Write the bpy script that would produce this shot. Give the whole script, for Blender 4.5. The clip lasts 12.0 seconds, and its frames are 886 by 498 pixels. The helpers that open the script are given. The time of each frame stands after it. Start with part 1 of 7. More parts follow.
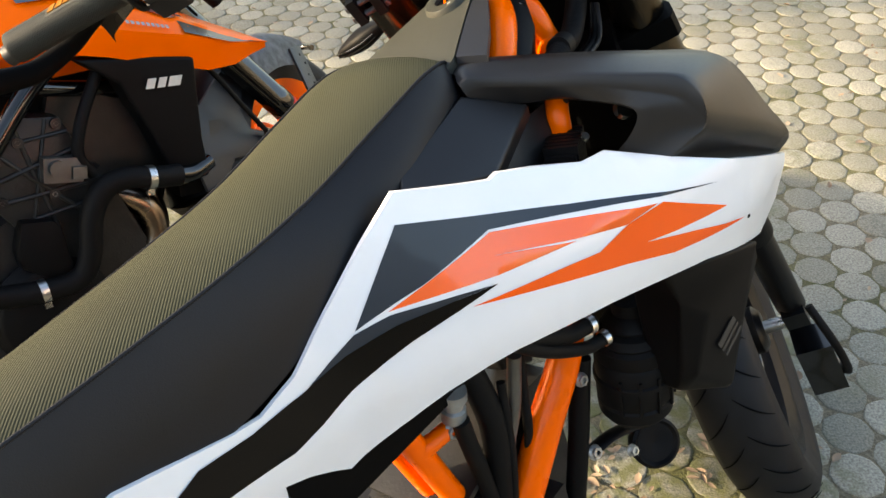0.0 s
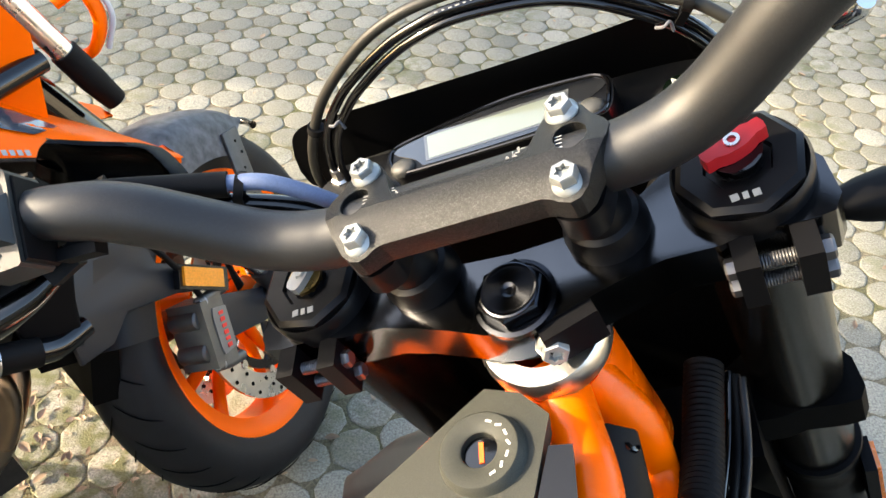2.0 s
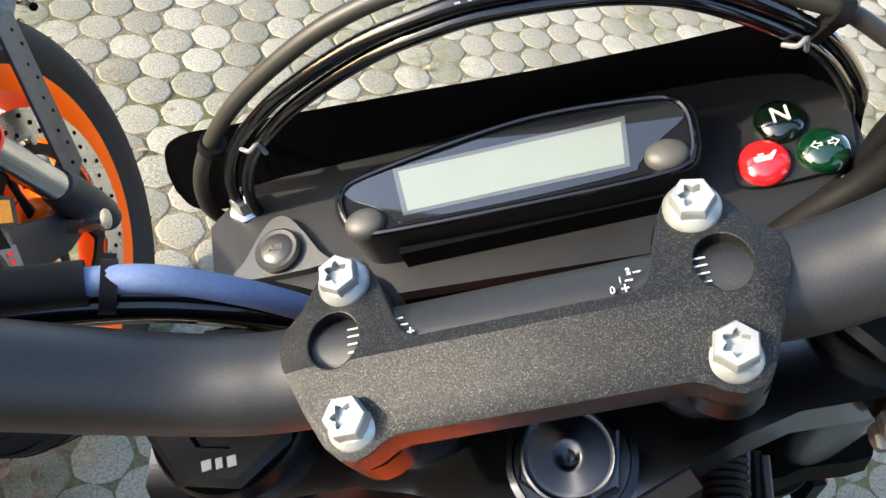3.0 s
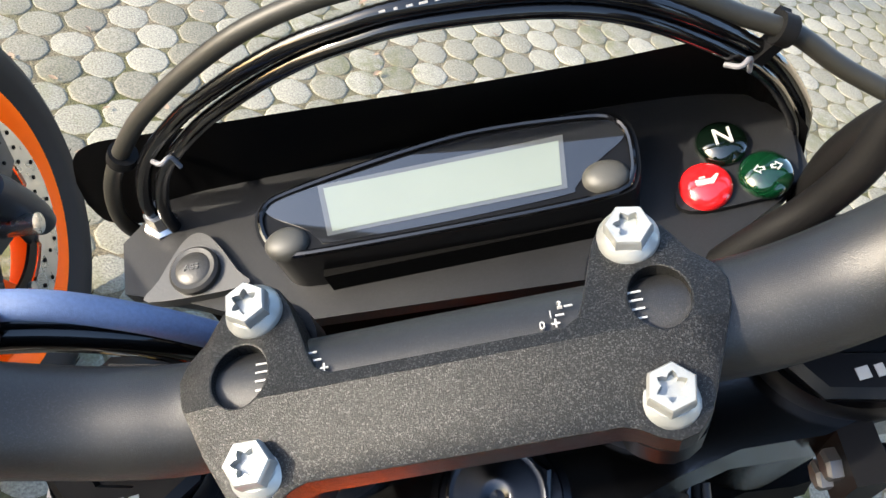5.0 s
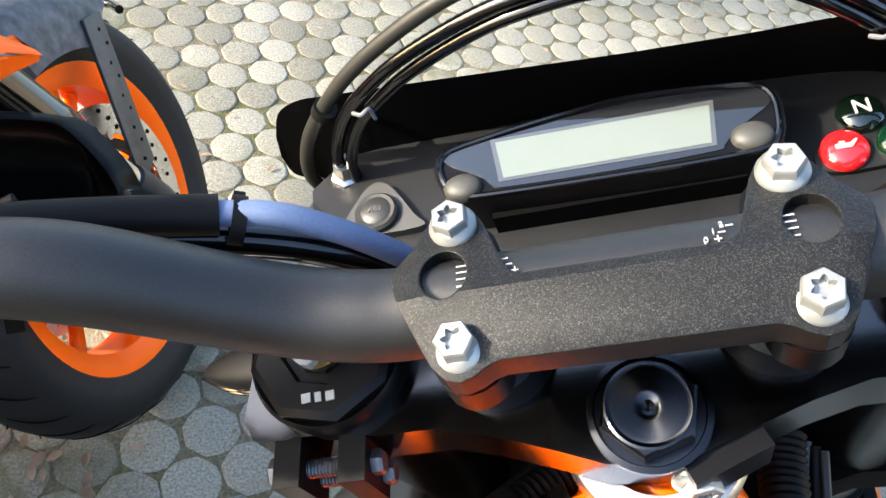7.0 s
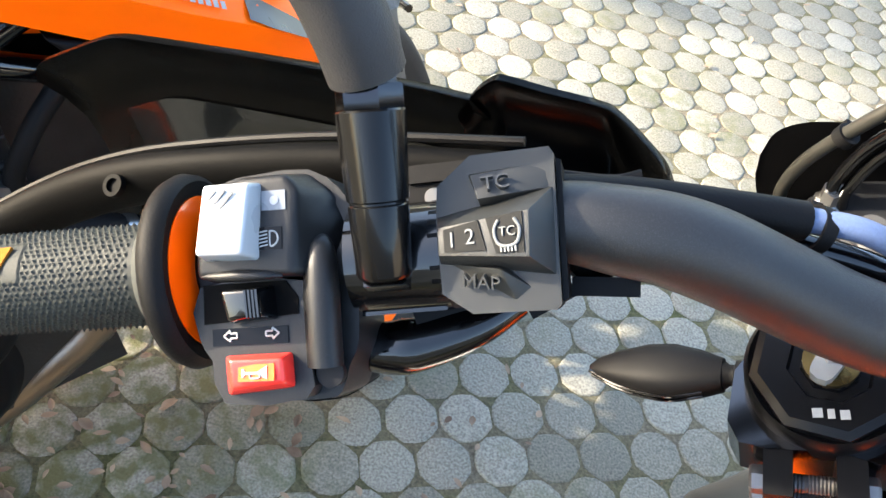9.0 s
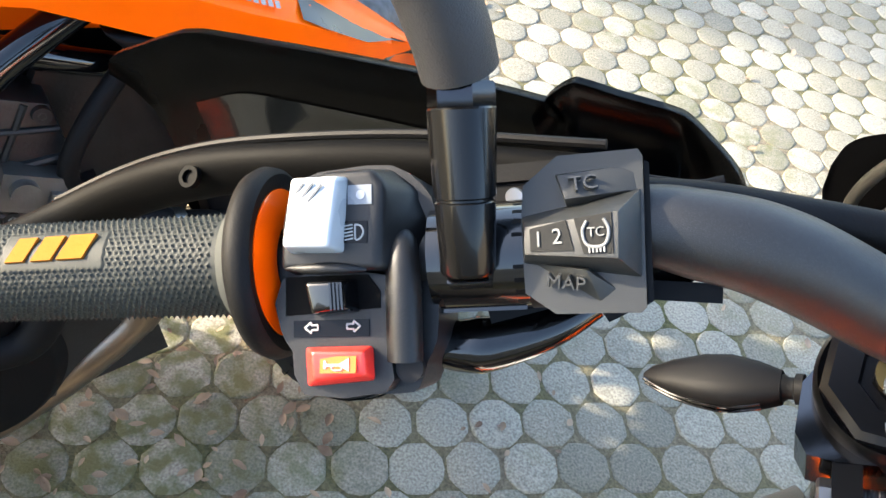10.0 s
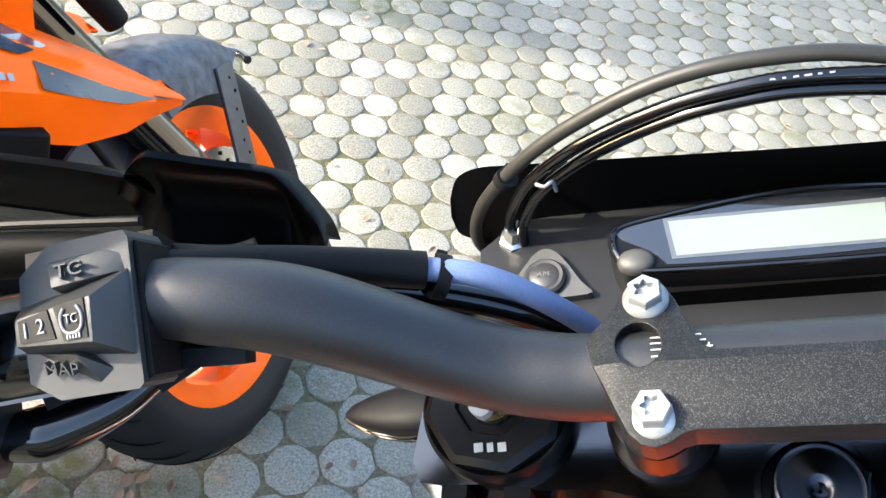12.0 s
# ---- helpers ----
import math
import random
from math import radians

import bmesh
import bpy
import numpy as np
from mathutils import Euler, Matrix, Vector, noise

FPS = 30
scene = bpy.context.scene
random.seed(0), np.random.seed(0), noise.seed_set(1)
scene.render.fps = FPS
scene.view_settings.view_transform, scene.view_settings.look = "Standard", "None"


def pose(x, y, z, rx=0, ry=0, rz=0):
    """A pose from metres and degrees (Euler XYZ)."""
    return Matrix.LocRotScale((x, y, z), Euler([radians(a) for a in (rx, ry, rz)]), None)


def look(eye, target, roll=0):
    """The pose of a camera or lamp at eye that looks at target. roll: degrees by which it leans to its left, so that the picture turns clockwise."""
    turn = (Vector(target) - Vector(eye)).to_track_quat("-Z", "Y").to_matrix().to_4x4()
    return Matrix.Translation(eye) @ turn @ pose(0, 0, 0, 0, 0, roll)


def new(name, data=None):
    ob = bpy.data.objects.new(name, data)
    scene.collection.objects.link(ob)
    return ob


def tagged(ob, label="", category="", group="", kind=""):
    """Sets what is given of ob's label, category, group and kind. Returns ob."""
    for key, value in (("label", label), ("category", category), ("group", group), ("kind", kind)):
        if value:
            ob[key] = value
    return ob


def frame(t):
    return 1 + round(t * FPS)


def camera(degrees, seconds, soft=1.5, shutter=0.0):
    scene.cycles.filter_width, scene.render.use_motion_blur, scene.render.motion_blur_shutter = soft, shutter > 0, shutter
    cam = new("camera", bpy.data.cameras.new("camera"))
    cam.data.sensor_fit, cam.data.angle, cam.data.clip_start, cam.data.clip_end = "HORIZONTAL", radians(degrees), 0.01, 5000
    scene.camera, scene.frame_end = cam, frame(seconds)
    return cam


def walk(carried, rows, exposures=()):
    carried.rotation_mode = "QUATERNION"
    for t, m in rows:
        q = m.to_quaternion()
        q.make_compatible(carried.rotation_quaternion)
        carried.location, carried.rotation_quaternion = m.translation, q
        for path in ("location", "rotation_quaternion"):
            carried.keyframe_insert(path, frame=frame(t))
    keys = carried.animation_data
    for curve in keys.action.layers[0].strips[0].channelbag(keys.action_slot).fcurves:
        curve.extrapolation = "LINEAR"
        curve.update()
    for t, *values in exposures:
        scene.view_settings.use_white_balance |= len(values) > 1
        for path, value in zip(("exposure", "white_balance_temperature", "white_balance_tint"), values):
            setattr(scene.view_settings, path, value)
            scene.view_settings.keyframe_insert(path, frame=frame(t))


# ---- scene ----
cam = camera(57.03, 12.0)
PATH = [
    (0, (0.1501, 0.0877, 1.3402), (-0.0342, 1.6344, 0.0858), -5.22),
    (0.5, (0.1342, 0.2880, 1.3333), (-0.0459, 1.8293, 0.0715), -3.31),
    (1, (0.1303, 0.4098, 1.3471), (-0.0324, 1.9792, 0.1181), -0.84),
    (1.5, (0.1346, 0.4904, 1.3659), (-0.0560, 2.0460, 0.1234), -0.02),
    (2, (0.0703, 0.6018, 1.3492), (0.0252, 2.1099, 0.0364), 3.01),
    (2.5, (0.0264, 0.7069, 1.3356), (0.2573, 2.1001, -0.0805), 9.60),
    (3, (-0.0011, 0.7668, 1.3044), (0.4573, 2.0321, -0.1751), 18.04),
    (3.5, (0.0119, 0.7828, 1.2963), (0.5790, 2.0208, -0.1686), 21.94),
    (5.5, (0.0100, 0.7773, 1.2989), (0.5762, 2.0524, -0.1342), 21.81),
    (6, (0.0108, 0.7700, 1.3014), (0.5612, 2.0622, -0.1226), 21.25),
    (6.5, (0.0066, 0.7538, 1.3057), (0.4980, 2.0709, -0.1169), 19.87),
    (7, (-0.0213, 0.7370, 1.3003), (0.3340, 2.0628, -0.1543), 17.95),
    (7.5, (-0.0597, 0.7334, 1.2874), (0.1950, 2.0537, -0.1930), 17.71),
    (7.7, (-0.0715, 0.7310, 1.2867), (0.1411, 2.0556, -0.1966), 17.20),
    (9.3, (-0.1623, 0.7038, 1.2724), (-0.1979, 2.0343, -0.2204), 17.19),
    (9.5, (-0.1645, 0.7024, 1.2712), (-0.2119, 2.0318, -0.2223), 17.18),
    (10, (-0.1678, 0.7014, 1.2718), (-0.2438, 2.0263, -0.2245), 16.72),
    (10.5, (-0.1687, 0.7041, 1.2710), (-0.2568, 2.0264, -0.2270), 16.45),
    (11, (-0.1658, 0.7057, 1.2717), (-0.2606, 2.0314, -0.2228), 16.15),
    (11.5, (-0.1287, 0.7175, 1.2891), (-0.1431, 2.0992, -0.1567), 15.85),
    (12, (-0.0644, 0.7235, 1.3081), (0.1024, 2.1453, -0.0886), 16.69),
]
# stops, kelvin and tint of the camera's picture
TONE = [(0, 2.00, 7600, 10), (0.5, 2.05, 8400, 10), (1, 2.09, 8200, 10), (1.5, 2.31, 7900, 10), (2, 2.34, 6900, 10), (2.5, 2.24, 6600, 10), (3, 2.14, 6300, 10), (3.5, 2.12, 6200, 10), (5.5, 2.08, 6150, 10), (6.5, 2.08, 6150, 10), (7.5, 2.53, 6300, 10), (9.5, 2.66, 6350, 10), (11, 2.66, 6300, 10), (11.5, 2.62, 6000, 10), (12, 2.55, 5950, 10)]
walk(cam, [(t, look(eye, target, roll)) for t, eye, target, roll in PATH], TONE)

# ---- world and light ----
world = bpy.data.worlds.new("world")
scene.world = world
world.use_nodes = True
wn = world.node_tree.nodes
wl = world.node_tree.links
sky = wn.new("ShaderNodeTexSky")
sky.sky_type = "NISHITA"
sky.sun_disc = False
sky.dust_density = 2.0
sky.ozone_density = 0.6
SUN_ELEV, SUN_AZ = radians(22), radians(187)      # azimuth counted from +x, anticlockwise
sky.sun_elevation = SUN_ELEV
sky.sun_rotation = radians(90) - SUN_AZ
wl.new(sky.outputs[0], wn["Background"].inputs[0])
wn["Background"].inputs[1].default_value = 0.172
sun_data = bpy.data.lights.new("sun", "SUN")
sun_data.energy = 3.0
sun_data.angle = radians(1.5)
sun_data.color = (1.0, 0.86, 0.66)
sun = new("sun", sun_data)
to_sun = Vector((math.cos(SUN_AZ) * math.cos(SUN_ELEV), math.sin(SUN_AZ) * math.cos(SUN_ELEV), math.sin(SUN_ELEV)))
sun.matrix_world = look(to_sun * 20, (0, 0, 0))


# ---- frames of the things ----
def axes(origin, right, ahead):
    """A pose from an origin, a right axis and a rough forward axis."""
    x = Vector(right).normalized()
    y = Vector(ahead)
    y = (y - x * x.dot(y)).normalized()
    z = x.cross(y)
    m = Matrix((x, y, z)).transposed().to_4x4()
    m.translation = origin
    return m


BAR = axes((0.0633, 0.8813, 1.1521), (0.8886, -0.0480, 0.4561), (-0.0394, 0.9828, 0.1802)) @ Matrix.Scale(1.057, 4)   # steered front end, at the bar clamp
BODY = axes((0.2598, 0.6941, 0.0203), (0.6986, -0.6798, 0.2232), (0.6990, 0.7150, -0.0101)) @ Matrix.Scale(1.0195, 4)
MIDDLE = axes((0.3436, 0.6796, 0.0393), (0.7911, -0.5394, 0.2886), (0.5671, 0.8235, -0.0155)) @ Matrix.Scale(1.0195, 4)   # its symmetry plane
LEFT = MIDDLE @ Matrix.Diagonal((-1, 1, 1, 1)) @ MIDDLE.inverted() @ BODY @ Matrix.Translation((-0.012, 0, 0))             # mirror image of BODY, for the left side
HEAD, LEAN = radians(46.2), radians(11)
PARKED = axes((0.2366, 0.7254, 0.0397), (math.sin(HEAD) * math.cos(LEAN), -math.cos(HEAD) * math.cos(LEAN), math.sin(LEAN)), (math.cos(HEAD), math.sin(HEAD), 0))
OTHER = PARKED @ Matrix.Translation((-0.915, 0.25, 0.138))                                 # second machine, parked alongside


# ---- materials ----
def surface(name, col, rough=0.5, metal=0.0, var=0.12, scale=25.0, bump=0.05, grain=600.0, coat=0.0, rvar=0.12, spec=0.5, col2=None, fine=0.0, speck=0.0):
    m = bpy.data.materials.new(name)
    m.use_nodes = True
    nt = m.node_tree
    bs = nt.nodes["Principled BSDF"]
    tc = nt.nodes.new("ShaderNodeTexCoord")
    n1 = nt.nodes.new("ShaderNodeTexNoise")
    n1.inputs["Scale"].default_value = scale
    n1.inputs["Detail"].default_value = 5
    nt.links.new(tc.outputs["Object"], n1.inputs["Vector"])
    n2 = nt.nodes.new("ShaderNodeTexNoise")
    n2.inputs["Scale"].default_value = grain
    n2.inputs["Detail"].default_value = 2
    nt.links.new(tc.outputs["Object"], n2.inputs["Vector"])
    mix = nt.nodes.new("ShaderNodeMix")
    mix.data_type = "RGBA"
    a = [c * (1 - var) for c in col]
    b = [min(1, c * (1 + var)) for c in (col2 or col)]
    mix.inputs[6].default_value = (*a, 1)
    mix.inputs[7].default_value = (*b, 1)
    ramp = nt.nodes.new("ShaderNodeMapRange")
    ramp.inputs[1].default_value, ramp.inputs[2].default_value = 0.3, 0.7
    nt.links.new(n1.outputs["Fac"], ramp.inputs[0])
    nt.links.new(ramp.outputs[0], mix.inputs[0])
    last = mix.outputs[2]
    if fine:
        mf = nt.nodes.new("ShaderNodeMix")
        mf.data_type, mf.blend_type = "RGBA", "MULTIPLY"
        mf.inputs[0].default_value = fine
        nt.links.new(last, mf.inputs[6])
        cr = nt.nodes.new("ShaderNodeMapRange")
        cr.inputs[1].default_value, cr.inputs[2].default_value, cr.inputs[3].default_value, cr.inputs[4].default_value = 0.3, 0.7, 0.3, 1.6
        nt.links.new(n2.outputs["Fac"], cr.inputs[0])
        nt.links.new(cr.outputs[0], mf.inputs[7])
        last = mf.outputs[2]
    if speck:
        # scattered bright grains in the coating
        vo = nt.nodes.new("ShaderNodeTexVoronoi")
        vo.inputs["Scale"].default_value = grain
        nt.links.new(tc.outputs["Object"], vo.inputs["Vector"])
        sp = nt.nodes.new("ShaderNodeSeparateColor")
        nt.links.new(vo.outputs["Color"], sp.inputs[0])
        pw = nt.nodes.new("ShaderNodeMath")
        pw.operation = "POWER"
        nt.links.new(sp.outputs[0], pw.inputs[0])
        pw.inputs[1].default_value = 5.0
        sr = nt.nodes.new("ShaderNodeMapRange")
        sr.inputs[3].default_value, sr.inputs[4].default_value = 0.6, 0.6 + speck
        nt.links.new(pw.outputs[0], sr.inputs[0])
        ms = nt.nodes.new("ShaderNodeMix")
        ms.data_type, ms.blend_type = "RGBA", "MULTIPLY"
        ms.inputs[0].default_value = 1.0
        nt.links.new(last, ms.inputs[6])
        nt.links.new(sr.outputs[0], ms.inputs[7])
        last = ms.outputs[2]
    nt.links.new(last, bs.inputs["Base Color"])
    rr = nt.nodes.new("ShaderNodeMapRange")
    rr.inputs[3].default_value, rr.inputs[4].default_value = max(0.02, rough - rvar), min(1, rough + rvar)
    nt.links.new(n1.outputs["Fac"], rr.inputs[0])
    nt.links.new(rr.outputs[0], bs.inputs["Roughness"])
    bs.inputs["Metallic"].default_value = metal
    bs.inputs["Specular IOR Level"].default_value = spec
    bs.inputs["Coat Weight"].default_value = coat
    bs.inputs["Coat Roughness"].default_value = 0.04
    if bump:
        bp = nt.nodes.new("ShaderNodeBump")
        bp.inputs["Strength"].default_value = bump
        bp.inputs["Distance"].default_value = 0.001
        nt.links.new(n2.outputs["Fac"], bp.inputs["Height"])
        nt.links.new(bp.outputs[0], bs.inputs["Normal"])
    return m


M_white = surface("white_gloss_plastic", (0.80, 0.805, 0.81), 0.22, var=0.02, bump=0.01, coat=0.4, rvar=0.05)
M_orange = surface("orange_powder_coat", (1.0, 0.125, 0.0), 0.28, var=0.05, bump=0.02, grain=2500, coat=0.12, rvar=0.06, spec=0.16)
M_orange_paint = surface("orange_gloss_paint", (1.0, 0.130, 0.0), 0.32, var=0.03, bump=0.0, coat=0.05, rvar=0.04, spec=0.10)
M_orange_decal = surface("orange_decal_film", (1.0, 0.10, 0.0), 0.2, var=0.03, bump=0.0, coat=0.3, rvar=0.05)
# the same orange film, paled: a sky reflection put into its colour
M_orange_sheen = surface("orange_decal_film_sky_sheen", (0.95, 0.115, 0.010), 0.2, var=0.03, bump=0.0, coat=0.6, spec=0.5, rvar=0.05)
# on the side panel, grey and black are one film, toned by reflections
M_dark_decal = surface("dark_grey_decal_film", (0.018, 0.026, 0.037), 0.3, var=0.05, bump=0.0, coat=0.2, spec=0.3, rvar=0.05)
M_black_decal = surface("black_gloss_decal_film", (0.003, 0.003, 0.0035), 0.12, var=0.05, bump=0.0, coat=0.0, rvar=0.03, spec=0.15)
M_plastic = surface("matt_black_plastic", (0.0032, 0.0032, 0.0036), 0.5, var=0.12, bump=0.08, grain=4500, rvar=0.08, spec=0.10)
M_plastic_grey = surface("dark_grey_plastic", (0.0092, 0.0098, 0.0108), 0.42, var=0.12, bump=0.12, grain=5000, rvar=0.08, spec=0.3, speck=0.8)
M_gloss = surface("gloss_black_plastic", (0.0022, 0.0022, 0.0025), 0.12, var=0.1, bump=0.01, coat=0.5, rvar=0.05, spec=0.35)
M_rubber = surface("black_rubber", (0.0038, 0.0038, 0.004), 0.6, var=0.2, bump=0.12, grain=900, spec=0.12)
M_tyre = surface("tyre_rubber", (0.0075, 0.0080, 0.0092), 0.58, var=0.25, bump=0.2, grain=500, spec=0.22)
M_anod = surface("black_anodised_metal", (0.0034, 0.0034, 0.0040), 0.36, metal=0.1, var=0.1, bump=0.08, grain=4000, rvar=0.06, spec=0.16)
M_clamp = surface("black_grained_anodised_metal", (0.0120, 0.0122, 0.0120), 0.30, metal=0.4, var=0.15, bump=0.28, grain=3600, rvar=0.05, spec=0.26, speck=3.4)
M_bar = surface("black_satin_bar_coating", (0.0085, 0.0090, 0.0100), 0.46, var=0.12, bump=0.16, grain=3600, rvar=0.06, spec=0.46, speck=1.2)
M_guard = surface("satin_black_guard_plastic", (0.0013, 0.0014, 0.0016), 0.26, var=0.12, scale=12, bump=0.03, rvar=0.08, spec=0.10)
# black tube; the bronze tint is a warm reflection put into its colour
M_fork = surface("black_fork_tube_warm_sheen", (0.055, 0.045, 0.033), 0.22, metal=0.95, var=0.1, bump=0.02, grain=900, rvar=0.05)
M_zinc = surface("zinc_plated_steel", (0.30, 0.31, 0.30), 0.40, metal=0.6, var=0.3, bump=0.12, grain=700, rvar=0.12)
M_steel = surface("brushed_steel", (0.55, 0.54, 0.52), 0.28, metal=1.0, var=0.12, bump=0.05, rvar=0.1)
M_chrome = surface("chrome", (0.75, 0.75, 0.74), 0.1, metal=1.0, var=0.05, bump=0.0, rvar=0.05)
M_alloy = surface("cast_aluminium", (0.12, 0.12, 0.115), 0.45, metal=0.8, var=0.25, bump=0.25, grain=300)
M_engine = surface("grey_cast_engine_metal", (0.021, 0.0215, 0.022), 0.42, metal=0.5, var=0.3, bump=0.3, grain=250)
M_engine_dark = surface("dark_cast_engine_metal", (0.012, 0.012, 0.0125), 0.45, metal=0.4, var=0.3, bump=0.3, grain=250)
M_exhaust = surface("heat_tinted_exhaust_steel", (0.25, 0.19, 0.14), 0.3, metal=1.0, var=0.3, scale=8, bump=0.03, rvar=0.1)
M_red = surface("red_anodised_metal", (0.5, 0.015, 0.02), 0.35, metal=0.3, var=0.1, bump=0.05)
M_redp = surface("red_plastic", (0.75, 0.03, 0.02), 0.35, var=0.05, bump=0.05)
M_amber = surface("amber_reflector_plastic", (0.85, 0.28, 0.01), 0.2, var=0.15, scale=300, bump=0.3, grain=500, coat=0.6)
M_marks = surface("white_print", (0.30, 0.30, 0.29), 0.5, var=0.05, bump=0.0)
M_blue = surface("blue_woven_hose", (0.085, 0.120, 0.215), 0.5, var=0.12, scale=900, bump=0.15, grain=2500)
M_bridge = surface("polished_black_metal", (0.080, 0.080, 0.082), 0.15, metal=1.0, var=0.15, bump=0.02, grain=900, rvar=0.06)
M_turned = surface("turned_black_metal", (0.032, 0.034, 0.039), 0.22, metal=1.0, var=0.1, bump=0.02, grain=900, rvar=0.06)
M_cover = surface("shroud_black_plastic", (0.0085, 0.0086, 0.0095), 0.40, var=0.1, bump=0.06, grain=4500, rvar=0.05, spec=0.4)
# near-black for plastic parts and for filler blocks that stand for shade
M_dark = surface("deep_black_plastic_and_shade", (0.0015, 0.0015, 0.0015), 0.6, var=0.2, bump=0.1, spec=0.05)


def weave():
    """Seat cover: fine ribs across a leathery grain."""
    m = surface("ribbed_seat_vinyl", (0.030, 0.0315, 0.0185), 0.65, var=0.12, bump=0.0, scale=12, rvar=0.08, spec=0.12)
    nt = m.node_tree
    tc = nt.nodes.new("ShaderNodeTexCoord")
    mp = nt.nodes.new("ShaderNodeMapping")
    mp.inputs["Rotation"].default_value = (0, 0, radians(-5))
    nt.links.new(tc.outputs["Object"], mp.inputs[0])
    wv = nt.nodes.new("ShaderNodeTexWave")
    wv.inputs["Scale"].default_value = 155
    wv.inputs["Distortion"].default_value = 0.25
    wv.inputs["Detail"].default_value = 0
    nt.links.new(mp.outputs[0], wv.inputs[0])
    bp = nt.nodes.new("ShaderNodeBump")
    bp.inputs["Strength"].default_value = 0.32
    bp.inputs["Distance"].default_value = 0.0008
    nt.links.new(wv.outputs["Fac"], bp.inputs["Height"])
    nt.links.new(bp.outputs[0], nt.nodes["Principled BSDF"].inputs["Normal"])
    return m


M_seat = weave()
M_seat_side = surface("smooth_seat_vinyl", (0.008, 0.008, 0.0092), 0.5, var=0.1, bump=0.15, grain=900, spec=0.25)


# ---- building helpers ----
def thing(name, at, label, category, group="", kind=""):
    ob = new(name)
    ob.empty_display_size = 0.1
    ob.matrix_basis = Matrix.Translation(at)
    return tagged(ob, label, category, group, kind)


def mesh_from(name, bm, material, sharp=40):
    me = bpy.data.meshes.new(name)
    bmesh.ops.recalc_face_normals(bm, faces=bm.faces[:])
    bm.to_mesh(me)
    bm.free()
    for mt in (material if isinstance(material, (list, tuple)) else [material]):
        me.materials.append(mt)
    me.shade_smooth()
    me.set_sharp_from_angle(angle=radians(sharp))
    return me


def part(name, bm, material, parent, label="", sharp=40):
    ob = new(name, mesh_from(name, bm, material, sharp))
    ob.parent = parent
    if parent.parent is None:
        ob.matrix_parent_inverse = parent.matrix_basis.inverted()
    return tagged(ob, label)


def single(name, bm, material, label, category, group="", kind="", sharp=40):
    return tagged(new(name, mesh_from(name, bm, material, sharp)), label, category, group, kind)


def curve_points(pts, sub=8):
    """A smooth line through the points."""
    p = [Vector(q) for q in pts]
    if len(p) < 3:
        return [p[0].lerp(p[-1], k / sub) for k in range(sub + 1)]
    p = [2 * p[0] - p[1]] + p + [2 * p[-1] - p[-2]]
    out = []
    for i in range(1, len(p) - 2):
        for k in range(sub):
            t = k / sub
            a, b, c, d = p[i - 1], p[i], p[i + 1], p[i + 2]
            out.append(0.5 * ((2 * b) + (c - a) * t + (2 * a - 5 * b + 4 * c - d) * t * t + (3 * b - a - 3 * c + d) * t ** 3))
    out.append(p[-2].copy())
    return out


def ring_loft(bm, rings, caps=True, closed=True):
    vs = [[bm.verts.new(q) for q in r] for r in rings]
    n = len(vs[0])
    for a, b in zip(vs, vs[1:]):
        for k in range(n if closed else n - 1):
            bm.faces.new((a[k], a[(k + 1) % n], b[(k + 1) % n], b[k]))
    if caps and closed:
        bm.faces.new(vs[0][::-1])
        bm.faces.new(vs[-1])
    return bm


def sweep(pts, rad, m=None, seg=14, sub=8, squash=1.0, bm=None, rib=None, up=(0, 0, 1)):
    """A round bar along a smooth line. rad: one radius, or one at each point. rib: (pitch, depth) of ribs round a hose."""
    bm = bm or bmesh.new()
    line = curve_points(pts, sub)
    if rib:
        dense = []
        for a, b in zip(line, line[1:]):
            k = max(1, round((b - a).length / (rib[0] / 4)))
            dense += [a.lerp(b, j / k) for j in range(k)]
        line = dense + [line[-1]]
    n = len(line)
    rads = [rad] * n
    if isinstance(rad, (list, tuple)):
        rads = [float(np.interp(k * (len(rad) - 1) / (n - 1), range(len(rad)), rad)) for k in range(n)]
    side = None
    rings = []
    for k, q in enumerate(line):
        d = (line[min(k + 1, n - 1)] - line[max(k - 1, 0)]).normalized()
        if side is None:
            side = d.cross(Vector(up))
            side = (side if side.length > 0.05 else d.cross(Vector((1, 0, 0)))).normalized()
        else:
            side = (side - d * side.dot(d)).normalized()
        other = d.cross(side)
        r = rads[k] - (rib[1] if rib and k % 4 in (2, 3) else 0)
        ring = [q + side * (r * math.cos(a)) + other * (r * squash * math.sin(a)) for a in (2 * math.pi * j / seg for j in range(seg))]
        rings.append([m @ v for v in ring] if m else ring)
    return ring_loft(bm, rings)


def lathe(profile, m, seg=32, bm=None, turn=0.0):
    """profile: (radius, height) from one end to the other, about the local z of m."""
    bm = bm or bmesh.new()
    rings = []
    for r, z in profile:
        rings.append([m @ Vector((max(r, 1e-5) * math.cos(a), max(r, 1e-5) * math.sin(a), z)) for a in (turn + 2 * math.pi * j / seg for j in range(seg))])
    if min(profile[0][0], profile[-1][0]) > 0.0055:
        return ring_loft(bm, rings + [rings[0]], caps=False)
    return ring_loft(bm, rings)


def soften(bm, width, segments=2, edges=None):
    es = edges if edges is not None else [e for e in bm.edges if len(e.link_faces) == 2 and e.calc_face_angle(0) > radians(25)]
    if width and es:
        bmesh.ops.bevel(bm, geom=es, offset=width, segments=segments, profile=0.6, affect="EDGES", clamp_overlap=True)
    return bm


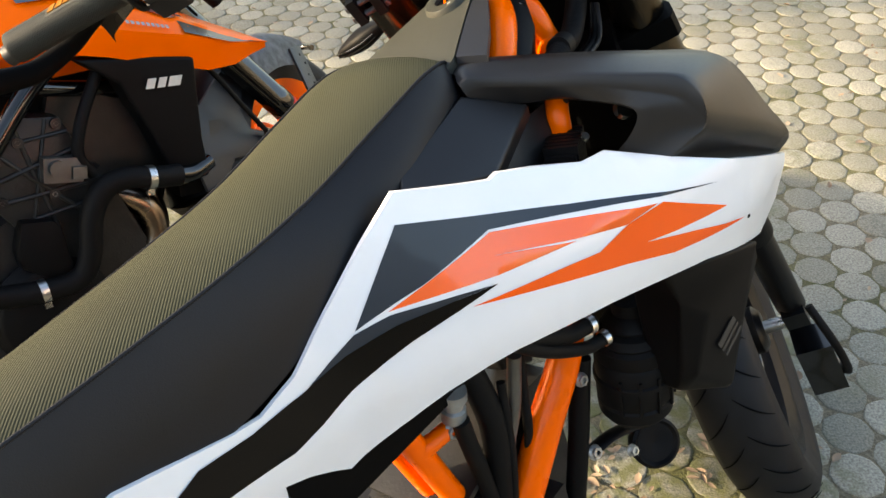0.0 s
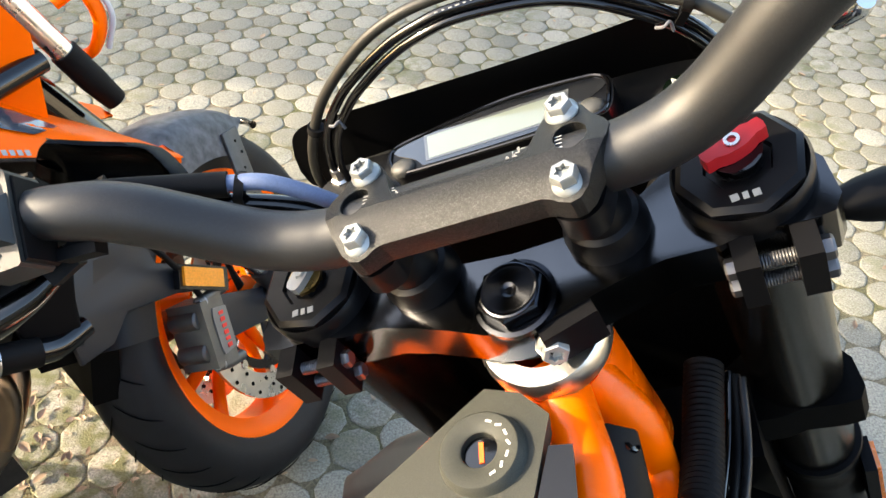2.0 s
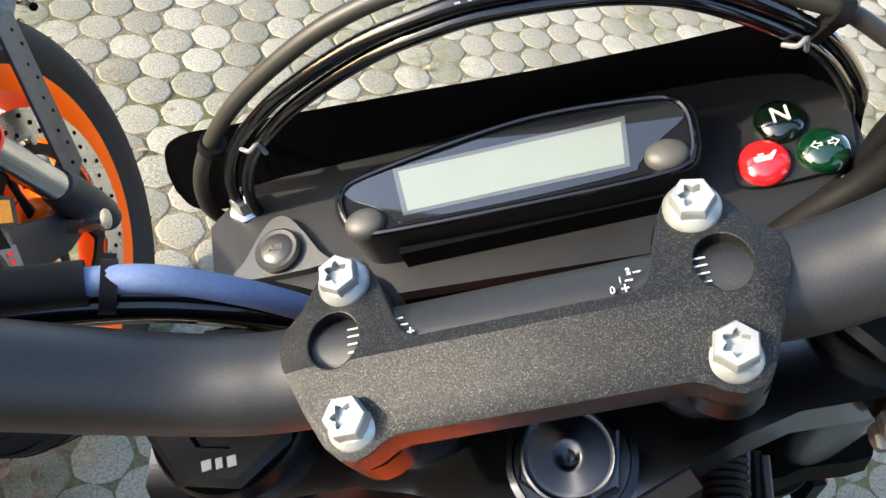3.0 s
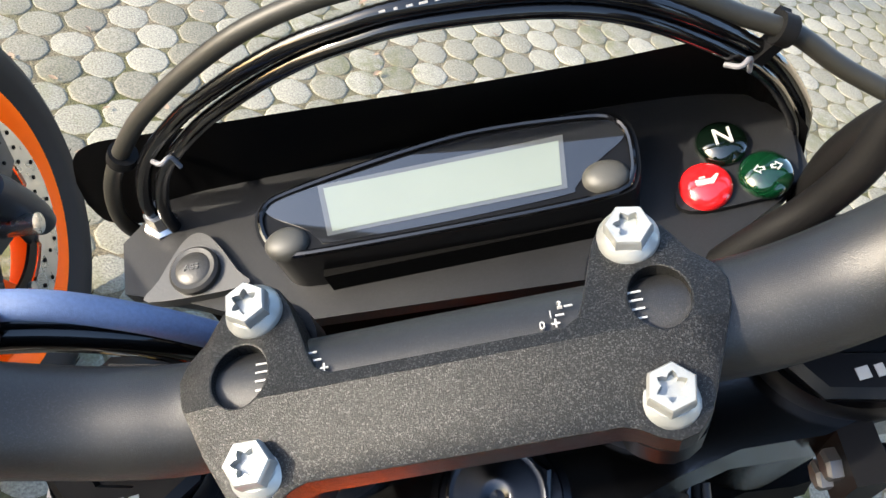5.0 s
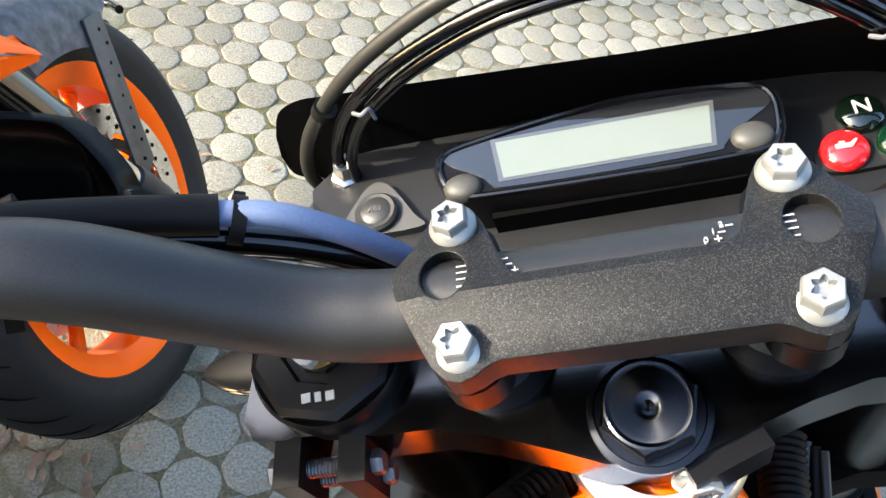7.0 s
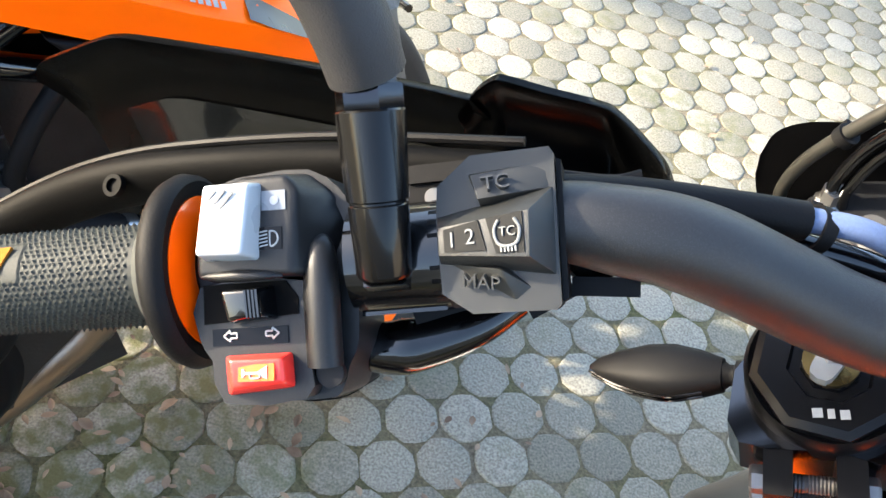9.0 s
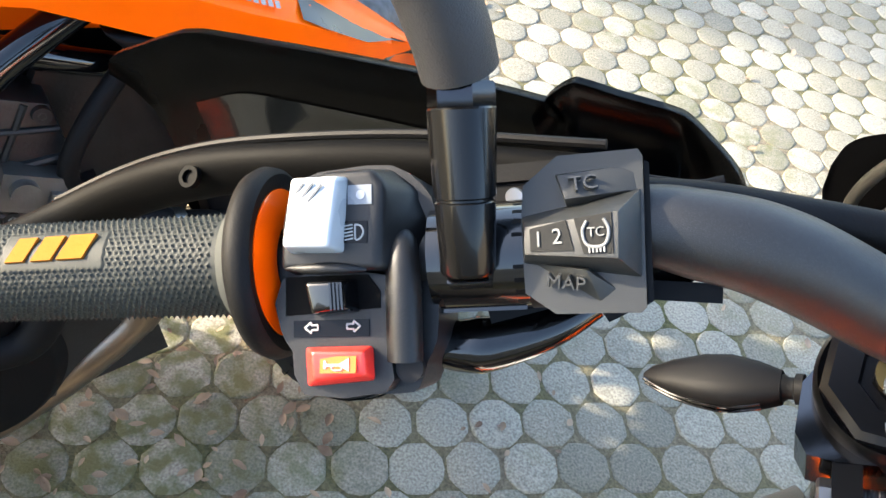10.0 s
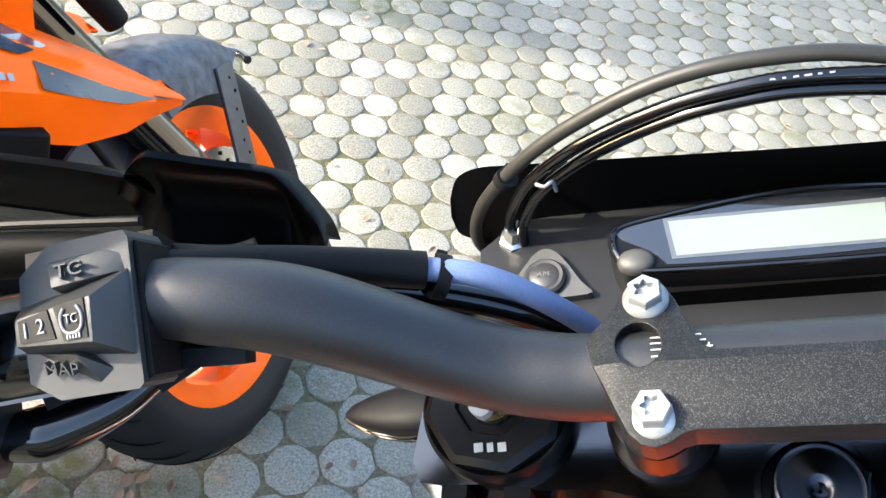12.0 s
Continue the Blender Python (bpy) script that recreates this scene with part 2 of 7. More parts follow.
def prism(poly, z0, z1, m, bevel=0.0, bm=None, segments=2):
    """A plate of the outline poly (x, y) between two heights."""
    own = bmesh.new()
    lo = [own.verts.new((x, y, z0)) for x, y in poly]
    hi = [own.verts.new((x, y, z1)) for x, y in poly]
    n = len(poly)
    own.faces.new(lo[::-1])
    own.faces.new(hi)
    for k in range(n):
        own.faces.new((lo[k], lo[(k + 1) % n], hi[(k + 1) % n], hi[k]))
    soften(own, bevel, segments)
    bmesh.ops.transform(own, matrix=m, verts=own.verts[:])
    return merge(bm, own)


def merge(bm, own):
    if bm is None:
        return own
    me = bpy.data.meshes.new("join")
    own.to_mesh(me)
    own.free()
    bm.from_mesh(me)
    bpy.data.meshes.remove(me)
    return bm


def block(size, m, bevel=0.002, bm=None, segments=2, taper=1.0):
    x, y, z = (s / 2 for s in size)
    own = bmesh.new()
    v = [own.verts.new((sx * x * (taper if sz > 0 else 1), sy * y * (taper if sz > 0 else 1), sz * z)) for sz in (-1, 1) for sx, sy in ((-1, -1), (1, -1), (1, 1), (-1, 1))]
    for f in ((3, 2, 1, 0), (4, 5, 6, 7), (0, 1, 5, 4), (1, 2, 6, 5), (2, 3, 7, 6), (3, 0, 4, 7)):
        own.faces.new([v[k] for k in f])
    soften(own, bevel, segments)
    bmesh.ops.transform(own, matrix=m, verts=own.verts[:])
    return merge(bm, own)


def solid(verts, faces, m, bevel=0.0, bm=None, segments=2):
    own = bmesh.new()
    v = [own.verts.new(q) for q in verts]
    for f in faces:
        own.faces.new([v[k] for k in f])
    bmesh.ops.recalc_face_normals(own, faces=own.faces[:])
    soften(own, bevel, segments)
    bmesh.ops.transform(own, matrix=m, verts=own.verts[:])
    return merge(bm, own)


def smooth_outline(poly, sub=4):
    """A closed outline with rounded corners, through the points."""
    p = [Vector((x, y, 0)) for x, y in poly]
    n = len(p)
    out = []
    for i in range(n):
        a, b, c, d = p[i - 1], p[i], p[(i + 1) % n], p[(i + 2) % n]
        for k in range(sub):
            t = k / sub
            q = 0.5 * ((2 * b) + (c - a) * t + (2 * a - 5 * b + 4 * c - d) * t * t + (3 * b - a - 3 * c + d) * t ** 3)
            out.append((q.x, q.y))
    return out


def skin(poly, shape, m, thick=0.003, off=0.0, step=0.02, bm=None):
    """A curved panel: the outline poly (a, b), laid on the surface shape(a, b) -> point, with thickness."""
    own = bmesh.new()
    own.faces.new([own.verts.new((a, b, 0)) for a, b in poly])
    bmesh.ops.triangulate(own, faces=own.faces[:])
    for axis in (0, 1):
        lo, hi = min(q[axis] for q in poly), max(q[axis] for q in poly)
        k = math.ceil(lo / step)
        while k * step < hi:
            co, no = [0, 0, 0], [0, 0, 0]
            co[axis], no[axis] = k * step, 1
            bmesh.ops.bisect_plane(own, geom=own.verts[:] + own.edges[:] + own.faces[:], plane_co=co, plane_no=no, dist=1e-6)
            k += 1
    flat = [(v.co.x, v.co.y) for v in own.verts]
    rim = [e for e in own.edges if len(e.link_faces) == 1]
    if thick:
        own.verts.index_update()
        low = [own.verts.new(shape(a, b, off - thick)) for a, b in flat]
        top = [v for v in own.verts][:len(flat)]
        faces = own.faces[:]
        ids = {v: k for k, v in enumerate(top)}
        for f in faces:
            own.faces.new([low[ids[v]] for v in f.verts][::-1])
        for e in rim:
            a, b = e.verts
            own.faces.new((a, b, low[ids[b]], low[ids[a]]))
        for v, (a, b) in zip(top, flat):
            v.co = shape(a, b, off)
    else:
        for v in own.verts:
            v.co = shape(v.co.x, v.co.y, off)
    bmesh.ops.transform(own, matrix=m, verts=own.verts[:])
    return merge(bm, own)


def letters(text, size, m, depth=0.0004, bm=None):
    """Raised print with the built-in font, centred at m and facing its z."""
    cu = bpy.data.curves.new("print", "FONT")
    cu.body, cu.size, cu.align_x, cu.align_y, cu.extrude = text, size, "CENTER", "CENTER", depth
    ob = bpy.data.objects.new("print", cu)
    scene.collection.objects.link(ob)
    bpy.context.view_layer.update()
    me = bpy.data.meshes.new_from_object(ob.evaluated_get(bpy.context.evaluated_depsgraph_get()))
    own = bmesh.new()
    own.from_mesh(me)
    bpy.data.objects.remove(ob)
    bpy.data.curves.remove(cu)
    bpy.data.meshes.remove(me)
    bmesh.ops.transform(own, matrix=m, verts=own.verts[:])
    return merge(bm, own)


def at(m, x, y, z, rx=0, ry=0, rz=0):
    return m @ pose(x, y, z, rx, ry, rz)


def along(m, a, b):
    """A pose at a whose z points to b, both in the frame m."""
    a, b = Vector(a), Vector(b)
    return m @ Matrix.Translation(a) @ (b - a).to_track_quat("Z", "Y").to_matrix().to_4x4()


def hex_bolt(parent, m, af=0.012, high=0.007, flange=True, star=True, name="bolt", material=None):
    """A hexagon bolt head with a washer and a star recess; m: at the top of the head, z outwards."""
    r = af / math.sqrt(3)
    bm = lathe([(r * 0.2, -high), (r, -high), (r, -0.0013), (r * 0.96, -0.0004), (r * 0.90, 0)] + ([] if star else [(r * 0.3, 0)]), m, 6)
    if star:
        crown = m @ Vector((0, 0, 0))
        bmesh.ops.delete(bm, geom=[f for f in bm.faces if (f.calc_center_median() - crown).length < 0.0002], context="FACES")
        ring, low = [], []
        for k in range(24):
            a = 2 * math.pi * k / 24
            q = r * (0.50 + 0.12 * math.cos(6 * a))
            ring.append(m @ Vector((q * math.cos(a), q * math.sin(a), 0.0)))
            low.append(m @ Vector((q * 0.92 * math.cos(a), q * 0.92 * math.sin(a), -0.0022)))
        hexa = []
        for k in range(24):
            a = 2 * math.pi * k / 24
            b = (a % (math.pi / 3)) - math.pi / 6
            q = r * 0.90 * math.cos(math.pi / 6) / math.cos(b)
            hexa.append(m @ Vector((q * math.cos(a), q * math.sin(a), 0.0)))
        vs = [[bm.verts.new(p) for p in row] for row in (hexa, ring, low)]
        for k in range(24):
            n = (k + 1) % 24
            bm.faces.new((vs[0][k], vs[0][n], vs[1][n], vs[1][k]))
            bm.faces.new((vs[1][k], vs[1][n], vs[2][n], vs[2][k]))
        bm.faces.new(vs[2])
    if flange:
        lathe([(r * 0.3, -high - 0.0010), (r * 1.24, -high - 0.0010), (r * 1.27, -high + 0.0002), (r * 1.20, -high + 0.0012), (r * 0.94, -high + 0.0028)], m, 28, bm)
    return part(name, bm, material or M_zinc, parent, sharp=30)


# ================= the motorcycle whose cockpit is shown =================
bike = thing("motorcycle", (0.2, 0.75, 0.0), "white and orange supermoto motorcycle with black seat, on its side stand", "motorcycle")
C = BAR
STEER = Vector((0, 0.09, -1)).normalized()          # way down the fork legs, in the frame of the bar

# handlebar
BARLINE = [(0, 0, -0.0205), (0.045, 0, -0.0205), (0.072, 0.0, -0.0190), (0.1, 0.002, -0.0085), (0.138, 0.001, 0.027), (0.160, -0.0015, 0.0415), (0.185, -0.004, 0.048), (0.2433, -0.0198, 0.0497), (0.425, -0.0557, 0.0697)]
left_line = [(-x, y, z) for x, y, z in BARLINE]
bar_rad = [0.0136] * 5 + [0.0126, 0.0108, 0.0104, 0.0104]
handlebar = part("handlebar", sweep(left_line[::-1] + BARLINE[1:], bar_rad[::-1] + bar_rad[1:], C, 24, 10), M_bar, bike, "satin black tapered handlebar")

# print on the bar: scale marks
marks = [letters("0", 0.0026, at(C, 0.0217, 0.0006, -0.0060, -4)), letters("1", 0.0026, at(C, 0.0239, 0.0029, -0.0062, -14)), letters("2", 0.0026, at(C, 0.0262, 0.0051, -0.0068, -24))]
for x, y, z, tilt in ((0.0247, 0.0007, -0.0060, -4), (0.0259, 0.0026, -0.0062, -12), (0.0281, 0.0046, -0.0067, -22), (-0.0277, 0.0007, -0.0060, -4), (-0.0293, 0.0030, -0.0063, -14), (-0.0305, 0.0052, -0.0069, -24)):
    marks.append(block((0.0019, 0.0004, 0.0003), at(C, x, y, z, tilt), 0))
for x in (0.0247, -0.0277):
    marks.append(block((0.0004, 0.0020, 0.0003), at(C, x, 0.0007, -0.0058, -4), 0))
for s in (-1, 1):
    for k in range(4):
        marks.append(block((0.0030, 0.0004, 0.0003), at(C, s * 0.0425, -0.0016 + k * 0.0021, -0.0061 - 0.00012 * (k - 1) ** 2, 6 - 8 * k), 0))
for bm in marks:
    part("scale_mark", bm, M_marks, handlebar)


EAR = [(0.0335, -0.0236), (0.0370, -0.0246), (0.0405, -0.0266), (0.0445, -0.0279), (0.0485, -0.0270), (0.0520, -0.0235), (0.0548, -0.0175), (0.0585, -0.0090), (0.0615, -0.0025), (0.0628, 0.0040), (0.0610, 0.0085), (0.0565, 0.0130), (0.0530, 0.0200), (0.0505, 0.0240), (0.0470, 0.0265), (0.0430, 0.0268), (0.0392, 0.0245), (0.0362, 0.0190), (0.0335, 0.0115), (0.0312, 0.0045), (0.0295, 0.0008), (0.0262, -0.0012)]


def plate_with_holes(outline, holes, cuts, top, low, m, bevel):
    """A plate of any outline with holes, whose upper face follows top(x, y), creased along the cuts (axis, value)."""
    bm = bmesh.new()
    for loop in [outline] + holes:
        vs = [bm.verts.new((x, y, 0)) for x, y in loop]
        for a, b in zip(vs, vs[1:] + vs[:1]):
            bm.edges.new((a, b))
    bmesh.ops.triangle_fill(bm, use_beauty=True, use_dissolve=False, edges=bm.edges[:])
    for axis, value in cuts:
        co, no = [0, 0, 0], [0, 0, 0]
        co[axis], no[axis] = value, 1
        bmesh.ops.bisect_plane(bm, geom=bm.verts[:] + bm.edges[:] + bm.faces[:], plane_co=co, plane_no=no, dist=1e-6)
    upper = bm.verts[:]
    faces = bm.faces[:]
    rim = [e for e in bm.edges if len(e.link_faces) == 1]
    ids = {v: k for k, v in enumerate(upper)}
    lower = [bm.verts.new((v.co.x, v.co.y, low)) for v in upper]
    for f in faces:
        bm.faces.new([lower[ids[v]] for v in f.verts][::-1])
    for e in rim:
        a, b = e.verts
        bm.faces.new((a, b, lower[ids[b]], lower[ids[a]]))
    for v in upper:
        v.co.z = top(v.co.x, v.co.y)
    bmesh.ops.recalc_face_normals(bm, faces=bm.faces[:])
    edge = [e for e in rim if e.is_valid and len(e.link_faces) == 2]
    bmesh.ops.bevel(bm, geom=edge, offset=bevel, segments=2, profile=0.6, affect="EDGES", clamp_overlap=True)
    bmesh.ops.transform(bm, matrix=m, verts=bm.verts[:])
    return bm


def clamp_top(x, y):
    """Three flats: behind the ridge it falls away forwards, the middle flat leans a little to the rider, the front flat more."""
    z = -0.0036 - 0.20 * max(0.0, y + 0.0045)
    if y < -0.0045:
        z -= 0.10 * (min(-0.0045 - y, 0.0105)) + 0.36 * max(0.0, -0.0150 - y)
    return z - 0.20 * max(0.0, abs(x) - 0.0545)


outline = EAR + [(-x, y) for x, y in EAR[::-1]]
holes = [[(s * (0.0474 + 0.0066 * math.cos(2 * math.pi * k / 28)), 0.0022 + 0.0080 * math.sin(2 * math.pi * k / 28)) for k in range(28)] for s in (-1, 1)]
bar_clamp = part("bar_clamp", plate_with_holes(outline, holes, [(1, -0.0045), (1, -0.0150), (0, -0.0545), (0, 0.0545)], clamp_top, -0.0185, C, 0.0008), M_clamp, bike, "grained black handlebar clamp bridge with two oval windows", sharp=15)
for x in (-0.0445, 0.0445):
    for y in (-0.019, 0.0185):
        hex_bolt(bar_clamp, at(C, x, y, -0.0010 if y < 0 else -0.0010, 0 if y > 0 else 2, 0, 17 * (x > 0) + 31 * (y > 0)), 0.0096, 0.0062 if y > 0 else 0.0074, name="clamp_bolt")

# risers under the clamp
for s in (-1, 1):
    m = along(C, (s * 0.0445, -0.001, -0.020), (s * 0.0445, -0.001 + 0.004, -0.066))
    shape_ = [(0.0340, -0.0190), (0.0375, -0.0245), (0.0445, -0.0272), (0.0515, -0.0245), (0.0550, -0.0170), (0.0580, 0.0), (0.0555, 0.0170), (0.0520, 0.0240), (0.0445, 0.0275), (0.0375, 0.0245), (0.0340, 0.0180), (0.0325, 0.0)]
    bm = prism(smooth_outline([(s * x, y) for x, y in shape_], 2), -0.0335, -0.0212, C, 0.0012)
    riser = part("bar_riser", bm, M_anod, bike, "black handlebar riser on a rubber mount")
    part("riser_post", lathe([(0.006, 0.010), (0.0118, 0.010), (0.0118, 0.022), (0.0140, 0.026), (0.0140, 0.032), (0.0165, 0.0335), (0.0190, 0.041), (0.0190, 0.0475), (0.006, 0.0475)], m, 28), M_anod, riser)

# upper fork bridge
TOP = -0.0665
half = [(0.0, 0.004), (0.03, 0.006), (0.06, 0.018), (0.075, 0.030), (0.100, 0.036), (0.122, 0.030), (0.134, 0.012), (0.136, -0.008), (0.132, -0.016), (0.122, -0.0175), (0.100, -0.0165), (0.088, -0.0195), (0.066, -0.0195), (0.049, -0.0238), (0.028, -0.031), (0.014, -0.0365), (0.0, -0.038)]
poly = half + [(-x, y) for x, y in half[::-1][1:-1]]
tilt = pose(0, 0, 0, -math.degrees(math.atan2(STEER.y, -STEER.z)))
bm = prism([(x, y) for x, y in poly], TOP - 0.024, TOP, C, 0.0035, segments=3)
fork_bridge = part("fork_bridge", bm, M_bridge, bike, "polished black upper fork bridge", sharp=35)

# stem nut: hexagon with a turned face
m = along(C, (0.0012, -0.0222, TOP), (0.0012, -0.0222 - 0.009, TOP + 0.1))
bm = lathe([(0.004, 0.0), (0.0190, 0.0), (0.0190, 0.0028), (0.0170, 0.0032), (0.0166, 0.0022), (0.0158, 0.0022)], m, 48)
lathe([(0.0100, 0.0028), (0.0158, 0.0028), (0.0158, 0.0090), (0.0148, 0.0100), (0.0100, 0.0100)], m, 6, bm, 0.3)
nut = part("stem_nut", bm, M_turned, fork_bridge, "black hexagon steering stem nut", sharp=30)
M_lathe = surface("lathe_turned_black_metal", (0.042, 0.045, 0.052), 0.26, metal=1.0, var=0.05, bump=0.0, rvar=0.03)
tan = M_lathe.node_tree.nodes.new("ShaderNodeTangent")
tan.direction_type, tan.axis = "RADIAL", "Z"
bsdf = M_lathe.node_tree.nodes["Principled BSDF"]
bsdf.inputs["Anisotropic"].default_value = 0.85
M_lathe.node_tree.links.new(tan.outputs[0], bsdf.inputs["Tangent"])
rings_ = [(0.0134, 0.0096), (0.0134, 0.0104), (0.0126, 0.0107), (0.0116, 0.0104)] + [(0.0112 - 0.0009 * k, 0.0104 + 0.00012 * (k % 2)) for k in range(9)] + [(0.0030, 0.0102), (0.0016, 0.0090), (0.0002, 0.0086)]
face = new("nut_face", mesh_from("nut_face", lathe([(0.001, 0.0092)] + rings_, Matrix(), 64), M_lathe, 30))
face.parent, face.matrix_basis = nut, m
tagged(face, "turned face of the nut with fine rings")
# clamp screw of the stem
bm = block((0.026, 0.012, 0.020), at(C, 0.021, -0.0345, TOP - 0.012, 0, 0, 22), 0.002)
part("stem_clamp", bm, M_anod, fork_bridge)
hex_bolt(fork_bridge, at(C, 0.0135, -0.0465, TOP - 0.012, 80, 0, 10), 0.0110, 0.007, name="stem_clamp_bolt")


# fork legs
M_pinch = surface("dull_grey_steel", (0.11, 0.11, 0.115), 0.4, metal=0.8, var=0.15, bump=0.1)


def fork_leg(s):
    base = Vector((s * 0.1025, 0.009, -0.0500))

    def down(k, y=0.0):
        return base + STEER * k + Vector((0, y, 0))

    m = along(C, down(0), down(-0.1))
    # z of m points up the leg
    bm = lathe([(0.010, -0.020), (0.0283, -0.020), (0.0283, -0.008), (0.0268, -0.0055)], m, 48)
    lathe([(0.0268, -0.0070), (0.0268, -0.0035), (0.0240, -0.0015), (0.0145, -0.0015), (0.0135, -0.0035), (0.0100, -0.0035), (0.0098, -0.001), (0.002, -0.001)], m, 8, bm, 0.2)
    cap = part("fork_cap", bm, M_anod, bike, "black octagonal fork cap", sharp=32)
    bm = bmesh.new()
    for k, w in enumerate((0.0032, 0.0022, 0.003)):
        block((w, 0.0032, 0.0004), m @ pose(-0.0045 + 0.0042 * k, -0.0180, -0.0012, 0, 0, 6), 0, bm)
    part("maker_mark", bm, M_marks, cap, "white maker mark as plain bars")
    if s < 0:
        bm = lathe([(0.003, -0.002), (0.0092, -0.002), (0.0092, 0.0010), (0.003, 0.0012)], m, 24)
        part("adjuster_seat", bm, surface("gold_anodised_metal", (0.30, 0.20, 0.07), 0.3, metal=1.0), cap, "gold adjuster seat")
        bm = prism(smooth_outline([(-0.0088, -0.0028), (-0.004, -0.0042), (0.004, -0.0042), (0.0088, -0.0028), (0.0088, 0.0028), (0.004, 0.0042), (-0.004, 0.0042), (-0.0088, 0.0028)], 2), 0.0, 0.0050, m @ pose(0, 0, 0, 0, 0, 60), 0.0012)
        lathe([(0.001, 0.0048), (0.0032, 0.0048), (0.0028, 0.0064), (0.001, 0.0064)], m, 6, bm)
        part("damping_adjuster", bm, surface("white_metal_knob", (0.36, 0.36, 0.35), 0.35, metal=0.4), cap, "white metal damping adjuster knob")
    else:
        bm = lathe([(0.003, -0.001), (0.0105, -0.001), (0.0105, 0.004), (0.003, 0.0045)], m, 24)
        part("adjuster_seat", bm, M_gloss, cap)
        bm = prism(smooth_outline([(-0.0132, -0.0030), (-0.009, -0.0032), (-0.004, -0.0050), (0.004, -0.0050), (0.009, -0.0032), (0.0132, -0.0030), (0.0132, 0.0030), (0.009, 0.0032), (0.004, 0.0050), (-0.004, 0.0050), (-0.009, 0.0032), (-0.0132, 0.0030)], 2), 0.0045, 0.0115, m @ pose(0, 0, 0, 0, 0, 22), 0.0018, segments=3)
        part("damping_adjuster", bm, M_red, cap, "red anodised damping adjuster knob")
        part("knob_screw", lathe([(0.001, 0.011), (0.0032, 0.011), (0.0032, 0.0124), (0.0018, 0.0124), (0.0016, 0.0110), (0.0004, 0.011)], m, 20), M_steel, cap)
    # outer tube, collar, lower guard and foot
    bm = lathe([(0.020, 0.0), (0.0272, 0.0), (0.0272, -0.02), (0.0262, -0.024), (0.0262, -0.335), (0.02, -0.335)], along(C, down(0.01), down(-0.1)), 40)
    leg = part("fork_tube", bm, M_fork, bike, "black fork outer tube with a warm sheen put into its colour", sharp=35)
    bm = lathe([(0.022, 0.0), (0.0300, 0.0), (0.0306, -0.004), (0.0300, -0.008), (0.0292, -0.010), (0.0292, -0.030), (0.0300, -0.032), (0.0300, -0.040), (0.02, -0.040)], along(C, down(0.335), down(0.2)), 40)
    part("fork_collar", bm, M_plastic, bike, "black plastic collar round the fork tube")
    bm = lathe([(0.02, 0.0), (0.0272, 0.0), (0.0280, -0.1), (0.0275, -0.30), (0.02, -0.31)], along(C, down(0.37), down(0.2)), 32)
    part("fork_guard", bm, M_plastic, bike, "matt black fork guard")
    bm = lathe([(0.012, 0.0), (0.0235, 0.0), (0.0235, -0.24), (0.012, -0.24)], along(C, down(0.66), down(0.2)), 28)
    block((0.036, 0.06, 0.07), along(C, down(0.92), down(0.6)) @ pose(0, 0, 0), 0.008, bm, 3)
    part("fork_foot", bm, M_anod, bike, "black cast fork foot")
    # split clamp of the bridge with its two screws
    for k in (0, 1):
        z = TOP - 0.007 - 0.0125 * k
        across = C @ Matrix.Translation((s * 0.1075, -0.0255, z - 0.002)) @ pose(0, 0, 0, 0, 90 * s, 0)
        thread = [(0.001, -0.012)] + [(0.0034 - 0.0004 * (j % 2), -0.012 + 0.0006 * j) for j in range(41)] + [(0.001, 0.0126)]
        bolt = part("pinch_bolt", lathe(thread, across, 16), M_pinch, fork_bridge, "grey steel threaded pinch bolt")
        part("bolt_head", lathe([(0.001, -0.0205), (0.0036, -0.0205), (0.0046, -0.0195), (0.0046, -0.0165), (0.001, -0.0155)], across, 6), M_pinch, bolt)
        part("bolt_nut", lathe([(0.001, 0.0155), (0.0052, 0.0155), (0.0052, 0.0200), (0.0042, 0.0210), (0.001, 0.0210)], across, 6), M_pinch, bolt)
    for dx in (-0.0105, 0.0105):
        part("clamp_lug", block((0.0095, 0.020, 0.027), at(C, s * (0.1075 + dx * 1.1), -0.0235, TOP - 0.014), 0.0040, None, 3), M_plastic, fork_bridge)
    return leg


for s in (-1, 1):
    fork_leg(s)
M_orange_reflector = surface("orange_reflector_plastic", (0.85, 0.20, 0.02), 0.25, var=0.1, scale=300, bump=0.2, coat=0.5)
for s in (-1, 1):
    p = Vector((s * 0.102, 0.001, -0.05)) + STEER * 0.40
    m = C @ Matrix.Translation(p + Vector((s * 0.030, -0.010, 0))) @ pose(0, 0, 0, 0, 90 * s, 0)
    base = part("reflector_base", block((0.095, 0.026, 0.008), m, 0.003), M_plastic, bike, "black holder of the side reflector")
    part("side_reflector", block((0.088, 0.020, 0.004), m @ pose(0, 0, 0.005), 0.0015), M_orange_reflector, base, "orange side reflector")

# lower fork bridge; added near-black blocks stand for the unlit space behind it
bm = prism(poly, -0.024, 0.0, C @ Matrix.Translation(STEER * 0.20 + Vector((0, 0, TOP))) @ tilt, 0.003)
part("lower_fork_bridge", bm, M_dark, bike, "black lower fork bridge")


# near-black fillers: shade as solid blocks, hiding the bright paving beyond
part("headlight_housing", block((0.21, 0.07, 0.34), at(C, 0.0, 0.095, -0.27, -6), 0.02, None, 3), M_dark, bike, "black headlight back, added to fill the unlit gap ahead of the fork")
part("fork_gap_fill", block((0.15, 0.05, 0.30), at(C, 0.0, 0.01, -0.40, 5), 0.015, None, 3), M_dark, bike, "added black block, standing for the unlit gap between the fork legs")

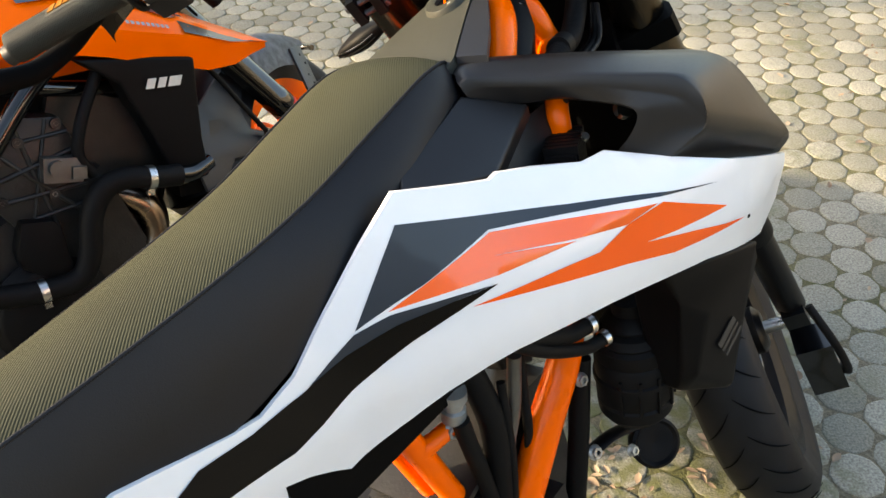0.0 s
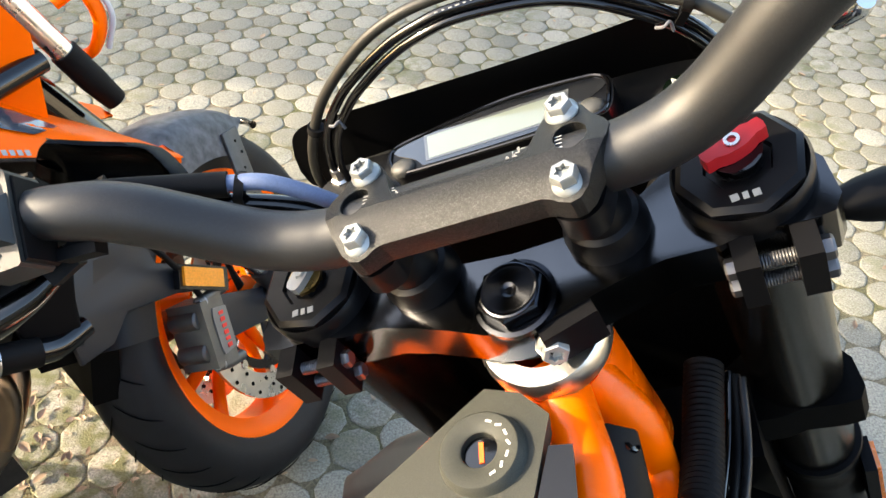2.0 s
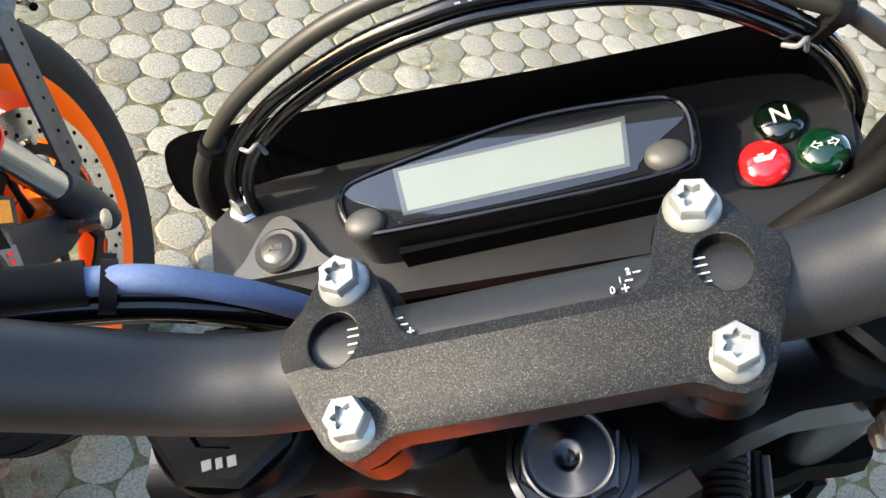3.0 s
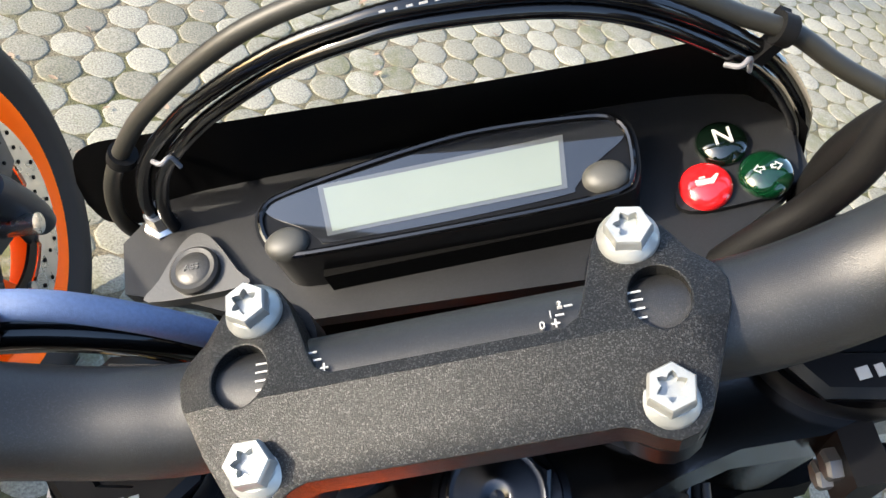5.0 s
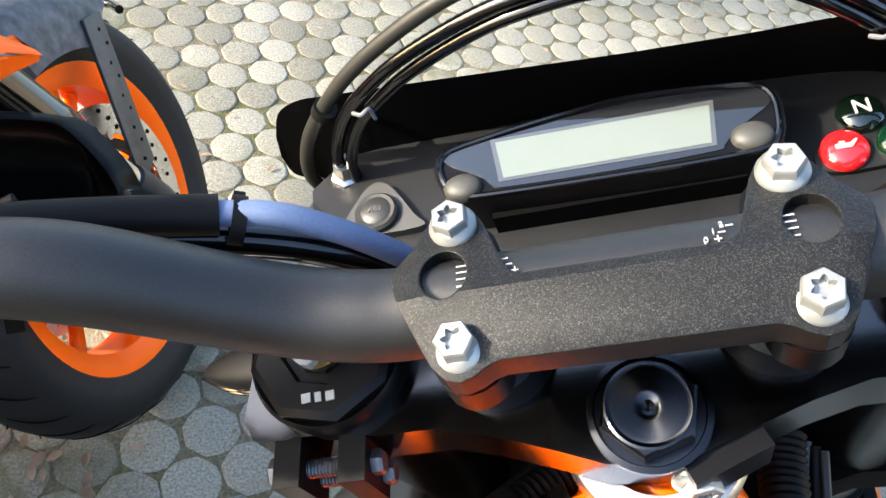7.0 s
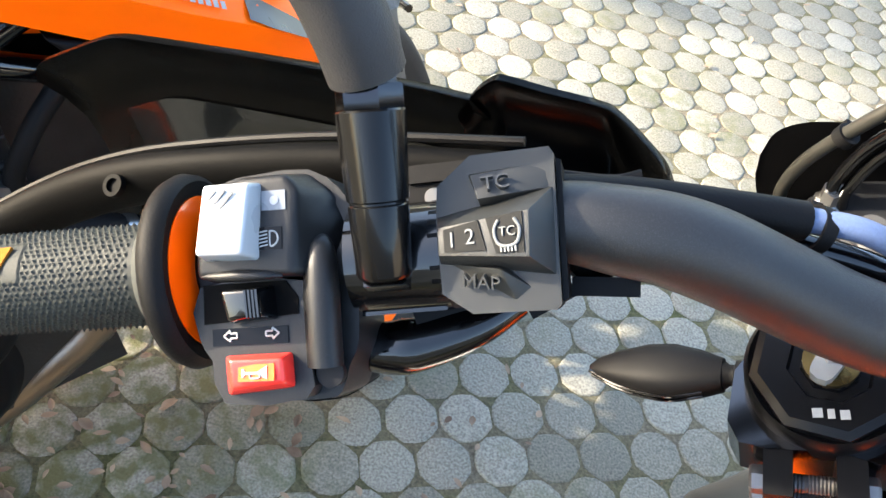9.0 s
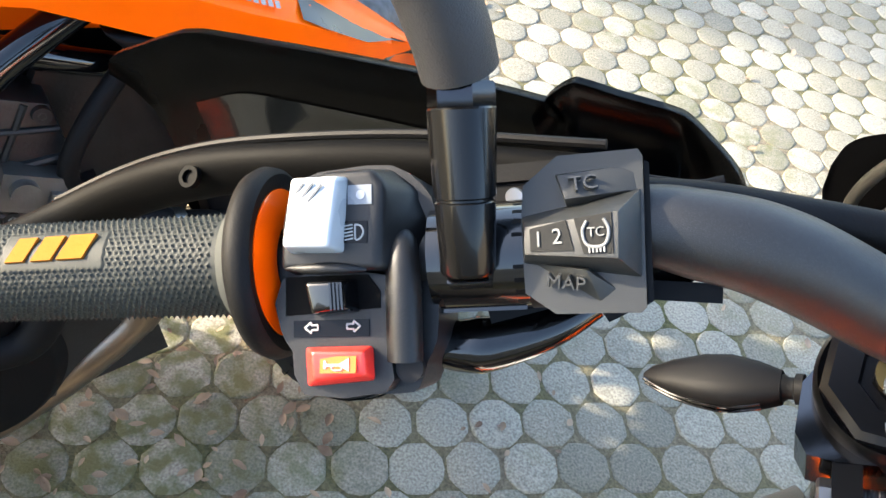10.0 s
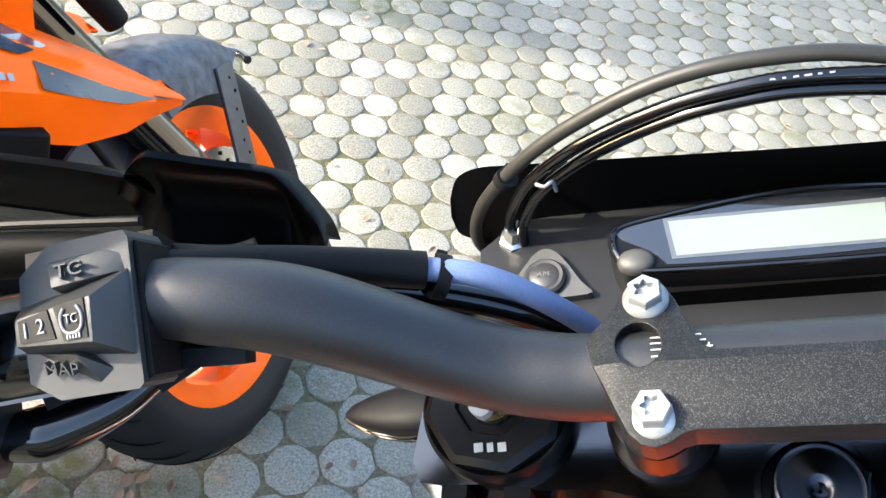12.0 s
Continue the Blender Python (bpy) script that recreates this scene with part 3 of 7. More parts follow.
# indicators on the fork legs
def indicator(s):
    d0, d1 = (s * 0.1270, 0.0470, -0.1430), (s * 0.2075, 0.0520, -0.1550)
    m = along(C, d0, d1) @ Matrix.Scale(0.86, 4)
    bm = lathe([(0.002, -0.002), (0.0085, -0.002), (0.0085, 0.002), (0.006, 0.003), (0.006, 0.006), (0.0085, 0.007), (0.0085, 0.011), (0.006, 0.012), (0.006, 0.015), (0.0075, 0.017), (0.0075, 0.022), (0.002, 0.022)], m, 20)
    part("indicator_stalk", bm, M_rubber, bike, "ribbed rubber indicator stalk")
    rings = []
    for k, w, h in ((0.018, 0.009, 0.008), (0.03, 0.0130, 0.0105), (0.045, 0.0160, 0.0120), (0.060, 0.0150, 0.0115), (0.078, 0.0105, 0.0085), (0.090, 0.0060, 0.0055), (0.095, 0.0020, 0.0025)):
        ring = []
        for j in range(20):
            a = 2 * math.pi * j / 20
            c_, s_ = math.cos(a), math.sin(a)
            e = (abs(c_) ** 3 + abs(s_) ** 3) ** (-1 / 3)
            ring.append(m @ Vector((w * c_ * e, h * s_ * e, k)))
        rings.append(ring)
    ind = part("indicator", ring_loft(bmesh.new(), rings), M_plastic, bike, "slim black arrow-shaped indicator")
    bm = bmesh.new()
    for off in (-0.002, 0.003):
        sweep([(0.0125, off, 0.028), (0.0163, off, 0.045), (0.0153, off, 0.06), (0.0108, off, 0.078), (0.003, off, 0.0945)], 0.0011, m, 8, 5, bm=bm)
    part("lens_rim", bm, M_gloss, ind, "dark smoked indicator lens rim")


for s in (-1, 1):
    indicator(s)

# ---- dashboard ----
PL = -0.065
edge_ = [(-0.113, 0.064), (-0.115, 0.084), (-0.100, 0.098), (0.0, 0.104), (0.10, 0.098), (0.1103, 0.0880), (0.1095, 0.0590), (0.0980, 0.0500), (0.0700, 0.0350), (-0.060, 0.042), (-0.090, 0.056)]
bm = prism(edge_, PL - 0.006, PL, C, 0.0018)
dash = part("dash_plate", bm, M_plastic_grey, bike, "grained dark grey dashboard plate")
# raised field for the telltales
bm = prism(smooth_outline([(0.0690, 0.0590), (0.0715, 0.0515), (0.0860, 0.0505), (0.1010, 0.0525), (0.1068, 0.0620), (0.1080, 0.0830), (0.0950, 0.0835), (0.0816, 0.0815)], 3), PL - 0.001, PL + 0.0022, C, 0.0008)
part("telltale_field", bm, M_plastic_grey, dash)


def lens_mat(name, col):
    m = surface(name, col, 0.12, var=0.25, scale=500, bump=0.02, coat=1.0)
    m.node_tree.nodes["Principled BSDF"].inputs["Subsurface Weight"].default_value = 0.0
    return m


def telltale(x, y, material, label):
    m = at(C, x, y, PL + 0.002)
    prof = [(0.001, 0.0), (0.0080, 0.0), (0.0080, 0.0016), (0.0072, 0.0030), (0.0050, 0.0042), (0.0025, 0.0047), (0.0005, 0.0048)]
    part("telltale", lathe(prof, m, 32), material, dash, label)
    return m @ pose(0, 0, 0.0048)


m = telltale(0.0780, 0.0582, lens_mat("red_lens", (0.55, 0.01, 0.012)), "red domed oil pressure telltale")
bm = prism([(-0.0035, -0.001), (-0.0028, -0.0016), (0.0016, -0.0016), (0.0038, 0.0012), (0.0032, 0.0016), (0.0012, 0.0002), (-0.0034, 0.0004)], -0.0003, 0.0003, m, 0)
block((0.0018, 0.0006, 0.0005), m @ pose(-0.0012, 0.0010, 0), 0, bm)
part("oil_symbol", bm, M_marks, dash, "white oil can symbol")
m = telltale(0.0866, 0.0720, lens_mat("dark_green_lens", (0.0012, 0.0035, 0.002)), "dark green neutral telltale")
part("neutral_symbol", letters("N", 0.0082, m), M_marks, dash, "white letter N")
m = telltale(0.0959, 0.0582, lens_mat("green_lens", (0.0015, 0.016, 0.006)), "green indicator telltale")
bm = bmesh.new()
for s in (-1, 1):
    outer = [(0.0008, 0.0007), (0.0024, 0.0007), (0.0024, 0.0018), (0.0044, 0.0), (0.0024, -0.0018), (0.0024, -0.0007), (0.0008, -0.0007)]
    inner = [(x * 0.62 + 0.00105, y * 0.5) for x, y in outer]
    lo = [bm.verts.new(m @ Vector((s * x, y, 0.0002))) for x, y in outer]
    hi = [bm.verts.new(m @ Vector((s * x, y, 0.0002))) for x, y in inner]
    for k in range(len(lo)):
        bm.faces.new((lo[k], lo[(k + 1) % 7], hi[(k + 1) % 7], hi[k]))
part("indicator_symbol", bm, M_marks, dash, "white double arrow symbol")

# switch with a round button on a triangular base
m = at(C, -0.0859, 0.0646, PL)
bm = prism(smooth_outline([(-0.0165, -0.0075), (0.0165, -0.0085), (0.014, -0.002), (0.004, 0.0130), (-0.004, 0.0135), (-0.013, 0.0)], 4), -0.001, 0.0038, m, 0.0016, segments=3)
abs_base = part("abs_switch", bm, surface("grey_rubber", (0.048, 0.048, 0.047), 0.42, var=0.1, bump=0.1, grain=900), dash, "grey rubber button switch on the dash")
bm = lathe([(0.001, 0.003), (0.0085, 0.003), (0.0085, 0.0058), (0.0075, 0.0068), (0.0060, 0.0066), (0.0052, 0.0072), (0.001, 0.0074)], m, 32)
part("abs_button", bm, surface("dark_rubber_button", (0.022, 0.022, 0.0215), 0.45, var=0.15, bump=0.1, grain=900), abs_base, "round dark grey push button")
part("abs_print", letters("ABS", 0.0030, m @ pose(0, 0, 0.0074)), surface("grey_print", (0.10, 0.10, 0.10), 0.5), abs_base, "grey letters ABS")

# instrument
tiltm = at(C, 0.0, 0.0635, -0.0455, 0, 0, 0)
outline = [(-0.0575, -0.0025), (-0.0592, 0.0050), (-0.0575, 0.0105), (-0.0505, 0.0137), (-0.0245, 0.0184), (0.0030, 0.0218), (0.0220, 0.0217), (0.0435, 0.0193), (0.0545, 0.0168), (0.0592, 0.0100), (0.0588, -0.0010), (0.0570, -0.0075), (0.0525, -0.0115), (0.0340, -0.0126), (0.0, -0.0122), (-0.0370, -0.0112), (-0.0520, -0.0095)]
inst = part("instrument", prism(smooth_outline(outline, 3), -0.020, 0.0, tiltm, 0.0026, segments=3), surface("satin_black_housing", (0.0035, 0.0036, 0.004), 0.3, var=0.1, bump=0.02, rvar=0.05, spec=0.16), bike, "slim black digital instrument housing", sharp=50)
glass = [(-0.0556, 0.0088), (-0.0530, 0.0050), (-0.0470, 0.0012), (-0.0420, -0.0022), (-0.0385, -0.0066), (-0.0345, -0.0078), (0.0, -0.0088), (0.0350, -0.0082), (0.0385, -0.0066), (0.0430, -0.0018), (0.0490, 0.0024), (0.0555, 0.0068), (0.0562, 0.0108), (0.0535, 0.0140), (0.0429, 0.0163), (0.0220, 0.0180), (0.0025, 0.0182), (-0.0184, 0.0158), (-0.0493, 0.0117)]
part("instrument_window", prism(smooth_outline(glass, 3), -0.0005, 0.0004, tiltm, 0.0003), surface("dark_window_plastic", (0.010, 0.011, 0.013), 0.06, var=0.05, bump=0.0, coat=1.0, rvar=0.02), inst, "dark glossy instrument window", sharp=60)
rimline = [Vector((x, y, 0.0004)) for x, y in smooth_outline([(x * 0.965, 0.002 + (y - 0.002) * 0.92) for x, y in outline], 3)]
part("instrument_rim", sweep([tuple(q) for q in rimline] + [tuple(rimline[0])], 0.0011, tiltm, 8, 1), M_gloss, inst)
lcd = surface("lcd_panel", (0.120, 0.140, 0.120), 0.12, var=0.06, scale=14, bump=0.0, coat=1.0, rvar=0.04)
lcd_poly = [(-0.0345, -0.0043), (0.0350, -0.0049), (0.0370, 0.0106), (-0.0365, 0.0116)]
part("lcd_screen", prism(lcd_poly, 0.0, 0.0008, tiltm, 0), lcd, inst, "blank pale green LCD screen")
border = [(-0.0362, -0.0055), (0.0364, -0.0062), (0.0386, 0.0126), (-0.0384, 0.0132)]
part("lcd_border", prism(border, 0.0, 0.0006, tiltm, 0), surface("grey_screen_mask", (0.05, 0.055, 0.06), 0.1, var=0.03, bump=0, coat=1.0), inst)
for x, y in ((-0.0490, -0.0052), (0.0478, -0.0050)):
    m = tiltm @ pose(x, y, 0.0)
    bm = lathe([(0.0005, -0.001), (0.0070, -0.001), (0.0068, 0.0012), (0.0055, 0.0026), (0.0030, 0.0034), (0.0005, 0.0036)], m @ Matrix.Diagonal((1.0, 0.78, 1, 1)), 28)
    part("instrument_button", bm, surface("translucent_grey_rubber", (0.034, 0.034, 0.030), 0.55, var=0.1, bump=0.05), inst, "oval grey rubber instrument button")
# foot of the instrument; its near-black colour stands for the shade there
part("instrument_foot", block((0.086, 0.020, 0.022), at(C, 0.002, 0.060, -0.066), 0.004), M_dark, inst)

# cowl round the dash
top = [(-0.1265, 0.104, -0.052), (-0.1205, 0.1055, -0.0405), (-0.110, 0.1045, -0.0345), (-0.095, 0.1022, -0.0328), (-0.062, 0.098, -0.031), (-0.025, 0.094, -0.030), (0.013, 0.089, -0.028), (0.051, 0.085, -0.026), (0.0870, 0.0820, -0.0255), (0.1000, 0.0785, -0.0400), (0.1120, 0.0700, -0.0600)]
low = [(-0.1285, 0.102, -0.062), (-0.1270, 0.101, -0.074), (-0.115, 0.100, -0.078), (-0.095, 0.0985, -0.074), (-0.062, 0.099, -0.073), (-0.025, 0.100, -0.072), (0.013, 0.1005, -0.072), (0.051, 0.100, -0.072), (0.092, 0.095, -0.072), (0.108, 0.086, -0.072), (0.1130, 0.068, -0.078)]
front = [(x * 1.02, y + 0.012, z - 0.030) for x, y, z in top]
deep = [(x * 1.0, y + 0.03, z - 0.12) for x, y, z in top]
rows_ = [curve_points(r, 5) for r in (low, top, front, deep)]
bm = bmesh.new()
ring_loft(bm, rows_, caps=False, closed=False)
bmesh.ops.solidify(bm, geom=bm.faces[:], thickness=0.0025)
soften(bm, 0.0008)
bmesh.ops.transform(bm, matrix=C, verts=bm.verts[:])
part("headlight_cowl", bm, M_plastic, bike, "matt black headlight cowl behind the dashboard", sharp=50)
# brake hose, clutch line and cable loop over the dash
hose1 = [(-0.113, 0.098, -0.095), (-0.1190, 0.097, -0.0725), (-0.1105, 0.096, -0.0485), (-0.0910, 0.092, -0.0230), (-0.0727, 0.090, -0.0065), (-0.0472, 0.088, 0.0095), (-0.0278, 0.087, 0.0170), (-0.0083, 0.086, 0.0202), (0.018, 0.085, 0.0190), (0.045, 0.084, 0.0105), (0.0721, 0.083, -0.0035), (0.0887, 0.081, -0.0150), (0.1037, 0.077, -0.0233), (0.1172, 0.070, -0.0345), (0.140, 0.058, -0.048)]
hose2 = [(-0.1003, 0.088, -0.0650), (-0.0985, 0.088, -0.0500), (-0.0878, 0.088, -0.0297), (-0.0700, 0.086, -0.0126), (-0.0531, 0.085, -0.0020), (-0.0318, 0.083, 0.0083), (-0.0139, 0.081, 0.0138), (0.0060, 0.080, 0.0158), (0.0367, 0.080, 0.0108), (0.0595, 0.080, 0.0013), (0.0824, 0.079, -0.0155), (0.0980, 0.078, -0.0307), (0.1075, 0.077, -0.0465), (0.1125, 0.075, -0.0615), (0.112, 0.073, -0.085)]
h = part("brake_hose", sweep(hose1, 0.0028, C, 16, 8), surface("matt_hose_rubber", (0.016, 0.0155, 0.0125), 0.5, var=0.1, bump=0.05, spec=0.35), bike, "matt black rubber brake hose arching over the dash")
fine_line = [tuple(p) for p in curve_points(hose2, 14)]
h2 = part("cable_loop", sweep(fine_line, [0.0024 + 0.00016 * (k % 2) for k in range(len(fine_line))], C, 14, 1), M_gloss, bike, "ribbed glossy black cable looping over the dash", sharp=60)
part("cable_loop", sweep([(x * 0.97 + 0.001, y - 0.0015, z - 0.0046) for x, y, z in hose2], 0.0024, C, 14, 8), M_gloss, bike, "glossy black cable looping over the dash")
bm = bmesh.new()
for k, w in enumerate((0.0016, 0.0010, 0.0016, 0.0022, 0.0012, 0.0016)):
    p = Vector((-0.0010 + 0.0034 * k, 0.0796, 0.0181 - 0.00010 * k))
    block((w, 0.0006, 0.0002), at(C, p.x, p.y - 0.0012, p.z - 0.0002, 35), 0, bm)
part("hose_print", bm, surface("worn_print", (0.16, 0.16, 0.16), 0.5), h2, "worn white print as plain bars")


def tie(p, d, r, parent, name="cable_tie"):
    m = along(C, p, tuple(Vector(p) + Vector(d)))
    bm = lathe([(r, -0.0022), (r + 0.0012, -0.0022), (r + 0.0012, 0.0022), (r, 0.0022)], m, 20)
    block((0.0034, 0.003, 0.0036), m @ pose(r + 0.0016, 0, 0), 0.0006, bm)
    part(name, bm, M_rubber, parent, "black cable tie")


tie((-0.0965, 0.0930, -0.0305), (0.019, -0.002, 0.025), 0.0034, h)
tie((0.1005, 0.0780, -0.0215), (0.015, -0.004, -0.0083), 0.0034, h)
part("hose_spacer", block((0.004, 0.005, 0.011), at(C, 0.0965, 0.0775, -0.027, 0, 40, 0), 0.001), M_plastic, h, "black spacer between hose and cable")
m = along(C, (-0.1005, 0.0885, -0.064), (-0.096, 0.088, -0.045))
part("hose_fitting", lathe([(0.001, -0.006), (0.0062, -0.006), (0.0062, 0.0), (0.0045, 0.001), (0.0045, 0.008), (0.001, 0.008)], m, 6), M_steel, h2, "bright hexagon cable fitting")
for p in ((-0.0795, 0.086, -0.0240), (0.0880, 0.077, -0.0260)):
    part("cable_clip", sweep([(p[0] - 0.0035, p[1] - 0.002, p[2] - 0.001), (p[0], p[1] - 0.0045, p[2]), (p[0] + 0.003, p[1] - 0.003, p[2] + 0.0005), (p[0] + 0.0035, p[1] - 0.003, p[2] - 0.005)], 0.0008, C, 8, 5), surface("pale_clip_plastic", (0.11, 0.11, 0.12), 0.4), h2, "pale plastic cable clip")
# thick hose and cables at the right of the dash
part("throttle_cable", sweep([(0.062, 0.034, -0.090), (0.0750, 0.0345, -0.0690), (0.0860, 0.0350, -0.0570), (0.0985, 0.0355, -0.0450), (0.1080, 0.0365, -0.0300), (0.1164, 0.040, -0.0130), (0.135, 0.034, 0.008), (0.165, 0.024, 0.028), (0.21, 0.012, 0.042)], 0.0050, C, 16, 8), M_rubber, bike, "thick black throttle cable along the bar")
part("wiring_hose", sweep([(0.108, 0.052, -0.075), (0.112, 0.050, -0.045), (0.122, 0.044, -0.020), (0.142, 0.036, 0.002), (0.18, 0.028, 0.022)], 0.0058, C, 16, 8), M_rubber, bike, "black sleeved wiring hose")
part("banjo_fitting", lathe([(0.001, 0), (0.007, 0), (0.007, 0.012), (0.005, 0.016), (0.001, 0.016)], at(C, 0.152, 0.050, -0.03, 30, 40, 0), 12), M_chrome, h, "chrome banjo fitting")

# clutch hose behind the left half of the bar
line = [(-0.150, 0.018, 0.024), (-0.132, 0.0255, 0.014), (-0.1105, 0.0283, 0.0050), (-0.0955, 0.0282, -0.0008), (-0.0830, 0.0282, -0.0128), (-0.0725, 0.0282, -0.0270), (-0.0645, 0.0282, -0.0420), (-0.055, 0.028, -0.070)]
part("clutch_hose", sweep(line, 0.0040, C, 16, 8), M_blue, bike, "blue sheathed clutch hose")
part("hose_sleeve", sweep([(-0.185, 0.008, 0.046), (-0.160, 0.0165, 0.033), (-0.135, 0.0245, 0.0165), (-0.1125, 0.0286, 0.0045)], 0.0062, C, 18, 8), M_rubber, bike, "black rubber sleeve on the clutch hose")
part("switch_wiring", sweep([(-0.170, 0.008, 0.030), (-0.140, 0.022, 0.008), (-0.112, 0.028, -0.010), (-0.088, 0.028, -0.0245), (-0.070, 0.026, -0.044), (-0.05, 0.022, -0.075)], 0.0055, C, 16, 8), M_gloss, bike, "black wiring sleeve below the hose")
tie((-0.1085, 0.0282, 0.0005), (0.02, 0.001, -0.014), 0.0064, bike)

# ---- left controls: frame along the bar, z towards the rider ----
GRIP = C @ axes((-0.2433, -0.0198, 0.0497), (0.9754, 0.1925, -0.1070), (-0.1065, 0.8376, 0.5358)) @ Matrix.Scale(0.9427, 4)
G = GRIP


def knurled_grip():
    """Rubber grip with a raised diamond pattern."""
    bm = bmesh.new()
    rings = []
    seg, n = 150, 300
    for i in range(n + 1):
        k = i / n
        x = -0.053 - 0.135 * k
        ring = []
        for j in range(seg):
            a = 2 * math.pi * j / seg
            r = 0.0163
            if 0.03 < k < 0.985:
                u = a * 30 + x * 3000
                v = a * 30 - x * 3000
                r += 0.0006 * max(0.0, math.sin(u)) * max(0.0, math.sin(v)) * 2
                flat = abs(a - math.radians(68)) < 0.42 and -0.132 < x < -0.094
                if flat:
                    r = 0.0168
            ring.append(G @ Vector((x, 0.0018 + 0.003 * k + r * math.cos(a), r * math.sin(a))))
        rings.append(ring)
    return ring_loft(bm, rings)


grip = part("grip", knurled_grip(), surface("grey_green_grip_rubber", (0.020, 0.0225, 0.0195), 0.6, var=0.15, bump=0.1, grain=900, spec=0.22), bike, "black knurled rubber handlebar grip", sharp=60)
m = G @ pose(-0.113, 0.0037, 0) @ pose(0, 0, 0, -21, 0, 0) @ pose(0, 0, 0.0167)
bm = bmesh.new()
for x, w in ((-0.0115, 0.007), (-0.0015, 0.0075), (0.009, 0.0095)):
    prism([(x - w / 2 - 0.0018, -0.0042), (x + w / 2 - 0.0018, -0.0042), (x + w / 2 + 0.0018, 0.0042), (x - w / 2 + 0.0018, 0.0042)], -0.0006, 0.0006, m, 0.0002, bm)
part("grip_emblem", bm, surface("pale_orange_rubber", (0.24, 0.095, 0.012), 0.8, var=0.1, bump=0.1, spec=0.08), grip, "pale orange emblem drawn as plain shapes")
TURN_X = G @ pose(0, 0.0018, 0, 0, 90, 0)         # z along the bar towards the middle
part("grip_collar", lathe([(0.013, -0.054), (0.0185, -0.054), (0.0195, -0.051), (0.0195, -0.049), (0.013, -0.047)], TURN_X, 40), surface("grey_worn_rubber", (0.055, 0.057, 0.05), 0.75, var=0.2, spec=0.12), grip)
part("grip_inner_ring", lathe([(0.012, -0.0495), (0.0203, -0.0495), (0.0203, -0.0455), (0.012, -0.0455)], TURN_X, 40), M_orange_decal, grip, "orange ring of the grip")
part("grip_flange", lathe([(0.014, -0.047), (0.0275, -0.047), (0.0300, -0.0455), (0.0312, -0.0425), (0.0305, -0.0395), (0.0285, -0.0378), (0.0240, -0.0388), (0.0225, -0.042), (0.014, -0.042)], TURN_X, 56), M_rubber, grip, "round rubber flange of the grip")
part("grip_flange_disc", lathe([(0.013, -0.042), (0.0238, -0.042), (0.0238, -0.0385), (0.0180, -0.036), (0.013, -0.036)], TURN_X, 48), M_orange_decal, grip, "orange disc inside the flange")

# switch housing
poly = smooth_outline([(-0.0335, -0.002), (-0.0325, 0.0180), (-0.0285, 0.0270), (-0.0160, 0.0290), (0.0005, 0.0288), (0.0098, 0.0220), (0.0138, 0.0126), (0.0134, -0.0100), (0.0124, -0.0243), (0.0092, -0.0308), (0.0062, -0.0385), (0.0000, -0.0402), (-0.0270, -0.0398), (-0.0290, -0.0370), (-0.0308, -0.0262), (-0.0335, -0.0226), (-0.0350, -0.0155)], 2)
bm = prism(poly, -0.020, 0.0085, G, 0.003, segments=3)
low_ring = [(-0.0335, -0.0035), (-0.0325, 0.0180), (-0.0282, 0.0268), (-0.0160, 0.0286), (0.0005, 0.0284), (0.0096, 0.0215), (0.0134, 0.0126), (0.0130, -0.0045)]
top_ring = [(-0.0302, -0.0022), (-0.0296, 0.0100), (-0.0272, 0.0215), (-0.0150, 0.0258), (-0.0012, 0.0256), (0.0020, 0.0205), (0.0002, 0.0089), (-0.0010, -0.0036)]
n = len(low_ring)
solid([(x, y, 0.004) for x, y in low_ring] + [(x, y, 0.0235) for x, y in top_ring], [tuple(range(n))[::-1], tuple(range(n, 2 * n))] + [(k, (k + 1) % n, (k + 1) % n + n, k + n) for k in range(n)], G, 0.0022, bm, 3)
housing = part("switch_housing", bm, M_plastic_grey, bike, "dark grey plastic switch housing on the bar", sharp=45)
part("housing_lip", sweep([(-0.0292, -0.0016, 0.0222), (-0.0225, -0.0022, 0.0238), (-0.0164, -0.0024, 0.0243), (-0.0100, -0.0028, 0.0238), (-0.0044, -0.0033, 0.0222)], [0.0006, 0.0015, 0.0018, 0.0015, 0.0006], G, 14, 6), M_plastic_grey, housing)
bm = sweep([(0.0047, 0.0070, 0.0120), (0.0047, 0.0045, 0.0145), (0.0048, -0.0020, 0.0160), (0.0046, -0.0150, 0.0162), (0.0040, -0.0300, 0.0150)], [0.0022, 0.0042, 0.0051, 0.0053, 0.0053], G, 20, 6)
lathe([(0.001, -0.0006), (0.00548, -0.0006), (0.00548, 0.0006), (0.001, 0.0006)], G @ pose(0.0046, -0.0100, 0.0161, 90, 0, 0), 20, bm)
part("housing_ridge", bm, M_plastic_grey, housing)
part("housing_lower", prism(smooth_outline([(-0.0325, -0.0045), (0.0000, -0.0050), (0.0005, -0.0290), (-0.0015, -0.0388), (-0.0268, -0.0390), (-0.0300, -0.0262), (-0.0335, -0.0200)], 2), 0.004, 0.0172, G, 0.0018), M_plastic_grey, housing)
# flat near-black plate, its colour in place of a shaded recess
part("recess_shade_plate", prism([(-0.0312, -0.0040), (-0.0055, -0.0045), (-0.0020, -0.0095), (-0.0022, -0.0144), (-0.0316, -0.0156)], 0.0160, 0.0178, G, 0.0004), M_dark, housing)
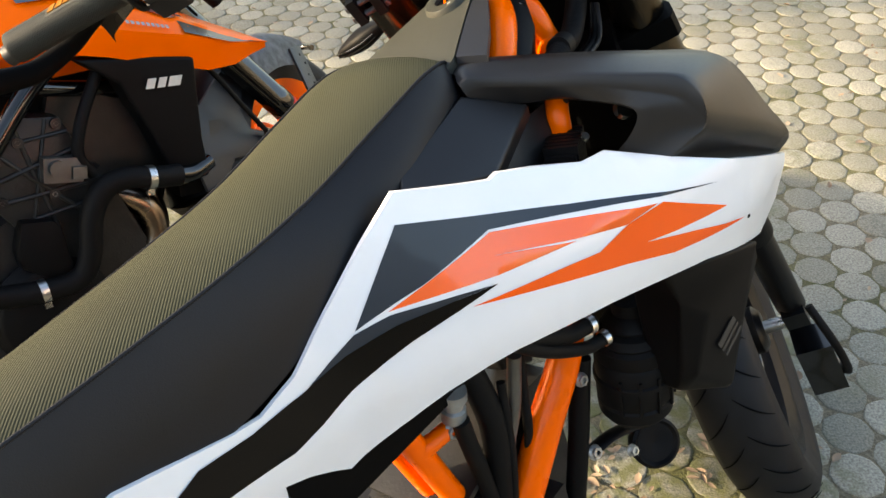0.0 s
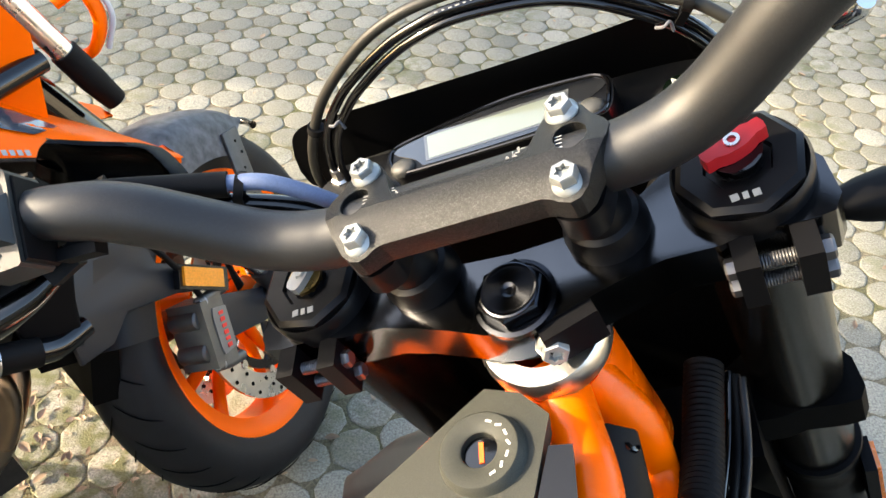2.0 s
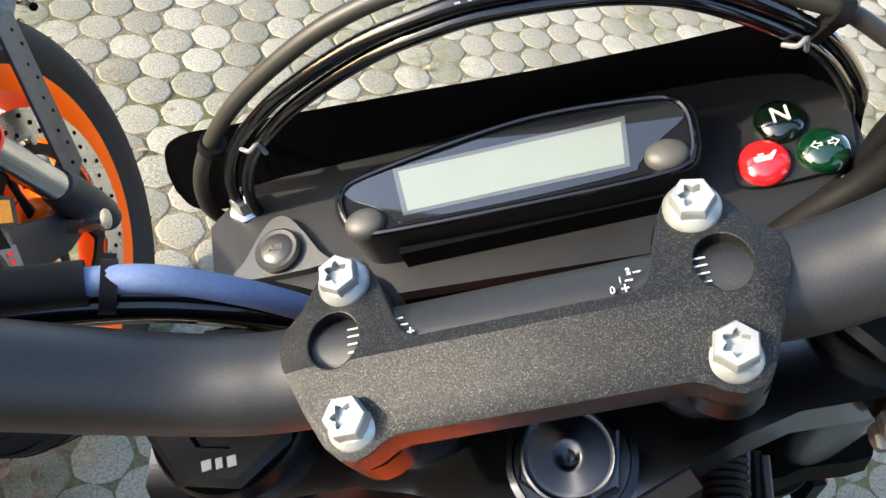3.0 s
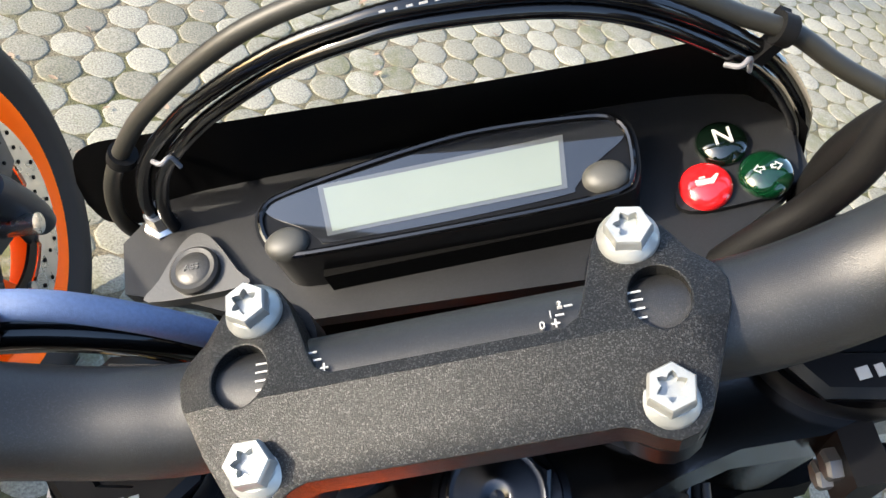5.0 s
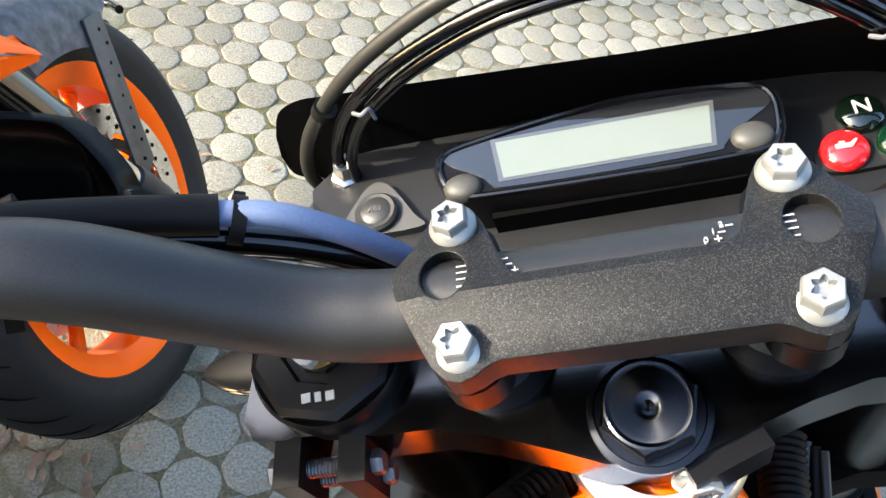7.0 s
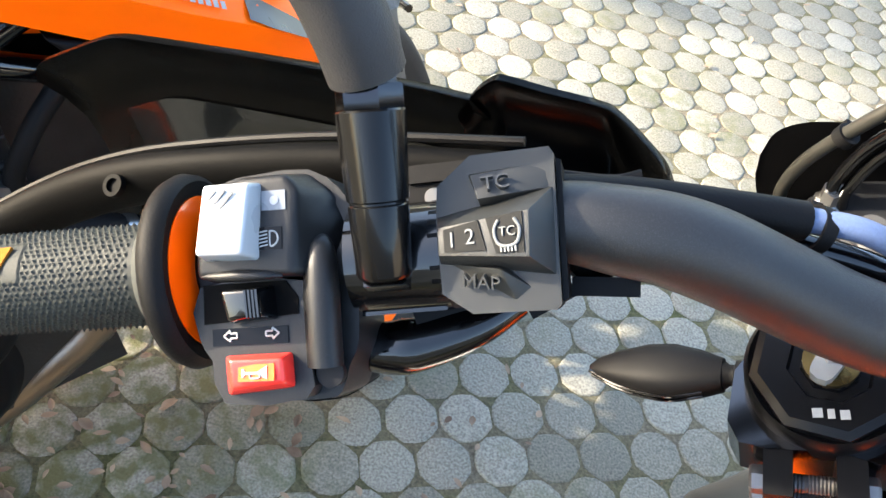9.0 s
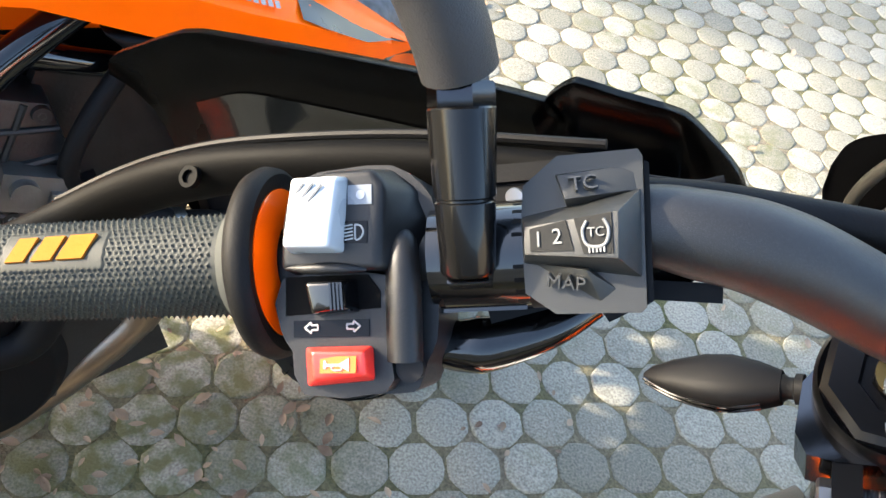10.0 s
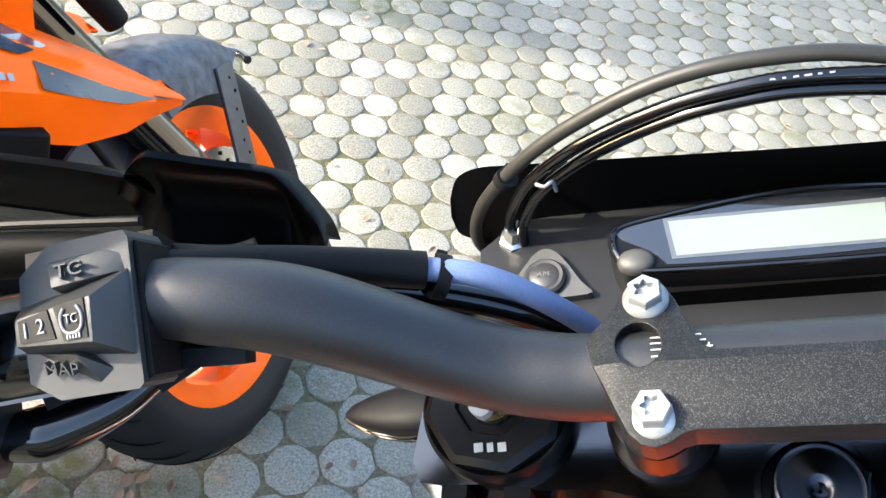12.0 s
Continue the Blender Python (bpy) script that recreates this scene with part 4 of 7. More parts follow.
# silver rocker
v = [(-0.0234, 0.0236, 0.0300), (-0.0098, 0.0232, 0.0295), (-0.0122, 0.0030, 0.0325), (-0.0256, 0.0038, 0.0330), (-0.0262, 0.0246, 0.020), (-0.0078, 0.0242, 0.020), (-0.0100, 0.0012, 0.020), (-0.0284, 0.0022, 0.020)]
rocker = part("light_rocker", solid(v, [(0, 1, 2, 3), (0, 4, 5, 1), (1, 5, 6, 2), (2, 6, 7, 3), (3, 7, 4, 0), (4, 7, 6, 5)], G, 0.0014, segments=3), surface("silver_plastic", (0.36, 0.39, 0.41), 0.3, var=0.03, bump=0.02, coat=0.3), housing, "silver light rocker switch")
bm = bmesh.new()
for k, ln in ((0, 0.004), (1, 0.006), (2, 0.0065)):
    block((ln, 0.0007, 0.0003), G @ pose(-0.0208 + 0.0023 * k, 0.0202 - 0.0008 * k, 0.03045 + 0.00012 * k, -8, 0, 48), 0, bm)
part("rocker_marks", bm, M_dark_decal, rocker, "dark slanted lines on the rocker")
# labels on the housing
part("label_field", block((0.0072, 0.0056, 0.0006), G @ pose(-0.0051, 0.0183, 0.0236, 0, 0, -2), 0.0001), surface("pale_label", (0.15, 0.165, 0.185), 0.3, var=0.03, bump=0), housing, "pale label with a lamp symbol")
part("label_symbol", lathe([(0.0004, 0), (0.0013, 0), (0.0013, 0.0004), (0.0004, 0.0004)], G @ pose(-0.0048, 0.0182, 0.0238), 16), surface("soft_white_print", (0.4, 0.4, 0.42), 0.4), housing)
part("label_field", block((0.0072, 0.0064, 0.0006), G @ pose(-0.0069, 0.0076, 0.0236, 0, 0, -3), 0.0001), M_black_decal, housing, "black label with a headlight symbol")
bm = bmesh.new()
LAMP = G @ pose(-0.0030, 0.0003, -0.0008)
sweep([(-0.0038, 0.0094, 0.0247), (-0.0022, 0.0090, 0.0247), (-0.0014, 0.0073, 0.0247), (-0.0022, 0.0056, 0.0247), (-0.0038, 0.0052, 0.0247), (-0.0038, 0.0094, 0.0247)], 0.00028, LAMP, 6, 4, bm=bm)
for k in range(5):
    block((0.0026, 0.00042, 0.0003), LAMP @ pose(-0.0058, 0.0093 - 0.001 * k, 0.0247, 0, 0, 8), 0, bm)
part("headlight_symbol", bm, M_marks, housing, "white headlight symbol")
# slider for the indicators
v = [(-0.0214, -0.0064, 0.0275), (-0.0102, -0.0066, 0.0285), (-0.0096, -0.0140, 0.0275), (-0.0202, -0.0152, 0.0265), (-0.0225, -0.0052, 0.0170), (-0.0088, -0.0054, 0.0170), (-0.0082, -0.0155, 0.0170), (-0.0214, -0.0166, 0.0170)]
slider = part("indicator_slider", solid(v, [(0, 1, 2, 3), (0, 4, 5, 1), (1, 5, 6, 2), (2, 6, 7, 3), (3, 7, 4, 0), (4, 7, 6, 5)], G, 0.0012, segments=3), M_gloss, housing, "gloss black indicator slider")
bm = bmesh.new()
for k in range(4):
    block((0.0006, 0.0078, 0.0012), G @ pose(-0.0134 + 0.0011 * k, -0.0106, 0.0279, 5, 0, 0), 0.0002, bm)
part("slider_ribs", bm, M_gloss, slider)
part("arrow_label", block((0.0235, 0.0050, 0.0006), G @ pose(-0.0175, -0.0198, 0.0174, 0, 0, -1), 0.0001), M_black_decal, housing, "black label with two arrows")
bm = bmesh.new()
for s, cx in ((-1, -0.0233), (1, -0.0105)):
    o = [(-0.0019, 0.0008), (0.0002, 0.0008), (0.0002, 0.0018), (0.0022, 0.0), (0.0002, -0.0018), (0.0002, -0.0008), (-0.0019, -0.0008)]
    pts = [(cx + s * x, -0.0194 + 0.9 * y, 0.0180) for x, y in o]
    for p, q in zip(pts, pts[1:] + pts[:1]):
        sweep([p, q], 0.0003, G, 6, 1, bm=bm)
part("arrow_symbols", bm, M_marks, housing, "white outlined arrows")
# horn button
v = [(-0.0209, -0.0258, 0.0258), (-0.0050, -0.0264, 0.0252), (-0.0052, -0.0334, 0.0242), (-0.0209, -0.0345, 0.0248), (-0.0264, -0.0250, 0.0162), (-0.0048, -0.0252, 0.0162), (-0.0046, -0.0356, 0.0162), (-0.0260, -0.0370, 0.0162)]
hornb = part("horn_button", solid(v, [(0, 1, 2, 3), (0, 4, 5, 1), (1, 5, 6, 2), (2, 6, 7, 3), (3, 7, 4, 0), (4, 7, 6, 5)], G, 0.0012, segments=3), M_redp, housing, "red horn button")
m = G @ pose(-0.0129, -0.0300, 0.0254, -8, 0, -1)
part("horn_label", block((0.0108, 0.0048, 0.0005), m, 0.0001), M_orange_decal, hornb, "orange label with a horn symbol")
bm = prism([(-0.0042, 0.0012), (-0.0036, 0.0012), (-0.0032, 0.0003), (0.0005, 0.0003), (0.0034, 0.0019), (0.0034, -0.0019), (0.0005, -0.0005), (-0.0032, -0.0005), (-0.0036, -0.0012), (-0.0042, -0.0012)], 0.0002, 0.0006, m, 0)
sweep([(-0.0018, -0.0004, 0.0005), (-0.0014, -0.0015, 0.0005), (0.0010, -0.0015, 0.0005), (0.0014, -0.0006, 0.0005)], 0.0003, m, 6, 3, bm=bm)
part("horn_symbol", bm, surface("grey_symbol_print", (0.22, 0.2, 0.18), 0.4), hornb, "grey horn symbol")
# lower screw boss of the housing
part("housing_screw", lathe([(0.001, 0), (0.0042, 0), (0.0042, 0.003), (0.001, 0.003)], G @ pose(0.0053, -0.0322, 0.0125), 18), surface("grey_boss_plastic", (0.007, 0.007, 0.008), 0.5, spec=0.15), housing)

# mirror clamp and stem
bm = lathe([(0.012, -0.0145), (0.0165, -0.0145), (0.0165, 0.0145), (0.012, 0.0145)], G @ pose(0.0262, 0.0, 0, 0, 90, 0), 28)
block((0.030, 0.012, 0.014), G @ pose(0.0242, -0.0108, -0.002), 0.003, bm)
block((0.0120, 0.020, 0.012), G @ pose(0.0246, 0.0, 0.0125, -12), 0.003, bm)
part("mirror_clamp", bm, M_gloss, bike, "black mirror clamp on the bar")
m = along(G, (0.0246, -0.0060, 0.0190), (0.0270, 0.0390, 0.0300))
bm = lathe([(0.002, 0.0), (0.0072, 0.0), (0.0079, 0.0012), (0.0086, 0.0205), (0.0081, 0.0210), (0.0081, 0.0216), (0.0088, 0.0221), (0.0098, 0.0460), (0.0092, 0.0466), (0.002, 0.0466)], m, 40)
mstem = part("mirror_stem", bm, surface("satin_black_enamel", (0.0028, 0.0028, 0.003), 0.22, var=0.08, bump=0.01, coat=0.12, spec=0.22), bike, "black mirror stem", sharp=35)
part("mirror_nut", lathe([(0.002, 0.0462), (0.0090, 0.0462), (0.0096, 0.0470), (0.0096, 0.0525), (0.0090, 0.0533), (0.0080, 0.0533), (0.0080, 0.0600), (0.002, 0.0600)], m, 6), M_turned, mstem, "black hexagon nut")
a = m @ Vector((0, 0, 0.0565))
aC = C.inverted() @ a
line = [tuple(aC), tuple(aC + Vector((-0.0005, 0.0035, 0.012))), (aC.x - 0.004, aC.y + 0.008, aC.z + 0.028), (aC.x - 0.016, aC.y + 0.014, aC.z + 0.046), (aC.x - 0.045, aC.y + 0.022, aC.z + 0.062), (aC.x - 0.11, aC.y + 0.035, aC.z + 0.075)]
part("mirror_arm", sweep(line, [0.0104, 0.0106, 0.0104, 0.0102, 0.010, 0.010], C, 28, 10), surface("grained_grey_rubber", (0.016, 0.0165, 0.018), 0.5, var=0.08, bump=0.3, grain=1800, spec=0.35), mstem, "grained rubber sleeve of the mirror arm")

# traction switch block
poly = [(0.0400, 0.0069), (0.0411, 0.0181), (0.0511, 0.0259), (0.0733, 0.0261), (0.0745, 0.0240), (0.0732, -0.0177), (0.0717, -0.0190), (0.0486, -0.0184), (0.0403, -0.0123)]
bm = prism(poly, -0.006, 0.0168, G, 0.0014, segments=3)
v = [(0.0402, 0.0096, 0.0162), (0.0738, 0.0154, 0.0162), (0.0728, -0.0096, 0.0162), (0.0404, -0.0040, 0.0162), (0.0414, 0.0058, 0.0225), (0.0672, 0.0080, 0.0285), (0.0665, -0.0045, 0.0285), (0.0412, -0.0018, 0.0225)]
solid(v, [(4, 5, 6, 7), (0, 1, 5, 4), (1, 2, 6, 5), (2, 3, 7, 6), (3, 0, 4, 7), (0, 3, 2, 1)], G, 0.0006, bm)
solid([(0.0500, 0.0208, 0.0162), (0.0532, 0.0108, 0.0162), (0.0738, 0.0140, 0.0162), (0.0728, 0.0222, 0.0162), (0.0510, 0.0200, 0.0186), (0.0530, 0.0128, 0.0218), (0.0700, 0.0146, 0.0180)], [(0, 1, 5, 4), (1, 2, 6, 5), (4, 5, 6), (4, 6, 3), (6, 2, 3), (0, 4, 3), (0, 3, 2, 1)], G, 0.0004, bm)
solid([(0.0416, -0.0036, 0.0162), (0.0585, -0.0056, 0.0162), (0.0662, -0.0128, 0.0162), (0.0612, -0.0164, 0.0162), (0.0578, -0.0068, 0.0222)], [(0, 4, 1), (1, 4, 2), (2, 4, 3), (3, 4, 0), (0, 1, 2, 3)], G, 0.0004, bm)
tc = part("traction_switch", bm, surface("grained_grey_switch_plastic", (0.0165, 0.0175, 0.0168), 0.45, var=0.12, bump=0.2, grain=4000, rvar=0.08, spec=0.4), bike, "faceted dark grey switch block with TC and MAP keys", sharp=24)
part("switch_edge", prism([(0.0735, -0.0170), (0.0752, -0.0160), (0.0762, 0.0225), (0.0748, 0.0232)], -0.008, 0.0140, G, 0.0006), M_rubber, tc)
M_key = surface("dark_grey_key_rubber", (0.0045, 0.0050, 0.0051), 0.55, var=0.15, bump=0.2, grain=3000, spec=0.16)
kp = at(G, 0.0490, 0.0023, 0.0245, 0, -13, 0)
part("key_pad", prism([(-0.0060, 0.0028), (0.0043, 0.0044), (0.0061, -0.0039), (-0.0060, -0.0034)], -0.0006, 0.0003, kp, 0.0002), M_key, tc, "dark key pad with 1 and 2")
bm = letters("1", 0.0060, kp @ pose(-0.0035, -0.0004, 0.0004))
letters("2", 0.0060, kp @ pose(0.0018, 0.0, 0.0004), bm=bm)
part("key_numbers", bm, surface("pale_grey_print", (0.11, 0.115, 0.113), 0.5), tc, "pale numbers 1 and 2")
kp = at(G, 0.0608, 0.0022, 0.0272, 0, -13, 0)
part("key_pad", prism([(-0.0056, 0.0048), (0.0047, 0.0056), (0.0047, -0.0052), (-0.0033, -0.0050)], -0.0006, 0.0003, kp, 0.0002), M_key, tc, "dark key pad with a tyre symbol")
bm = letters("TC", 0.0036, kp @ pose(0.0004, 0.0006, 0.0005))
arc = [(-0.0019, 0.0038, 0.0006), (-0.0032, 0.0014, 0.0006), (-0.0028, -0.0016, 0.0006), (-0.0012, -0.0031, 0.0006), (0.0018, -0.0031, 0.0006), (0.0034, -0.0016, 0.0006), (0.0038, 0.0014, 0.0006), (0.0026, 0.0040, 0.0006)]
sweep(arc, 0.00045, kp, 8, 4, bm=bm)
for k in range(5):
    block((0.0005, 0.0015, 0.0006), kp @ pose(-0.0016 + 0.0010 * k, -0.0040, 0.0005), 0, bm)
part("tyre_symbol", bm, surface("pale_symbol_print", (0.12, 0.125, 0.124), 0.5), tc, "pale tyre symbol with TC")
# lighter than the block: edge highlights put into the letters' colour
M_raised = surface("raised_letters_highlight", (0.030, 0.031, 0.031), 0.4)
part("key_letters", letters("TC", 0.0060, G @ pose(0.0582, 0.0168, 0.0206, -14, 8, 4), 0.0010), M_raised, tc, "raised letters TC")
part("key_letters", letters("MAP", 0.0056, G @ pose(0.0520, -0.0098, 0.0194, 22, -6, -9), 0.0010), M_raised, tc, "raised letters MAP")
# clutch cylinder, cap, lever and wiring behind
body_ = block((0.045, 0.026, 0.026), G @ pose(0.0490, 0.0130, -0.022, -8, 0, 0), 0.003)
lathe([(0.012, -0.010), (0.0165, -0.010), (0.0165, 0.010), (0.012, 0.010)], G @ pose(0.047, 0.0, 0, 0, 90, 0), 24, body_)
cyl = part("clutch_cylinder", body_, M_plastic, bike, "black clutch master cylinder")
bm = bmesh.new()
block((0.043, 0.006, 0.024), G @ pose(0.0490, 0.0245, -0.0210, -10, 0, 0), 0.001, bm)
rng = random.Random(3)
for k in range(44):
    block((0.0016, 0.0012, 0.0016), G @ pose(0.0490 + rng.uniform(-0.0195, 0.0195), 0.0278, -0.0210 + rng.uniform(-0.010, 0.010), -10, rng.uniform(0, 90), 0), 0.0002, bm, 1)
part("reservoir_cap", bm, M_rubber, cyl, "textured black reservoir cap")
part("cap_screw", lathe([(0.001, 0), (0.0030, 0), (0.0026, 0.0014), (0.001, 0.0014)], G @ pose(0.036, 0.0180, -0.004), 16), M_steel, cyl)
part("clutch_lever", sweep([(0.070, 0.022, -0.022), (0.090, 0.018, -0.020), (0.100, 0.019, -0.019)], [0.004, 0.0035, 0.003], G, 14, 6, squash=0.5), M_plastic, cyl, "black clutch lever end")
bm = block((0.020, 0.0058, 0.010), at(G, 0.0855, -0.0138, -0.010, 0, 0, -6), 0.0015)
part("clutch_switch", bm, M_plastic, cyl, "small black clutch switch")
part("lever_boot", sweep([(0.003, -0.0265, -0.018), (0.020, -0.0280, -0.020), (0.042, -0.0235, -0.022), (0.058, -0.016, -0.024)], [0.0075, 0.0095, 0.0070, 0.0050], G, 18, 6), M_gloss, cyl, "glossy black lever boot")
for k, (dx, dy, dz, sx, sy) in enumerate(((0.012, -0.006, -0.016, 0.018, 0.014), (0.034, -0.012, -0.020, 0.022, 0.012), (0.066, -0.012, -0.022, 0.016, 0.012), (0.082, -0.006, -0.018, 0.014, 0.010))):
    part("wiring_plug", block((sx, sy, 0.012), G @ pose(dx, dy, dz, 10 * k, 5, 12 * k), 0.0022), M_plastic, cyl, "black wiring plug under the bar")

# handguard: bracket arm and two overlapping plates
arm = [(-0.190, 0.020, 0.040), (-0.2525, 0.022, 0.0445), (-0.3117, 0.022, 0.0440), (-0.3507, 0.021, 0.0400), (-0.3867, 0.017, 0.0330), (-0.4200, 0.006, 0.0270), (-0.4500, -0.022, 0.0330), (-0.4680, -0.058, 0.0580)]
bracket = part("handguard_arm", sweep(arm, [0.006, 0.0070, 0.0075, 0.0080, 0.0080, 0.0080, 0.0085, 0.0095], C, 18, 8, squash=1.35), M_dark, bike, "black handguard bracket arm")
part("bracket_rib", sweep([(x, y + 0.006, z + 0.0085) for x, y, z in arm[:6]], 0.0016, C, 8, 8), M_plastic, bracket, "raised rib along the bracket")
part("bracket_screw", lathe([(0.001, 0), (0.0044, 0), (0.0042, 0.0025), (0.0026, 0.0025), (0.0024, 0.001), (0.001, 0.001)], at(C, -0.3400, 0.0130, 0.0485, 25, 0, 0), 20), M_dark, bracket)


def guard_plate(name, upper, drop, material, label, start=0.0, lift=0.0):
    """A plate hanging from its upper edge, with a rolled rim and a slight belly."""
    top_ = curve_points(upper, 6)
    d = Vector(drop)
    rows = []
    if not start:
        rows = [[q + Vector((0, 0.010, -0.010)) for q in top_], [q + Vector((0, 0.004, -0.001)) for q in top_], [q + Vector((0, 0.0, 0.0)) for q in top_]]
    for k in (start or 0.06, 0.25, 0.5, 0.75, 1.0):
        if k >= start:
            rows.append([q + d * k + Vector((0, 0.008 * math.sin(math.pi * k) - lift, lift)) for q in top_])
    bm = bmesh.new()
    ring_loft(bm, rows, caps=False, closed=False)
    bmesh.ops.solidify(bm, geom=bm.faces[:], thickness=0.0025)
    bmesh.ops.transform(bm, matrix=C, verts=bm.verts[:])
    return part(name, bm, material, bike, label, sharp=45)


shell_edge = [(-0.4420, 0.0900, 0.0340), (-0.4352, 0.0920, 0.0420), (-0.4100, 0.0890, 0.0495), (-0.3850, 0.0860, 0.0560), (-0.3740, 0.0850, 0.0572), (-0.3600, 0.0830, 0.0562), (-0.3150, 0.0760, 0.0500), (-0.2772, 0.0700, 0.0442), (-0.2400, 0.0645, 0.0370), (-0.2194, 0.0607, 0.0325)]
guard_plate("handguard", shell_edge, (0.012, -0.010, -0.055), M_guard, "gloss black handguard shell")
guard_plate("handguard_flap", [(-0.2260, 0.0590, 0.0270), (-0.2180, 0.0620, 0.0345), (-0.2103, 0.0630, 0.0388), (-0.2060, 0.0645, 0.0365), (-0.1950, 0.0690, 0.0255), (-0.1800, 0.0750, 0.0115), (-0.1740, 0.0740, 0.0075), (-0.1650, 0.0650, 0.0040), (-0.1570, 0.0550, 0.0010), (-0.1540, 0.0480, -0.0030)], (-0.004, -0.012, -0.034), M_guard, "gloss black inner handguard flap")
guard_plate("handguard_window", shell_edge[2:9], (0.012, -0.010, -0.055), surface("smoky_clear_plastic", (0.004, 0.005, 0.006), 0.1, var=0.2, scale=60, bump=0.02, coat=0.6), "smoky reflective strip of the handguard", 0.66, 0.0012)

# ---- body of the motorcycle: x right, y ahead, z up ----
B = BODY
SHR_F = [-0.8, -0.5, -0.43, -0.36, -0.29, -0.2, -0.1, 0, 0.05, 0.1, 0.19, 0.26]
SHR_R = [0.185, 0.168, 0.159, 0.152, 0.158, 0.188, 0.212, 0.23, 0.238, 0.238, 0.218, 0.195]
SHR_TF = [-0.3, -0.17, -0.03, 0.05, 0.2]
SHR_T = [-0.15, -0.35, -0.85, -0.7, -0.3]


def smooth_interp(x, xs, ys):
    w = 0.03
    return float(sum(np.interp(x + d, xs, ys) for d in (-w, -w / 2, 0, w / 2, w)) / 5)


def shroud(side):
    def shape(f, u, off):
        r = smooth_interp(f, SHR_F, SHR_R)
        if u > 0.86:
            r += float(np.interp(f, SHR_TF, SHR_T)) * (u - 0.86)
        if u < 0.80:
            r -= 0.25 * (0.80 - u)
        return Vector((side * (r + off), f, u))
    return shape


WHITE = [(-0.231, 0.9470), (-0.224, 0.9450), (-0.154, 0.9250), (-0.145, 0.9270), (-0.112, 0.9180), (-0.065, 0.9030), (-0.038, 0.9020), (0.011, 0.8800), (0.100, 0.8440), (0.184, 0.8090), (0.187, 0.7850), (0.186, 0.7550), (0.151, 0.7310), (0.090, 0.7520), (0.035, 0.7680), (-0.024, 0.7750), (-0.080, 0.7810), (-0.135, 0.7820), (-0.175, 0.7830), (-0.202, 0.7800), (-0.236, 0.7720), (-0.270, 0.7590), (-0.312, 0.7470), (-0.357, 0.7260), (-0.410, 0.7160), (-0.600, 0.6620), (-0.600, 0.8470), (-0.485, 0.8620), (-0.436, 0.8510), (-0.403, 0.8440), (-0.380, 0.8420), (-0.348, 0.8550), (-0.308, 0.8880), (-0.267, 0.9210)]
# grey and black tones of the dark decal hold painted-in reflections
DECALS = (
    ("dark_panel_sky_tone", M_dark_decal, 0.0005, [(-0.239, 0.9250), (-0.100, 0.8840), (0.045, 0.8450), (-0.041, 0.8640), (-0.174, 0.8940), (-0.235, 0.8760), (-0.295, 0.8640)]),
    ("dark_sweep_sky_tone", M_dark_decal, 0.0005, [(-0.297, 0.8620), (-0.267, 0.8640), (-0.216, 0.8580), (-0.183, 0.8530), (-0.216, 0.8540), (-0.267, 0.8500), (-0.338, 0.8290), (-0.356, 0.8340)]),
    # part of the orange decal with the reflected sky painted in
    ("orange_sheen_decal", M_orange_sheen, 0.0006, [(-0.174, 0.8920), (-0.026, 0.8550), (-0.060, 0.8500), (-0.120, 0.8620), (-0.179, 0.8750), (-0.110, 0.8580), (-0.181, 0.8600), (-0.267, 0.8670)]),
    ("orange_decal", M_orange_decal, 0.0007, [(-0.020, 0.8540), (0.055, 0.8170), (-0.010, 0.8210), (-0.042, 0.8250), (0.020, 0.8090), (0.085, 0.7900), (-0.013, 0.8010), (-0.068, 0.8150), (-0.206, 0.8430), (-0.120, 0.8400), (-0.090, 0.8380), (-0.059, 0.8500)]),
    ("dark_stripe_unlit_tone", M_black_decal, 0.0008, [(-0.183, 0.8530), (-0.216, 0.8540), (-0.264, 0.8540), (-0.308, 0.8490), (-0.346, 0.8400), (-0.391, 0.8350), (-0.434, 0.8380), (-0.500, 0.8120), (-0.500, 0.7740), (-0.424, 0.8030), (-0.367, 0.7980), (-0.340, 0.8060), (-0.311, 0.8190), (-0.254, 0.8360), (-0.207, 0.8470)]),
)
LEFT_SHROUD = LEFT @ Matrix.Translation((-0.03, 0, -0.05))
